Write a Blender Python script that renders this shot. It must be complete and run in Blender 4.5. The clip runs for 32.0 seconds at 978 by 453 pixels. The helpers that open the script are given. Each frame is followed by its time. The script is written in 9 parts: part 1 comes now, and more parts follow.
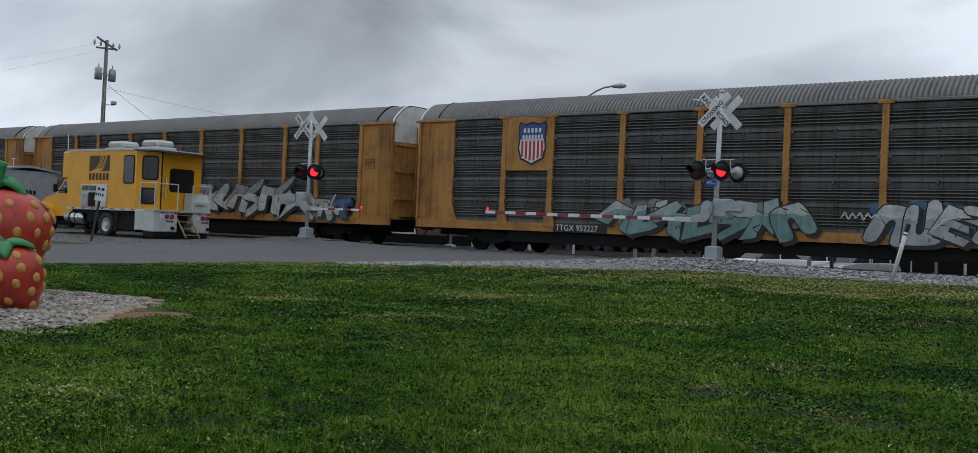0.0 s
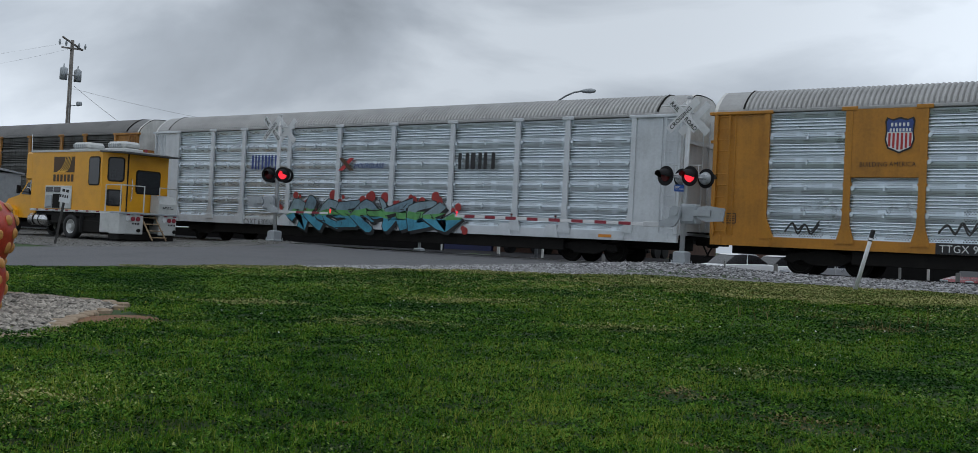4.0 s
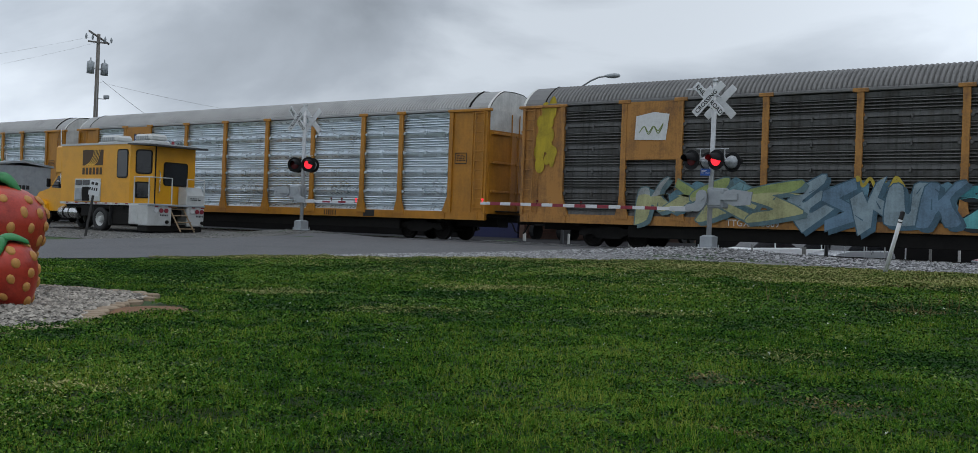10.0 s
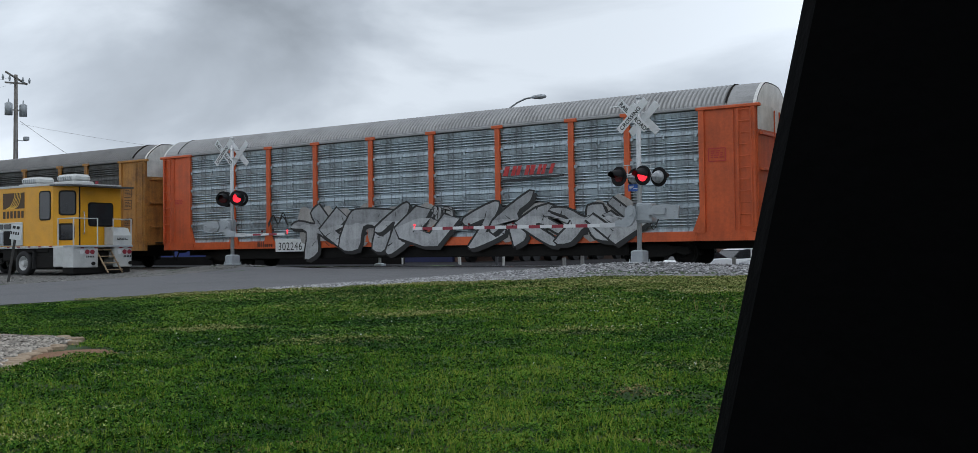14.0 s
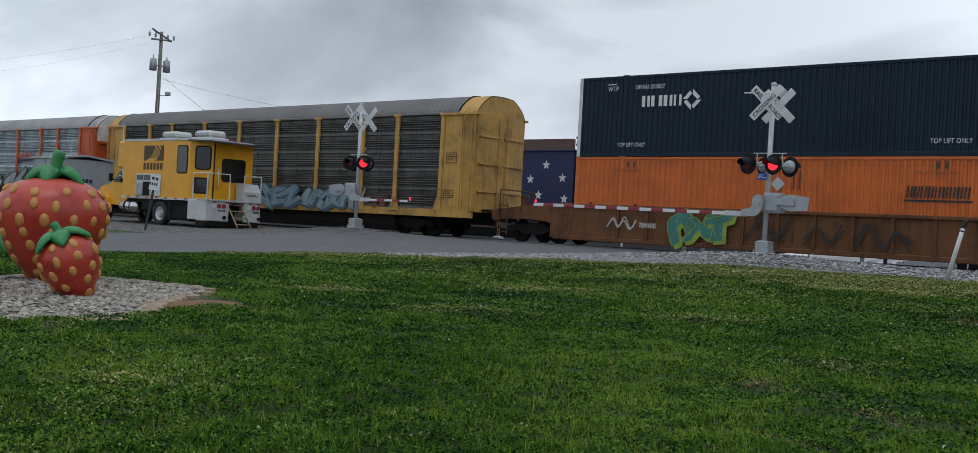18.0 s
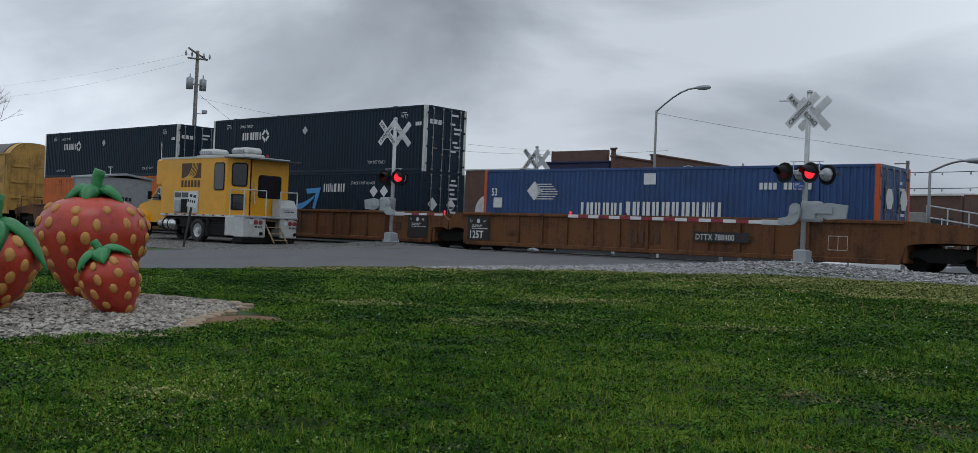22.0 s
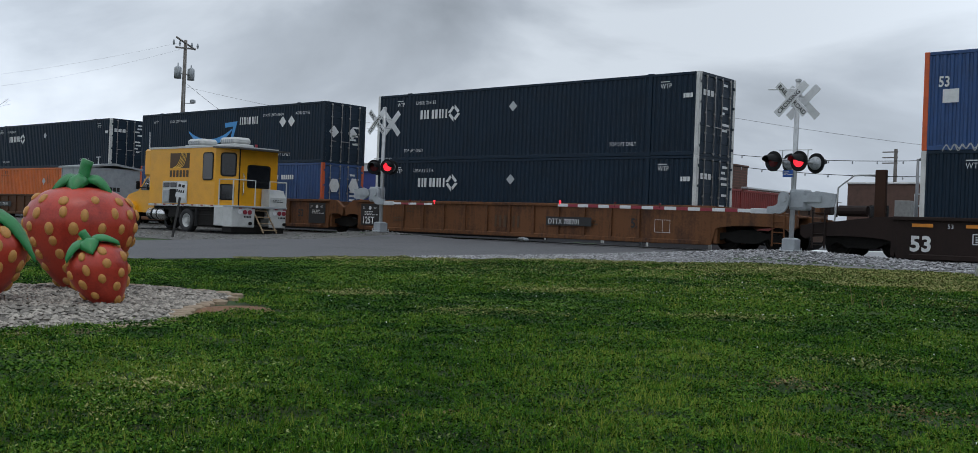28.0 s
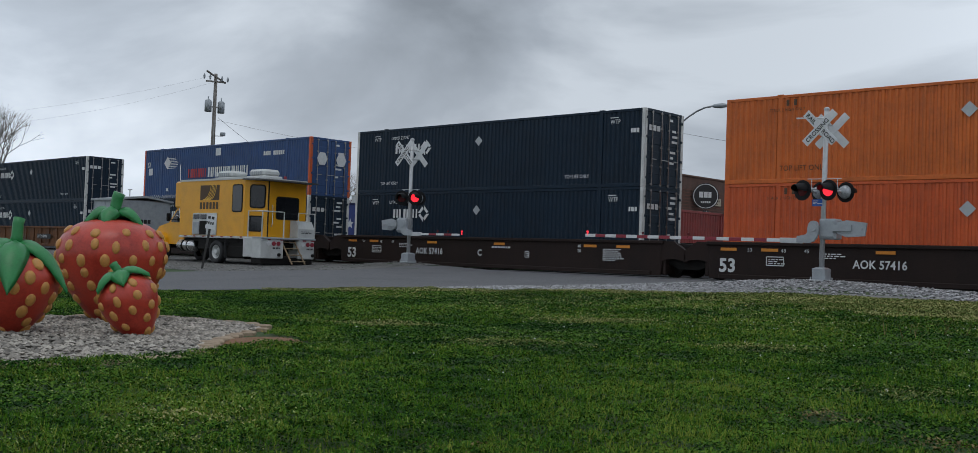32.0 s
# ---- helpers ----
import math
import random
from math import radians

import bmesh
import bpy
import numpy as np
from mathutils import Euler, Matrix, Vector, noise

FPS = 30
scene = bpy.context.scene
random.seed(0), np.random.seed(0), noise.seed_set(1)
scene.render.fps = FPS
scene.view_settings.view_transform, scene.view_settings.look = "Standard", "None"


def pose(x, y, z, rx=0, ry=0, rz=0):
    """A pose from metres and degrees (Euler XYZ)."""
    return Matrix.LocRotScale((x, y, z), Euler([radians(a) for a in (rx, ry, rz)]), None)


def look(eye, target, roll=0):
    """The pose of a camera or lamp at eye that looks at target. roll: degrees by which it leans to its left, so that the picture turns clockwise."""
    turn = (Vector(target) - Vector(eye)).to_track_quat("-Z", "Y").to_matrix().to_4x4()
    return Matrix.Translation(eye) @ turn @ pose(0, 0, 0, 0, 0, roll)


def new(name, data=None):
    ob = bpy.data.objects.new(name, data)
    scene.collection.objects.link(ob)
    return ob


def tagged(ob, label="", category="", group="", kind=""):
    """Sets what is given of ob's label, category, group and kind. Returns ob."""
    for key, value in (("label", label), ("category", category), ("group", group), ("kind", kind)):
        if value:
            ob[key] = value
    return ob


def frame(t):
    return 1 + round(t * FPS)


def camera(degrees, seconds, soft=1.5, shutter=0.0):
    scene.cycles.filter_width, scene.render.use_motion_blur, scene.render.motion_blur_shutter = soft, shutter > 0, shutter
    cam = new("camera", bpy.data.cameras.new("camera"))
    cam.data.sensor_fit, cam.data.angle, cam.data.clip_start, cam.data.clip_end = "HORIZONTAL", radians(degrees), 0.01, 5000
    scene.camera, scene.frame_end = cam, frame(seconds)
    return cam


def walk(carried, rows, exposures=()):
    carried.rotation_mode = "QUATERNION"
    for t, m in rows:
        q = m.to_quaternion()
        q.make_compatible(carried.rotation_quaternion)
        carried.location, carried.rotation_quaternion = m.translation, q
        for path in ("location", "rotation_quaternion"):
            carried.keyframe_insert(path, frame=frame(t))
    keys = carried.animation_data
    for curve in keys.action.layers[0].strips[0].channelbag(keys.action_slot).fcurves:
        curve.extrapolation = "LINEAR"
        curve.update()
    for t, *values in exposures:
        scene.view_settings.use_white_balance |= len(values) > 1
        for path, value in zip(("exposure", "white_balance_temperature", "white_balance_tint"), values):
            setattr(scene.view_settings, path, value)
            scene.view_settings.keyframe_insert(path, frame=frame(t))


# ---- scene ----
import itertools

# camera: seconds, place, yaw, pitch, roll
cam = camera(50.95, 32.0, soft=0.35)
PATH = [
    (0.0, 0.005, 0.000, 0.532, 37.120, 0.550, 2.564),
    (0.5, -0.004, 0.004, 0.531, 36.685, 0.273, 2.802),
    (1.0, -0.005, 0.005, 0.530, 36.727, 0.390, 2.954),
    (1.5, -0.002, 0.001, 0.534, 36.519, 0.718, 3.445),
    (2.0, -0.003, 0.004, 0.534, 36.336, 1.027, 3.639),
    (2.5, 0.001, 0.004, 0.533, 36.174, 1.155, 3.338),
    (3.0, 0.000, 0.004, 0.533, 35.948, 1.101, 3.068),
    (3.5, -0.002, 0.006, 0.534, 35.443, 1.002, 2.962),
    (4.0, -0.003, 0.006, 0.534, 35.411, 0.848, 2.823),
    (4.5, -0.004, 0.005, 0.534, 35.336, 0.805, 2.768),
    (6.5, -0.002, 0.005, 0.533, 36.799, 0.629, 1.941),
    (7.0, 0.001, 0.005, 0.533, 36.893, 0.449, 1.726),
    (7.5, 0.001, 0.002, 0.535, 36.829, 0.373, 1.597),
    (8.0, 0.001, 0.003, 0.534, 36.732, 0.278, 1.639),
    (8.5, -0.002, 0.005, 0.533, 36.886, 0.119, 1.534),
    (9.0, -0.003, 0.006, 0.534, 37.020, 0.000, 1.369),
    (9.5, -0.002, 0.006, 0.533, 36.968, -0.121, 1.433),
    (10.0, -0.006, 0.004, 0.534, 36.811, 0.061, 2.062),
    (10.5, -0.003, 0.003, 0.534, 36.886, 0.332, 2.652),
    (11.0, -0.000, 0.002, 0.534, 36.905, 0.435, 3.004),
    (11.5, -0.002, 0.006, 0.532, 36.862, 0.540, 3.171),
    (12.0, -0.001, 0.006, 0.533, 37.020, 0.626, 3.329),
    (12.5, -0.004, 0.006, 0.534, 37.018, 0.516, 3.373),
    (13.0, -0.003, 0.012, 0.533, 37.150, 0.607, 2.700),
    (13.2, 0.049, 0.012, 0.536, 36.525, 0.950, 2.100),
    (13.5, 0.103, 0.026, 0.536, 33.514, 1.875, 0.476),
    (14.0, 0.118, 0.029, 0.536, 33.272, 1.427, -0.725),
    (14.5, 0.135, 0.034, 0.536, 32.501, 1.741, -1.866),
    (14.8, 0.118, 0.029, 0.536, 35.351, 1.900, -2.500),
    (15.0, 0.094, 0.023, 0.536, 36.337, 1.961, -2.702),
    (15.5, 0.029, 0.007, 0.536, 38.938, 2.018, -1.712),
    (17.5, -0.001, -0.003, 0.538, 40.300, 0.256, 2.870),
    (18.0, 0.001, -0.003, 0.539, 39.762, -0.036, 3.094),
    (18.5, -0.003, -0.001, 0.538, 39.573, -0.268, 2.999),
    (19.0, -0.001, -0.002, 0.538, 39.429, -0.465, 3.197),
    (19.5, -0.004, -0.002, 0.538, 40.026, 0.195, 3.174),
    (20.0, 0.002, -0.004, 0.538, 40.503, 0.741, 3.035),
    (20.5, 0.002, -0.004, 0.537, 39.909, 1.015, 2.909),
    (21.0, 0.002, -0.003, 0.537, 40.641, 0.909, 2.534),
    (21.5, 0.001, -0.003, 0.537, 41.715, 0.777, 2.327),
    (22.0, -0.001, -0.004, 0.538, 41.733, 0.578, 2.340),
    (22.5, 0.000, -0.003, 0.538, 41.726, 0.427, 2.192),
    (23.0, 0.000, -0.004, 0.538, 41.641, 0.512, 2.280),
    (23.5, -0.001, -0.004, 0.538, 41.590, 0.639, 2.361),
    (24.0, -0.002, -0.002, 0.538, 41.601, 0.719, 2.432),
    (24.5, 0.002, -0.004, 0.538, 41.547, 0.679, 2.459),
    (25.0, 0.007, -0.006, 0.538, 41.392, 0.673, 2.411),
    (25.5, -0.000, -0.004, 0.538, 41.384, 0.565, 2.321),
    (27.5, -0.002, -0.002, 0.538, 41.122, 0.097, 2.313),
    (28.0, 0.002, -0.004, 0.537, 41.140, 0.004, 2.180),
    (28.5, 0.002, -0.004, 0.539, 41.234, -0.032, 2.164),
    (29.0, 0.004, -0.004, 0.538, 41.494, 0.210, 2.027),
    (29.5, 0.001, -0.004, 0.538, 42.325, 0.764, 2.053),
    (30.0, -0.001, -0.004, 0.539, 42.475, 0.913, 1.991),
    (30.5, 0.002, -0.006, 0.539, 42.474, 1.097, 1.985),
    (31.0, 0.007, -0.007, 0.539, 42.659, 1.427, 1.991),
    (31.5, 0.004, -0.006, 0.538, 42.780, 1.610, 2.010),
    (32.0, 0.004, -0.005, 0.539, 42.731, 1.648, 1.986),
]


def aim(x, y, z, yaw, pitch, roll):
    return pose(x, y, z, 90 + pitch, 0, yaw) @ pose(0, 0, 0, 0, 0, roll)


LEVELS = ((0, -0.27), (2, -0.27), (4, -0.27), (7, -0.22), (10, -0.2), (13, -0.22), (14, 0.02), (15, -0.22), (18, -0.10), (19, -0.03), (20, -0.27), (22, -0.32), (24, -0.32), (26, -0.27), (28, -0.14), (29, -0.22), (31, -0.29), (32, -0.29))
walk(cam, [(t, aim(*row)) for t, *row in PATH], LEVELS)

# ---- light ----
world = bpy.data.worlds.new("overcast_sky")
scene.world = world
world.use_nodes = True
wn, wl = world.node_tree.nodes, world.node_tree.links
wn.clear()
w_out = wn.new("ShaderNodeOutputWorld")
w_bg = wn.new("ShaderNodeBackground")
sky = wn.new("ShaderNodeTexSky")
sky.sky_type = "NISHITA"
sky.sun_disc = False
sky.sun_elevation, sky.sun_rotation = radians(75), radians(157)
sky.air_density, sky.dust_density = 2.0, 5.0
tc = wn.new("ShaderNodeTexCoord")
mp = wn.new("ShaderNodeMapping")
mp.inputs["Scale"].default_value = (1.0, 1.0, 2.6)
mp.inputs["Location"].default_value = (0.35, 0.1, 0.2)
n1 = wn.new("ShaderNodeTexNoise")
n1.inputs["Scale"].default_value, n1.inputs["Detail"].default_value, n1.inputs["Roughness"].default_value = 2.3, 8, 0.50
n1.inputs["Distortion"].default_value = 0.35
cr = wn.new("ShaderNodeValToRGB")
cr.color_ramp.elements[0].position, cr.color_ramp.elements[0].color = 0.33, (0.394, 0.45, 0.523, 1)
cr.color_ramp.elements[1].position, cr.color_ramp.elements[1].color = 0.61, (0.946, 1.045, 1.165, 1)
mid = cr.color_ramp.elements.new(0.48)
mid.color = (0.611, 0.69, 0.795, 1)
mix = wn.new("ShaderNodeMix")
mix.data_type = "RGBA"
mix.inputs["Factor"].default_value = 0.97
sc = wn.new("ShaderNodeVectorMath")
sc.operation = "SCALE"
sc.inputs["Scale"].default_value = 0.1
wl.new(tc.outputs["Generated"], mp.inputs["Vector"])
wl.new(mp.outputs["Vector"], n1.inputs["Vector"])
wl.new(n1.outputs["Fac"], cr.inputs["Fac"])
wl.new(sky.outputs["Color"], sc.inputs[0])
wl.new(sc.outputs["Vector"], mix.inputs[6])
# a broad darker cloud bank over the railway
near = wn.new("ShaderNodeVectorMath")
near.operation = "DOT_PRODUCT"
near.inputs[1].default_value = (-0.60, 0.745, 0.28)
bank = wn.new("ShaderNodeMapRange")
bank.interpolation_type = "SMOOTHSTEP"
bank.inputs["From Min"].default_value, bank.inputs["From Max"].default_value = 0.86, 0.995
bank.inputs["To Min"].default_value, bank.inputs["To Max"].default_value = 1.14, 0.80
dim = wn.new("ShaderNodeVectorMath")
dim.operation = "SCALE"
wl.new(tc.outputs["Generated"], near.inputs[0])
wl.new(near.outputs["Value"], bank.inputs["Value"])
wl.new(cr.outputs["Color"], dim.inputs[0])
wl.new(bank.outputs["Result"], dim.inputs["Scale"])
wl.new(dim.outputs["Vector"], mix.inputs[7])
wl.new(mix.outputs[2], w_bg.inputs["Color"])
w_bg.inputs["Strength"].default_value = 0.95
wl.new(w_bg.outputs["Background"], w_out.inputs["Surface"])
sun = new("sun", bpy.data.lights.new("sun", "SUN"))
sun.data.energy, sun.data.angle, sun.data.color = 0.5, radians(25), (1.0, 0.97, 0.93)
sun.matrix_world = look((6, -14, 60), (0, 0, 0))

# ---- materials ----
MATS = {}


def mat(name, col, rough=0.6, metal=0.0, var=0.25, scale=3.0, bump=0.0, bscale=40.0, col2=None, streak=0.0, dots=False, emit=0.0, island=0.0, spec=0.5, stretch=None):
    """A worn surface: base colour broken up by two noises, streaks down the faces, fine relief."""
    if name in MATS:
        return MATS[name]
    m = bpy.data.materials.new(name)
    MATS[name] = m
    m.use_nodes = True
    nt = m.node_tree
    b = nt.nodes["Principled BSDF"]
    b.inputs["Roughness"].default_value, b.inputs["Metallic"].default_value = rough, metal
    b.inputs["Specular IOR Level"].default_value = spec
    co = nt.nodes.new("ShaderNodeTexCoord")
    src = co.outputs["Object"]
    if stretch:
        mpn = nt.nodes.new("ShaderNodeMapping")
        mpn.inputs["Scale"].default_value = stretch
        nt.links.new(src, mpn.inputs["Vector"])
        src = mpn.outputs["Vector"]
    a = nt.nodes.new("ShaderNodeTexNoise")
    a.inputs["Scale"].default_value, a.inputs["Detail"].default_value = scale, 6
    a.inputs["Roughness"].default_value = 0.62
    nt.links.new(src, a.inputs["Vector"])
    g = nt.nodes.new("ShaderNodeTexNoise")
    g.inputs["Scale"].default_value, g.inputs["Detail"].default_value = scale * 14, 3
    nt.links.new(src, g.inputs["Vector"])
    add = nt.nodes.new("ShaderNodeMath")
    add.operation = "MULTIPLY_ADD"
    add.inputs[1].default_value = 0.35
    nt.links.new(g.outputs["Fac"], add.inputs[0])
    nt.links.new(a.outputs["Fac"], add.inputs[2])
    fac = add.outputs[0]
    if streak:
        ms = nt.nodes.new("ShaderNodeMapping")
        ms.inputs["Scale"].default_value = (5.0, 5.0, 0.35)
        nt.links.new(co.outputs["Object"], ms.inputs["Vector"])
        st = nt.nodes.new("ShaderNodeTexNoise")
        st.inputs["Scale"].default_value, st.inputs["Detail"].default_value = 1.6, 6
        nt.links.new(ms.outputs["Vector"], st.inputs["Vector"])
        ad2 = nt.nodes.new("ShaderNodeMath")
        ad2.operation = "MULTIPLY_ADD"
        ad2.inputs[1].default_value = streak
        nt.links.new(st.outputs["Fac"], ad2.inputs[0])
        nt.links.new(fac, ad2.inputs[2])
        fac = ad2.outputs[0]
    rp = nt.nodes.new("ShaderNodeValToRGB")
    lo = col2 or tuple(c * (1 - var) for c in col)
    hi = tuple(min(1, c * (1 + 0.5 * var)) for c in col)
    mid_ = 0.675 + 0.5 * streak
    e = rp.color_ramp.elements
    e[0].position, e[0].color = mid_ - 0.24, (*lo, 1)
    e[1].position, e[1].color = mid_ + 0.2, (*hi, 1)
    k = e.new(mid_)
    k.color = (*col, 1)
    nt.links.new(fac, rp.inputs["Fac"])
    out = rp.outputs["Color"]
    if island:
        geo = nt.nodes.new("ShaderNodeNewGeometry")
        mr = nt.nodes.new("ShaderNodeMapRange")
        mr.inputs["To Min"].default_value, mr.inputs["To Max"].default_value = 1 - island, 1 + island
        nt.links.new(geo.outputs["Random Per Island"], mr.inputs["Value"])
        hs = nt.nodes.new("ShaderNodeHueSaturation")
        nt.links.new(mr.outputs["Result"], hs.inputs["Value"])
        nt.links.new(out, hs.inputs["Color"])
        out = hs.outputs["Color"]
    if dots:
        # rows of small drilled holes in bands along a sheet
        sx = nt.nodes.new("ShaderNodeSeparateXYZ")
        nt.links.new(co.outputs["Object"], sx.inputs["Vector"])

        def m2(op, x, y=None):
            n = nt.nodes.new("ShaderNodeMath")
            n.operation = op
            for i, v in enumerate((x, y)):
                if v is None:
                    continue
                if isinstance(v, (int, float)):
                    n.inputs[i].default_value = v
                else:
                    nt.links.new(v, n.inputs[i])
            return n.outputs[0]

        X, Z = sx.outputs["X"], sx.outputs["Z"]
        # pairs of punched bands at the foot and head of each strip, broken into groups
        row = m2("FLOOR", m2("DIVIDE", Z, 0.052))
        off = m2("MULTIPLY", m2("MODULO", row, 2.0), 0.04)
        fx = m2("SUBTRACT", m2("FRACT", m2("DIVIDE", m2("ADD", X, off), 0.08)), 0.5)
        fz = m2("SUBTRACT", m2("FRACT", m2("DIVIDE", Z, 0.052)), 0.5)
        rr = m2("ADD", m2("MULTIPLY", m2("MULTIPLY", fx, fx), 1.8), m2("MULTIPLY", fz, fz))
        hole = m2("LESS_THAN", rr, 0.12)
        u = m2("MULTIPLY", m2("FRACT", m2("DIVIDE", m2("SUBTRACT", Z, 1.10), 0.774)), 0.774)
        low = m2("MULTIPLY", m2("GREATER_THAN", u, 0.03), m2("LESS_THAN", u, 0.135))
        high = m2("MULTIPLY", m2("GREATER_THAN", u, 0.59), m2("LESS_THAN", u, 0.70))
        bay = m2("GREATER_THAN", m2("FRACT", m2("ADD", m2("MULTIPLY", X, 1.07), 0.1)), 0.24)
        hole = m2("MULTIPLY", m2("MULTIPLY", hole, m2("ADD", low, high)), bay)
        mx = nt.nodes.new("ShaderNodeMix")
        mx.data_type = "RGBA"
        nt.links.new(hole, mx.inputs["Factor"])
        nt.links.new(out, mx.inputs[6])
        mx.inputs[7].default_value = (0.02, 0.02, 0.022, 1)
        out = mx.outputs[2]
    nt.links.new(out, b.inputs["Base Color"])
    rv = nt.nodes.new("ShaderNodeMapRange")
    rv.inputs["To Min"].default_value, rv.inputs["To Max"].default_value = max(0.03, rough - 0.12), min(1, rough + 0.12)
    nt.links.new(a.outputs["Fac"], rv.inputs["Value"])
    nt.links.new(rv.outputs["Result"], b.inputs["Roughness"])
    if bump:
        bn = nt.nodes.new("ShaderNodeTexNoise")
        bn.inputs["Scale"].default_value, bn.inputs["Detail"].default_value = bscale, 5
        nt.links.new(src, bn.inputs["Vector"])
        bp = nt.nodes.new("ShaderNodeBump")
        bp.inputs["Strength"].default_value, bp.inputs["Distance"].default_value = bump, 0.02
        nt.links.new(bn.outputs["Fac"], bp.inputs["Height"])
        nt.links.new(bp.outputs["Normal"], b.inputs["Normal"])
    if emit:
        b.inputs["Emission Color"].default_value = (*col, 1)
        b.inputs["Emission Strength"].default_value = emit
    return m


def streaky(m, pitch, dark, amount):
    """Thin dark run-off lines down a sheet, uneven along it."""
    nt = m.node_tree
    b = nt.nodes["Principled BSDF"]
    src = b.inputs["Base Color"].links[0].from_socket
    co, mp_ = nt.nodes.new("ShaderNodeTexCoord"), nt.nodes.new("ShaderNodeMapping")
    mp_.inputs["Scale"].default_value = (1 / pitch, 1 / pitch, 0.25)
    n, r = nt.nodes.new("ShaderNodeTexNoise"), nt.nodes.new("ShaderNodeMapRange")
    n.inputs["Scale"].default_value, n.inputs["Detail"].default_value, n.inputs["Roughness"].default_value = 1.0, 2, 0.6
    r.inputs["From Min"].default_value, r.inputs["From Max"].default_value = 0.52, 0.68
    r.inputs["To Max"].default_value = amount
    mx = nt.nodes.new("ShaderNodeMix")
    mx.data_type = "RGBA"
    nt.links.new(co.outputs["Object"], mp_.inputs["Vector"])
    nt.links.new(mp_.outputs["Vector"], n.inputs["Vector"])
    nt.links.new(n.outputs["Fac"], r.inputs["Value"])
    nt.links.new(r.outputs["Result"], mx.inputs["Factor"])
    nt.links.new(src, mx.inputs[6])
    mx.inputs[7].default_value = (*dark, 1)
    nt.links.new(mx.outputs[2], b.inputs["Base Color"])


GALV = mat("galvanised_sheet", (0.58, 0.65, 0.70), 0.30, 0.6, 0.22, 0.8, streak=0.25, dots=True)
DARKSHEET = mat("weathered_dark_sheet", (0.095, 0.095, 0.092), 0.6, 0.3, 0.5, 0.9, streak=0.5, col2=(0.062, 0.053, 0.045))
MIDSHEET = mat("weathered_grey_sheet", (0.35, 0.41, 0.445), 0.45, 0.4, 0.4, 0.9, streak=0.5, col2=(0.21, 0.225, 0.235))
streaky(MIDSHEET, 0.11, (0.06, 0.058, 0.055), 0.6)
streaky(DARKSHEET, 0.12, (0.02, 0.018, 0.016), 0.6)
WHITESHEET = mat("white_painted_sheet", (0.62, 0.685, 0.73), 0.32, 0.55, 0.2, 1.1, streak=0.3, dots=True)
YELLOW = mat("railcar_yellow_paint", (0.39, 0.166, 0.012), 0.5, 0, 0.3, 0.9, 0.1, streak=0.35)
OLDYELLOW = mat("faded_yellow_paint", (0.335, 0.155, 0.034), 0.62, 0, 0.42, 1.1, 0.15, streak=0.5, col2=(0.15, 0.07, 0.025))
CREAMYEL = mat("pale_yellow_paint", (0.44, 0.25, 0.058), 0.6, 0, 0.35, 1.1, 0.12, streak=0.45, col2=(0.21, 0.12, 0.035))
ORANGERED = mat("orange_red_paint", (0.50, 0.085, 0.02), 0.5, 0, 0.3, 1.0, 0.1, streak=0.4)
WHITEPAINT = mat("white_car_paint", (0.53, 0.56, 0.585), 0.45, 0, 0.2, 1.0, 0.05, streak=0.3)
ROOFGREY = mat("weathered_roof_sheet", (0.29, 0.29, 0.29), 0.55, 0.3, 0.3, 1.2, streak=0.15)
ROOFDARK = mat("dull_roof_sheet", (0.165, 0.163, 0.16), 0.6, 0.25, 0.3, 1.2, streak=0.15)
ROOFPALE = mat("pale_roof_sheet", (0.33, 0.33, 0.325), 0.5, 0.2, 0.25, 1.2, streak=0.15)
CAPWHITE = mat("dirty_white_cap", (0.55, 0.55, 0.53), 0.5, 0, 0.25, 2.0, streak=0.4)
BLACKIRON = mat("black_running_gear", (0.011, 0.010, 0.009), 0.8, 0, 0.5, 3.0, 0.4, 30, spec=0.2)
STEEL = mat("worn_steel", (0.30, 0.29, 0.28), 0.35, 0.9, 0.3, 6.0)
RUST = mat("rusty_iron", (0.12, 0.06, 0.035), 0.85, 0.1, 0.4, 8.0, 0.4, 60)
NAVY = mat("navy_container_paint", (0.0040, 0.0155, 0.031), 0.5, 0, 0.3, 0.7, 0.05, streak=0.25, spec=0.25)
BLUEC = mat("blue_container_paint", (0.014, 0.054, 0.165), 0.45, 0, 0.3, 0.7, 0.05, streak=0.3)
ORANGEC = mat("orange_container_paint", (0.53, 0.116, 0.014), 0.5, 0, 0.28, 0.8, 0.05, streak=0.35)
ORANGEC2 = mat("red_orange_container_paint", (0.52, 0.085, 0.016), 0.5, 0, 0.28, 0.8, 0.05, streak=0.35)
BROWNWELL = mat("rusted_brown_well_paint", (0.115, 0.047, 0.018), 0.7, 0, 0.45, 1.0, 0.3, 30, streak=0.5, col2=(0.045, 0.019, 0.010), spec=0.3)
# the same brown with its main tone cut to about 0.6
BROWNWELL2 = mat("darker_rusted_brown_well_paint", (0.0713, 0.0291, 0.0112), 0.7, 0, 0.45, 1.0, 0.3, 30, streak=0.5, col2=(0.045, 0.019, 0.010), spec=0.3)
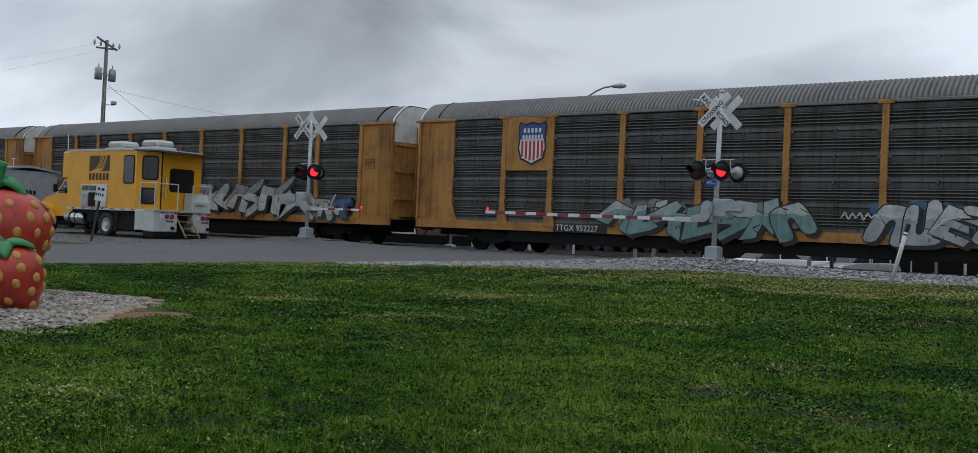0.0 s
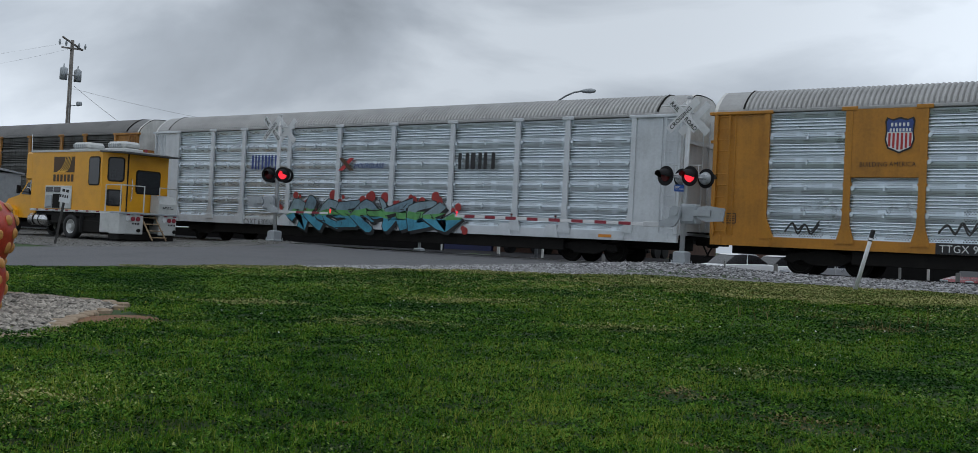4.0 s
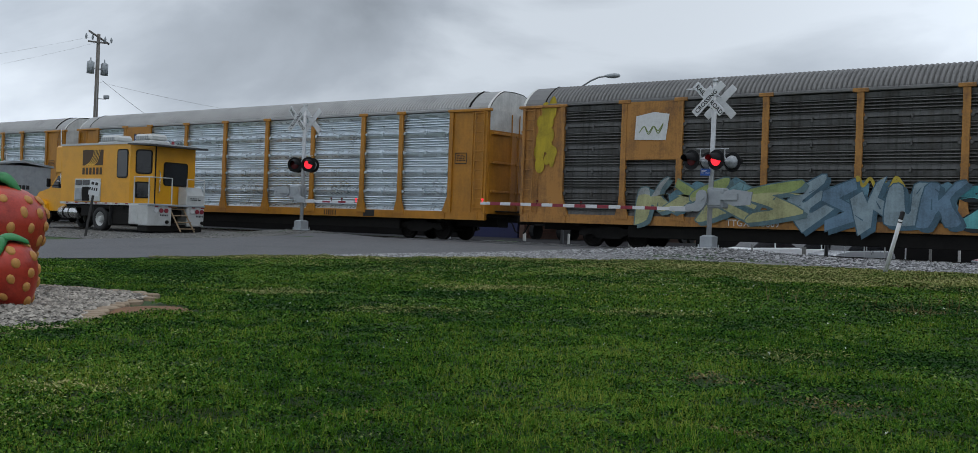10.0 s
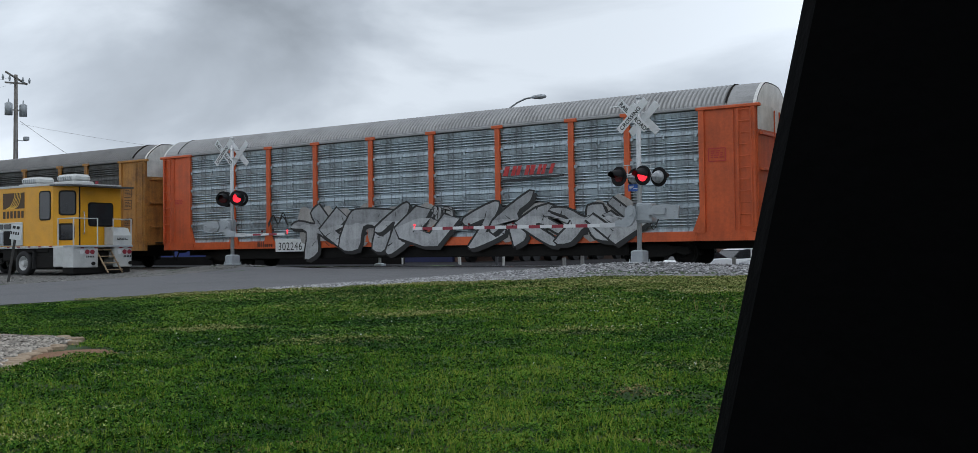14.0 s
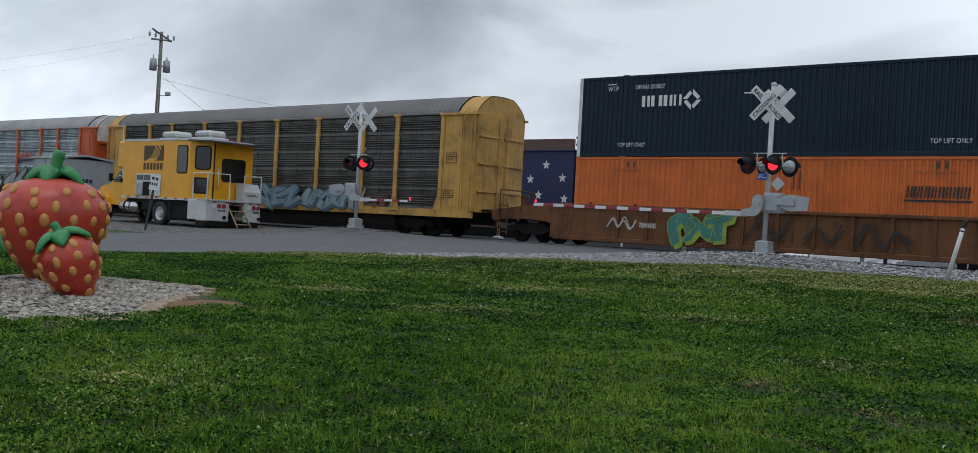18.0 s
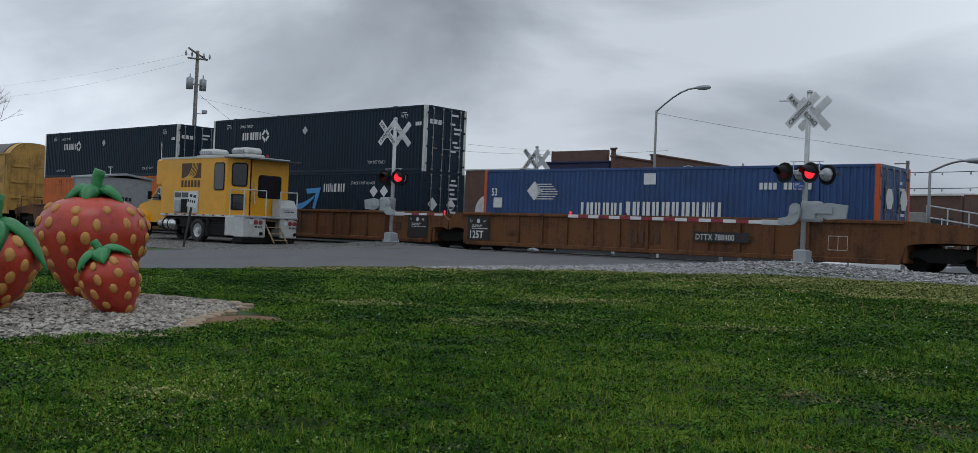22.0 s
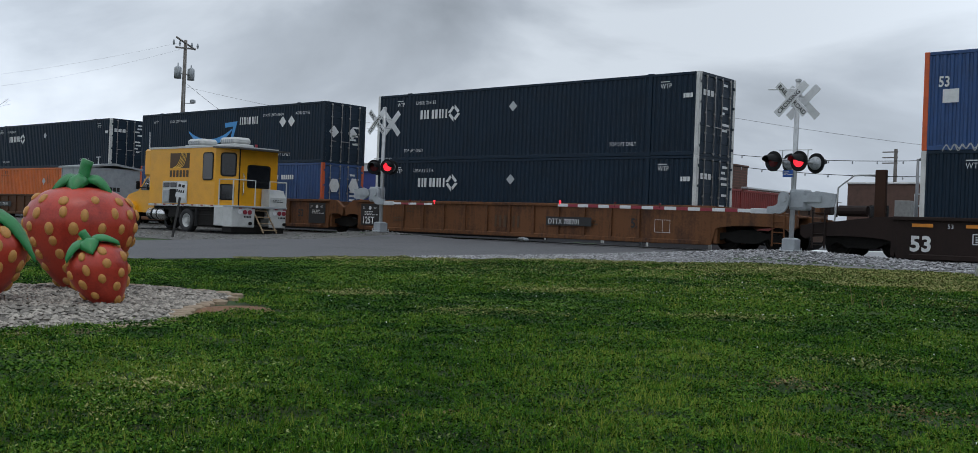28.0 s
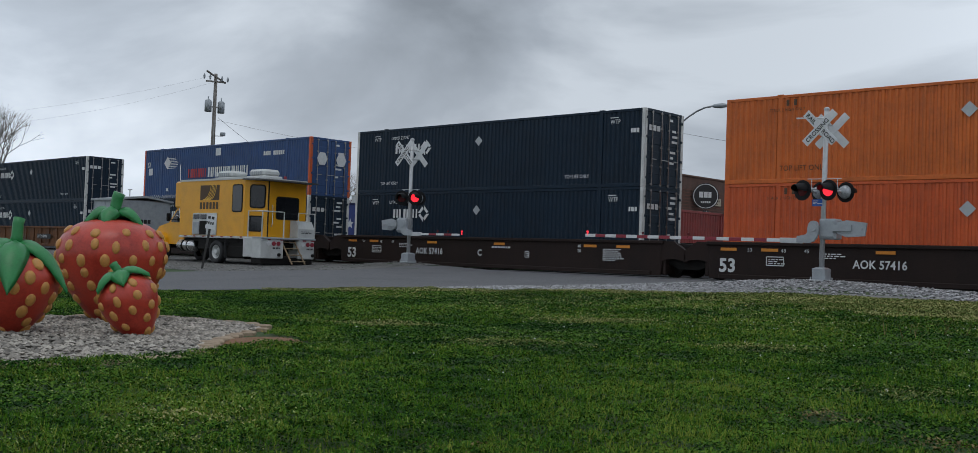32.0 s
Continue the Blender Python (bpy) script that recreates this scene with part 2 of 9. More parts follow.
DARKWELL = mat("dark_brown_well_paint", (0.018, 0.010, 0.008), 0.7, 0, 0.35, 1.0, 0.2, 30, streak=0.3, spec=0.25)
WHITEMARK = mat("white_stencil", (0.62, 0.63, 0.63), 0.6, 0, 0.15, 9.0)
BLACKMARK = mat("black_stencil", (0.015, 0.015, 0.016), 0.6, 0, 0.2, 9.0)
BLUEMARK = mat("blue_stencil", (0.03, 0.06, 0.22), 0.55, 0, 0.2, 6.0)
REDMARK = mat("red_stencil", (0.42, 0.03, 0.03), 0.55, 0, 0.2, 6.0)
SKYMARK = mat("light_blue_stencil", (0.05, 0.27, 0.60), 0.5, 0, 0.1, 6.0)
ORANGEMARK = mat("orange_stencil", (0.62, 0.22, 0.02), 0.55, 0, 0.2, 6.0)
BROWNMARK = mat("dark_brown_stencil", (0.07, 0.035, 0.014), 0.6, 0, 0.2, 6.0)
ALU = mat("galvanised_mast", (0.50, 0.51, 0.52), 0.45, 0.4, 0.2, 5.0, 0.1)
BOXGREY = mat("grey_equipment_paint", (0.33, 0.355, 0.375), 0.5, 0.15, 0.2, 4.0, 0.05)
LIGHTBLACK = mat("matt_black_hood", (0.009, 0.009, 0.010), 0.6, 0, 0.2, 8.0, spec=0.2)
REDLENS = mat("dark_red_lens", (0.10, 0.008, 0.01), 0.2, 0, 0.2, 20.0)
REDLIT = mat("lit_red_lens", (1.0, 0.03, 0.05), 0.3, 0, 0.05, 20.0, emit=1.3)
LENSGREY = mat("grey_lens_back", (0.35, 0.37, 0.39), 0.3, 0.2, 0.2, 12.0)
REFWHITE = mat("white_reflective_sheet", (0.62, 0.63, 0.64), 0.5, 0, 0.12, 6.0)
REFRED = mat("red_reflective_sheet", (0.24, 0.02, 0.035), 0.5, 0, 0.15, 6.0)
ASPHALT = mat("grey_asphalt", (0.104, 0.105, 0.110), 0.85, 0, 0.25, 0.6, 0.5, 60)
GRASSGROUND = mat("lawn_soil_and_turf", (0.026, 0.062, 0.010), 0.95, 0, 0.4, 0.35, 0.6, 30, col2=(0.042, 0.048, 0.014))
GRAVELGROUND = mat("grey_gravel_bed", (0.165, 0.165, 0.167), 0.95, 0, 0.5, 2.0, 0.8, 40)
STONE = mat("ballast_stone", (0.26, 0.26, 0.264), 0.9, 0, 0.35, 4.0, 0.3, 40, island=0.7)
PEBBLE = mat("pale_river_stone", (0.27, 0.245, 0.21), 0.8, 0, 0.35, 4.0, 0.3, 40, island=0.6)
EDGESTONE = mat("tan_edging_stone", (0.31, 0.235, 0.16), 0.9, 0, 0.35, 3.0, 0.5, 20, island=0.2)
MULCH = mat("brown_mulch", (0.19, 0.095, 0.048), 0.95, 0, 0.4, 12.0, 0.8, 40)
TIE = mat("weathered_tie_timber", (0.07, 0.055, 0.045), 0.9, 0, 0.4, 3.0, 0.6, 30)
BERRY = mat("strawberry_red_paint", (0.43, 0.042, 0.022), 0.36, 0, 0.35, 2.2, 0.25, 9, col2=(0.24, 0.016, 0.010))
SEED = mat("strawberry_seed_paint", (0.50, 0.235, 0.055), 0.5, 0, 0.25, 6.0, 0.1)
LEAF = mat("strawberry_leaf_paint", (0.018, 0.19, 0.05), 0.42, 0, 0.35, 3.0, 0.12, 14)
TRUCKYEL = mat("truck_yellow_paint", (0.70, 0.325, 0.008), 0.35, 0, 0.15, 1.5)
TRUCKWHITE = mat("truck_white_paint", (0.48, 0.49, 0.48), 0.4, 0, 0.2, 2.0)
GLASSDARK = mat("dark_tinted_glass", (0.012, 0.013, 0.015), 0.12, 0, 0.2, 1.0)
RUBBER = mat("black_rubber", (0.02, 0.02, 0.021), 0.8, 0, 0.3, 8.0)
CHROME = mat("bright_metal", (0.6, 0.6, 0.6), 0.25, 1.0, 0.1, 5.0)
WOOD = mat("weathered_pole_wood", (0.17, 0.155, 0.14), 0.85, 0, 0.4, 2.0, 0.5, 20, streak=0.4)
BRICK = mat("red_brown_brick", (0.16, 0.075, 0.055), 0.85, 0, 0.3, 1.5, 0.3, 20)
BARK = mat("grey_bark", (0.17, 0.155, 0.145), 0.9, 0, 0.3, 3.0, 0.5, 20)
PINE = mat("dark_evergreen_leaf", (0.022, 0.045, 0.028), 0.8, 0, 0.3, 1.0, island=0.4)
CARBLACK = mat("black_cabin_plastic", (0.0016, 0.0016, 0.0018), 0.9, 0, 0.3, 4.0, 0.1, 80, spec=0.03)


def grass_material(name, a, b, c):
    m = bpy.data.materials.new(name)
    m.use_nodes = True
    nt = m.node_tree
    p = nt.nodes["Principled BSDF"]
    p.inputs["Roughness"].default_value = 0.75
    p.inputs["Specular IOR Level"].default_value = 0.08
    geo, co = nt.nodes.new("ShaderNodeNewGeometry"), nt.nodes.new("ShaderNodeTexCoord")
    n = nt.nodes.new("ShaderNodeTexNoise")
    n.inputs["Scale"].default_value, n.inputs["Detail"].default_value, n.inputs["Roughness"].default_value = 0.45, 4, 0.55
    mpn = nt.nodes.new("ShaderNodeMapping")
    mpn.inputs["Scale"].default_value = (0.8, 1.0, 0.0)
    nt.links.new(co.outputs["Object"], mpn.inputs["Vector"])
    nt.links.new(mpn.outputs["Vector"], n.inputs["Vector"])
    ad = nt.nodes.new("ShaderNodeMath")
    ad.operation = "MULTIPLY_ADD"
    ad.inputs[1].default_value = 0.42
    nt.links.new(geo.outputs["Random Per Island"], ad.inputs[0])
    n2 = nt.nodes.new("ShaderNodeTexNoise")
    n2.inputs["Scale"].default_value, n2.inputs["Detail"].default_value = 3.2, 3
    nt.links.new(mpn.outputs["Vector"], n2.inputs["Vector"])
    a2 = nt.nodes.new("ShaderNodeMath")
    a2.operation = "MULTIPLY_ADD"
    a2.inputs[1].default_value = 0.60
    nt.links.new(n2.outputs["Fac"], a2.inputs[0])
    nt.links.new(n.outputs["Fac"], a2.inputs[2])
    a3 = nt.nodes.new("ShaderNodeMath")
    a3.operation = "SUBTRACT"
    a3.inputs[1].default_value = 0.405
    nt.links.new(a2.outputs[0], a3.inputs[0])
    nt.links.new(a3.outputs[0], ad.inputs[2])
    r = nt.nodes.new("ShaderNodeValToRGB")
    e = r.color_ramp.elements
    e[0].position, e[0].color = 0.47, (*a, 1)
    e[1].position, e[1].color = 0.78, (*c, 1)
    e.new(0.64).color = (*b, 1)
    nt.links.new(ad.outputs[0], r.inputs["Fac"])
    nt.links.new(r.outputs["Color"], p.inputs["Base Color"])
    return m


# bed ground darkened to give the shaded gaps between the pebbles
BEDGAPS = mat("shaded_pebble_gaps", (0.045, 0.040, 0.034), 0.95, 0, 0.4, 6.0, 0.6, 40)
GRASS = grass_material("clover_lawn_leaves", (0.006, 0.033, 0.003), (0.028, 0.094, 0.007), (0.095, 0.18, 0.020))
BLADES = grass_material("lawn_blades", (0.055, 0.15, 0.008), (0.10, 0.21, 0.016), (0.26, 0.30, 0.05))
PALEGRASS = grass_material("yellowed_verge_grass", (0.09, 0.125, 0.03), (0.18, 0.195, 0.062), (0.33, 0.31, 0.13))
PALELEAF = grass_material("pale_clover_leaf", (0.09, 0.16, 0.030), (0.16, 0.22, 0.06), (0.28, 0.32, 0.12))
DRYGRASS = grass_material("dry_straw_grass", (0.10, 0.075, 0.030), (0.17, 0.13, 0.055), (0.27, 0.22, 0.11))

# ---- mesh tools ----


class Mesh:
    """Collects vertices and faces of one part."""

    def __init__(self):
        self.v, self.f, self.m = [], [], []

    def add(self, vs, fs, mi=0):
        k = len(self.v)
        self.v += [tuple(p) for p in vs]
        self.f += [tuple(i + k for i in q) for q in fs]
        self.m += [mi] * len(fs)
        return self

    def box(self, c, s, b=0.0, mi=0, m=None):
        """A box about c of size s with chamfered edges."""
        hx, hy, hz = (0.5 * q for q in s)
        b = min(b, 0.45 * min(s))
        vs, fs = [], []
        if b <= 0:
            vs = [(sx * hx, sy * hy, sz * hz) for sx in (-1, 1) for sy in (-1, 1) for sz in (-1, 1)]
            fs = [(0, 1, 3, 2), (4, 6, 7, 5), (0, 4, 5, 1), (2, 3, 7, 6), (0, 2, 6, 4), (1, 5, 7, 3)]
        else:
            idx = {}
            for sx in (-1, 1):
                for sy in (-1, 1):
                    for sz in (-1, 1):
                        for ax in range(3):
                            p = [sx * (hx - b), sy * (hy - b), sz * (hz - b)]
                            p[ax] = (sx * hx, sy * hy, sz * hz)[ax]
                            idx[sx, sy, sz, ax] = len(vs)
                            vs.append(tuple(p))
            q = idx
            for s1 in (-1, 1):
                fs.append(tuple(q[s1, y, z, 0] for y, z in ((-1, -1), (1, -1), (1, 1), (-1, 1))[::s1]))
                fs.append(tuple(q[x, s1, z, 1] for x, z in ((-1, -1), (-1, 1), (1, 1), (1, -1))[::s1]))
                fs.append(tuple(q[x, y, s1, 2] for x, y in ((-1, -1), (1, -1), (1, 1), (-1, 1))[::s1]))
                for s2 in (-1, 1):
                    fs.append((q[s1, s2, -1, 0], q[s1, s2, 1, 0], q[s1, s2, 1, 1], q[s1, s2, -1, 1]))
                    fs.append((q[s1, -1, s2, 0], q[s1, 1, s2, 0], q[s1, 1, s2, 2], q[s1, -1, s2, 2]))
                    fs.append((q[-1, s1, s2, 1], q[1, s1, s2, 1], q[1, s1, s2, 2], q[-1, s1, s2, 2]))
                    for s3 in (-1, 1):
                        fs.append((q[s1, s2, s3, 0], q[s1, s2, s3, 1], q[s1, s2, s3, 2]))
        t = Matrix.Translation(c) if m is None else Matrix.Translation(c) @ m
        return self.add([t @ Vector(p) for p in vs], fs, mi)

    def tube(self, pts, r, n=8, mi=0, caps=True):
        """A round bar along points; r is a radius or one for each point."""
        pts = [Vector(p) for p in pts]
        rs = r if isinstance(r, (list, tuple)) else [r] * len(pts)
        vs, fs = [], []
        ref = None
        for i, p in enumerate(pts):
            d = (pts[min(i + 1, len(pts) - 1)] - pts[max(i - 1, 0)]).normalized()
            if ref is None:
                ref = Vector((0, 0, 1)) if abs(d.z) < 0.9 else Vector((1, 0, 0))
            u = (ref - d * ref.dot(d)).normalized()
            w = d.cross(u)
            ref = u
            vs += [p + (u * math.cos(2 * math.pi * k / n) + w * math.sin(2 * math.pi * k / n)) * rs[i] for k in range(n)]
        for i in range(len(pts) - 1):
            for k in range(n):
                a, b2 = i * n + k, i * n + (k + 1) % n
                fs.append((a, b2, b2 + n, a + n))
        if caps:
            fs += [tuple(range(n))[::-1], tuple((len(pts) - 1) * n + k for k in range(n))]
        return self.add(vs, fs, mi)

    def prism(self, outline, y0, y1, mi=0):
        """An outline in x and z, from y0 to y1."""
        n = len(outline)
        vs = [(x, y0, z) for x, z in outline] + [(x, y1, z) for x, z in outline]
        fs = [tuple(range(n)), tuple(range(n, 2 * n))[::-1]] + [(i, i + n, (i + 1) % n + n, (i + 1) % n) for i in range(n)]
        return self.add(vs, fs, mi)

    def extrude_x(self, outline, x0, x1, mi=0):
        """An outline in y and z, from x0 to x1."""
        n = len(outline)
        vs = [(x0, y, z) for y, z in outline] + [(x1, y, z) for y, z in outline]
        fs = [tuple(range(n)), tuple(range(n, 2 * n))[::-1]] + [(i, i + n, (i + 1) % n + n, (i + 1) % n) for i in range(n)]
        return self.add(vs, fs, mi)

    def grid(self, rows, mi=0, close=False):
        n = len(rows[0])
        vs = [p for r in rows for p in r]
        fs = []
        for i in range(len(rows) - 1):
            for k in range(n if close else n - 1):
                a, b2 = i * n + k, i * n + (k + 1) % n
                fs.append((a, b2, b2 + n, a + n))
        return self.add(vs, fs, mi)

    def data(self, name, mats, smooth=False):
        me = bpy.data.meshes.new(name)
        me.from_pydata(self.v, [], self.f)
        for q in mats:
            me.materials.append(q)
        if len(mats) > 1:
            me.polygons.foreach_set("material_index", self.m)
        if smooth:
            me.polygons.foreach_set("use_smooth", [True] * len(self.f))
        me.update()
        return me


def fix_normals(me):
    bm = bmesh.new()
    bm.from_mesh(me)
    bmesh.ops.recalc_face_normals(bm, faces=bm.faces)
    bm.to_mesh(me)
    bm.free()
    return me


def part(name, mesh, material, parent, label="", smooth=False, m=None):
    """Links a mesh as one object under a thing or a part."""
    mats = material if isinstance(material, (list, tuple)) else [material]
    me = mesh if isinstance(mesh, bpy.types.Mesh) else fix_normals(mesh.data(name, mats, smooth))
    ob = new(name, me)
    ob.parent = parent
    if m is not None:
        ob.matrix_basis = m
    return tagged(ob, label) if label else ob


def thing(name, m, label, category, group="", kind=""):
    ob = new(name)
    ob.empty_display_size = 0.2
    ob.matrix_basis = m
    return tagged(ob, label, category, group, kind)


def solid(name, mesh, material, m, label, category="", group="", kind="", smooth=False):
    mats = material if isinstance(material, (list, tuple)) else [material]
    ob = new(name, fix_normals(mesh.data(name, mats, smooth)))
    ob.matrix_basis = m
    return tagged(ob, label, category, group, kind)


TEXTS = {}


def lettering(text, size, material, bold=0.0, shear=0.0, squash=1.0):
    """A flat mesh of written characters, left-aligned on the baseline, in the x-z plane facing -y."""
    key = (text, size, material.name, bold, shear, squash)
    if key not in TEXTS:
        cu = bpy.data.curves.new("writing", "FONT")
        cu.body, cu.size, cu.offset, cu.shear, cu.resolution_u = text, size, bold, shear, 3
        cu.space_character = 1.05
        ob = bpy.data.objects.new("writing", cu)
        scene.collection.objects.link(ob)
        me = bpy.data.meshes.new_from_object(ob.evaluated_get(bpy.context.evaluated_depsgraph_get()))
        bpy.data.objects.remove(ob)
        bpy.data.curves.remove(cu)
        me.transform(Matrix(((squash, 0, 0, 0), (0, 0, -1, 0), (0, 1, 0, 0), (0, 0, 0, 1))))
        me.materials.clear()
        me.materials.append(material)
        TEXTS[key] = me
    return TEXTS[key]


def write(text, size, material, parent, x, y, z, bold=0.0, shear=0.0, squash=1.0, turn=0.0, name="lettering"):
    return tagged(part(name, lettering(text, size, material, bold, shear, squash), material, parent, m=pose(x, y, z, 0, 0, turn)), kind="stuff")


def bars(parent, material, x, y, z, widths, h, lean=0.0, gap=0.25, name="marking", turn=0.0, notch=0.0):
    """A row of plain blocks in place of lettering. widths and heights in metres."""
    me, u, slot = Mesh(), 0.0, len(widths)
    for w in widths:
        if w < 0:
            u -= w
            continue
        o = [(u, 0), (u + w, 0), (u + w + lean * h, h), (u + lean * h, h)]
        if notch:
            # a block split by an upright slot, a second bar thinner than the first
            slot += 1
            t, f = (0.42 if slot % 2 else 0.30) * w, 0.72 * w
            me.add([(u + p + lean * q, 0, q) for p, q in ((0, 0), (t, 0), (t, h), (0, h))], [(0, 1, 2, 3)])
            o = [(u + p + lean * q, q) for p, q in ((f - 0.04 * w, 0), (w, 0), (w, h), (f - 0.04 * w, h))]
        me.add([(p, 0, q) for p, q in o], [tuple(range(len(o)))])
        u += w + gap * h
    return tagged(part(name, me, material, parent, m=pose(x, y, z, 0, 0, turn)), kind="stuff")


def flat(parent, material, x, y, z, outline, name="marking", turn=0.0):
    me = Mesh().add([(p, 0, q) for p, q in outline], [tuple(range(len(outline)))])
    return part(name, me, material, parent, m=pose(x, y, z, 0, 0, turn))


def ring(n, rx, rz, cx=0.0, cz=0.0, a0=0.0):
    return [(cx + rx * math.cos(a0 + 2 * math.pi * k / n), cz + rz * math.sin(a0 + 2 * math.pi * k / n)) for k in range(n)]


def smooth_line(ctrl, steps=6):
    """Points along a curve through control points."""
    pts = []
    n = len(ctrl)
    for i in range(n - 1):
        p0, p1, p2, p3 = ctrl[max(i - 1, 0)], ctrl[i], ctrl[i + 1], ctrl[min(i + 2, n - 1)]
        for k in range(steps):
            t = k / steps
            pts.append(tuple(0.5 * (2 * b + (c - a) * t + (2 * a - 5 * b + 4 * c - d) * t * t + (3 * b - a - 3 * c + d) * t ** 3) for a, b, c, d in zip(p0, p1, p2, p3)))
    pts.append(tuple(ctrl[-1]))
    return pts


def ribbon(mesh, pts, w, y, mi=0):
    """A thin painted stroke in the x-z plane at y, drawn forward a little along its way so that it can cross itself."""
    left, right = [], []
    for i, (x, z) in enumerate(pts):
        a, b = pts[max(i - 1, 0)], pts[min(i + 1, len(pts) - 1)]
        dx, dz = b[0] - a[0], b[1] - a[1]
        q = math.hypot(dx, dz) or 1.0
        left.append((x - dz / q * w / 2, y - i * 0.0003, z + dx / q * w / 2))
        right.append((x + dz / q * w / 2, y - i * 0.0003, z - dx / q * w / 2))
    mesh.grid([left, right], mi)
    for x, z, y in ((*pts[0], y + 0.0006), (*pts[-1], y - len(pts) * 0.0003 - 0.0006)):
        o = ring(8, w / 2, w / 2, x, z)
        mesh.add([(p, y, q) for p, q in o], [tuple(range(8))], mi)

# ---- the setting ----
TRACK_Y = 32.37
EYE_GROUND = -0.66


def ground_z(x, y):
    """Height of the land: a lawn that rises to the railway."""
    z = float(np.interp(y, (6, 12, 17, 21, 25, 28.5, 60), (-0.66, -0.60, -0.44, -0.28, -0.16, -0.06, -0.06)))
    # the street across the tracks lies lower
    z -= 0.85 * float(np.interp(y, (37.4, 43.5, 60, 64), (0, 1, 1, 0))) * float(np.interp(x, (-30, -26, 12, 18), (0, 1, 1, 0)))
    for mx, my, h, ax, ay in MOUNDS:
        z += h * math.exp(-(((x - mx) / ax) ** 2) - ((y - my) / ay) ** 2)
    return z


# low gravel mounds round the two near signal masts
MOUNDS = ((-12.6, 27.4, 0.24, 3.2, 2.0), (-30.0, 27.5, 0.26, 2.6, 1.7))




def build_ground():
    xs = np.concatenate([[-3000, -800, -300, -150], np.arange(-100, 41, 1.0), [60, 100, 200, 500, 1500, 3000]])
    ys = np.concatenate([[-2000, -500, -100, -40, -20, -10], np.arange(-4, 64, 1.0), [80, 120, 200, 500, 1200, 3000]])
    me = Mesh()
    rnd = random.Random(3)
    me.grid([[(x, y, ground_z(x, y) + (rnd.uniform(-0.012, 0.012) if 0 < y < 27 and x > -14 else 0)) for x in xs] for y in ys])
    return solid("ground", me, GRASSGROUND, pose(0, 0, 0), "mown green lawn rising gently to the railway", "ground", kind="structure", smooth=True)


build_ground()


YARD = mat("dirty_yard_gravel", (0.11, 0.108, 0.102), 0.95, 0, 0.55, 0.7, 0.8, 40, col2=(0.05, 0.05, 0.04))


YARDSTONE = mat("dirty_yard_stone", (0.15, 0.148, 0.14), 0.95, 0, 0.4, 3.0, island=0.6)


def strip(name, outline_rows, material, label, category, lift):
    """A sheet that follows the land: rows of (x, y) lifted above it."""
    me = Mesh()
    me.grid([[(x, y, ground_z(x, y) + lift) for x, y in r] for r in outline_rows])
    return solid(name, me, material, pose(0, 0, 0), label, category, kind="structure", smooth=True)


def road_edge(y):
    return float(np.interp(y, (-200, 13, 22, 28, 34, 140), (-118, -22.4, -18.3, -16.6, -16.0, -16.0)))


def road_far(y):
    return float(np.interp(y, (-200, 13, 19, 27, 34, 140), (-128, -33.0, -31.4, -28.6, -28.0, -28.0)))


ys_road = [-200, -60, -20] + [q * 1.5 for q in range(-4, 42)] + [80, 140]
strip("road", [[(road_far(y) + (road_edge(y) - road_far(y)) * k / 8, y) for k in range(9)] for y in ys_road], ASPHALT, "grey worn asphalt road over the railway crossing", "road", 0.02)
# gravel shoulders and the track bed
strip("gravel_shoulder", [[(road_edge(y) + 0.05 + (float(np.interp(y, (17, 20, 24, 26, 29), (0.2, 2.6, 6.2, 22.0, 22.0)))) * k / 24, y) for k in range(25)] for y in (17, 18, 19, 20, 21, 22, 23, 24, 25, 26, 27, 28, 29)], GRAVELGROUND, "pale grey gravel verge beside the crossing", "gravel", 0.012)
strip("gravel_shoulder", [[(road_far(y) - 0.05 - 40 * (k / 14) ** 1.5, y) for k in range(15)] for y in (19.5, 20.5, 22, 23.5, 25, 26, 27, 28, 29)], YARD, "grey gravel yard beside the road", "gravel", 0.012)


strip("back_street", [[(x, y) for x in range(-28, 15)] for y in (37.2, 38.4, 40, 41.5, 43, 44, 46, 48, 51, 54, 58, 60, 61, 62, 63, 64, 66)], mat("dark_street_asphalt", (0.03, 0.03, 0.032), 0.95, 0, 0.3, 0.6, 0.4, 50, spec=0.05), "dark asphalt street beyond the railway", "road", 0.012)
strip("back_street", [[(x, y) for x in (-120, -90, -70, -50, -40, -30, -28.0)] for y in (37.2, 40, 45, 51, 58, 62, 66)], mat("dark_street_asphalt", (0.045, 0.045, 0.047), 0.85), "dark asphalt yard beyond the railway", "road", 0.012)


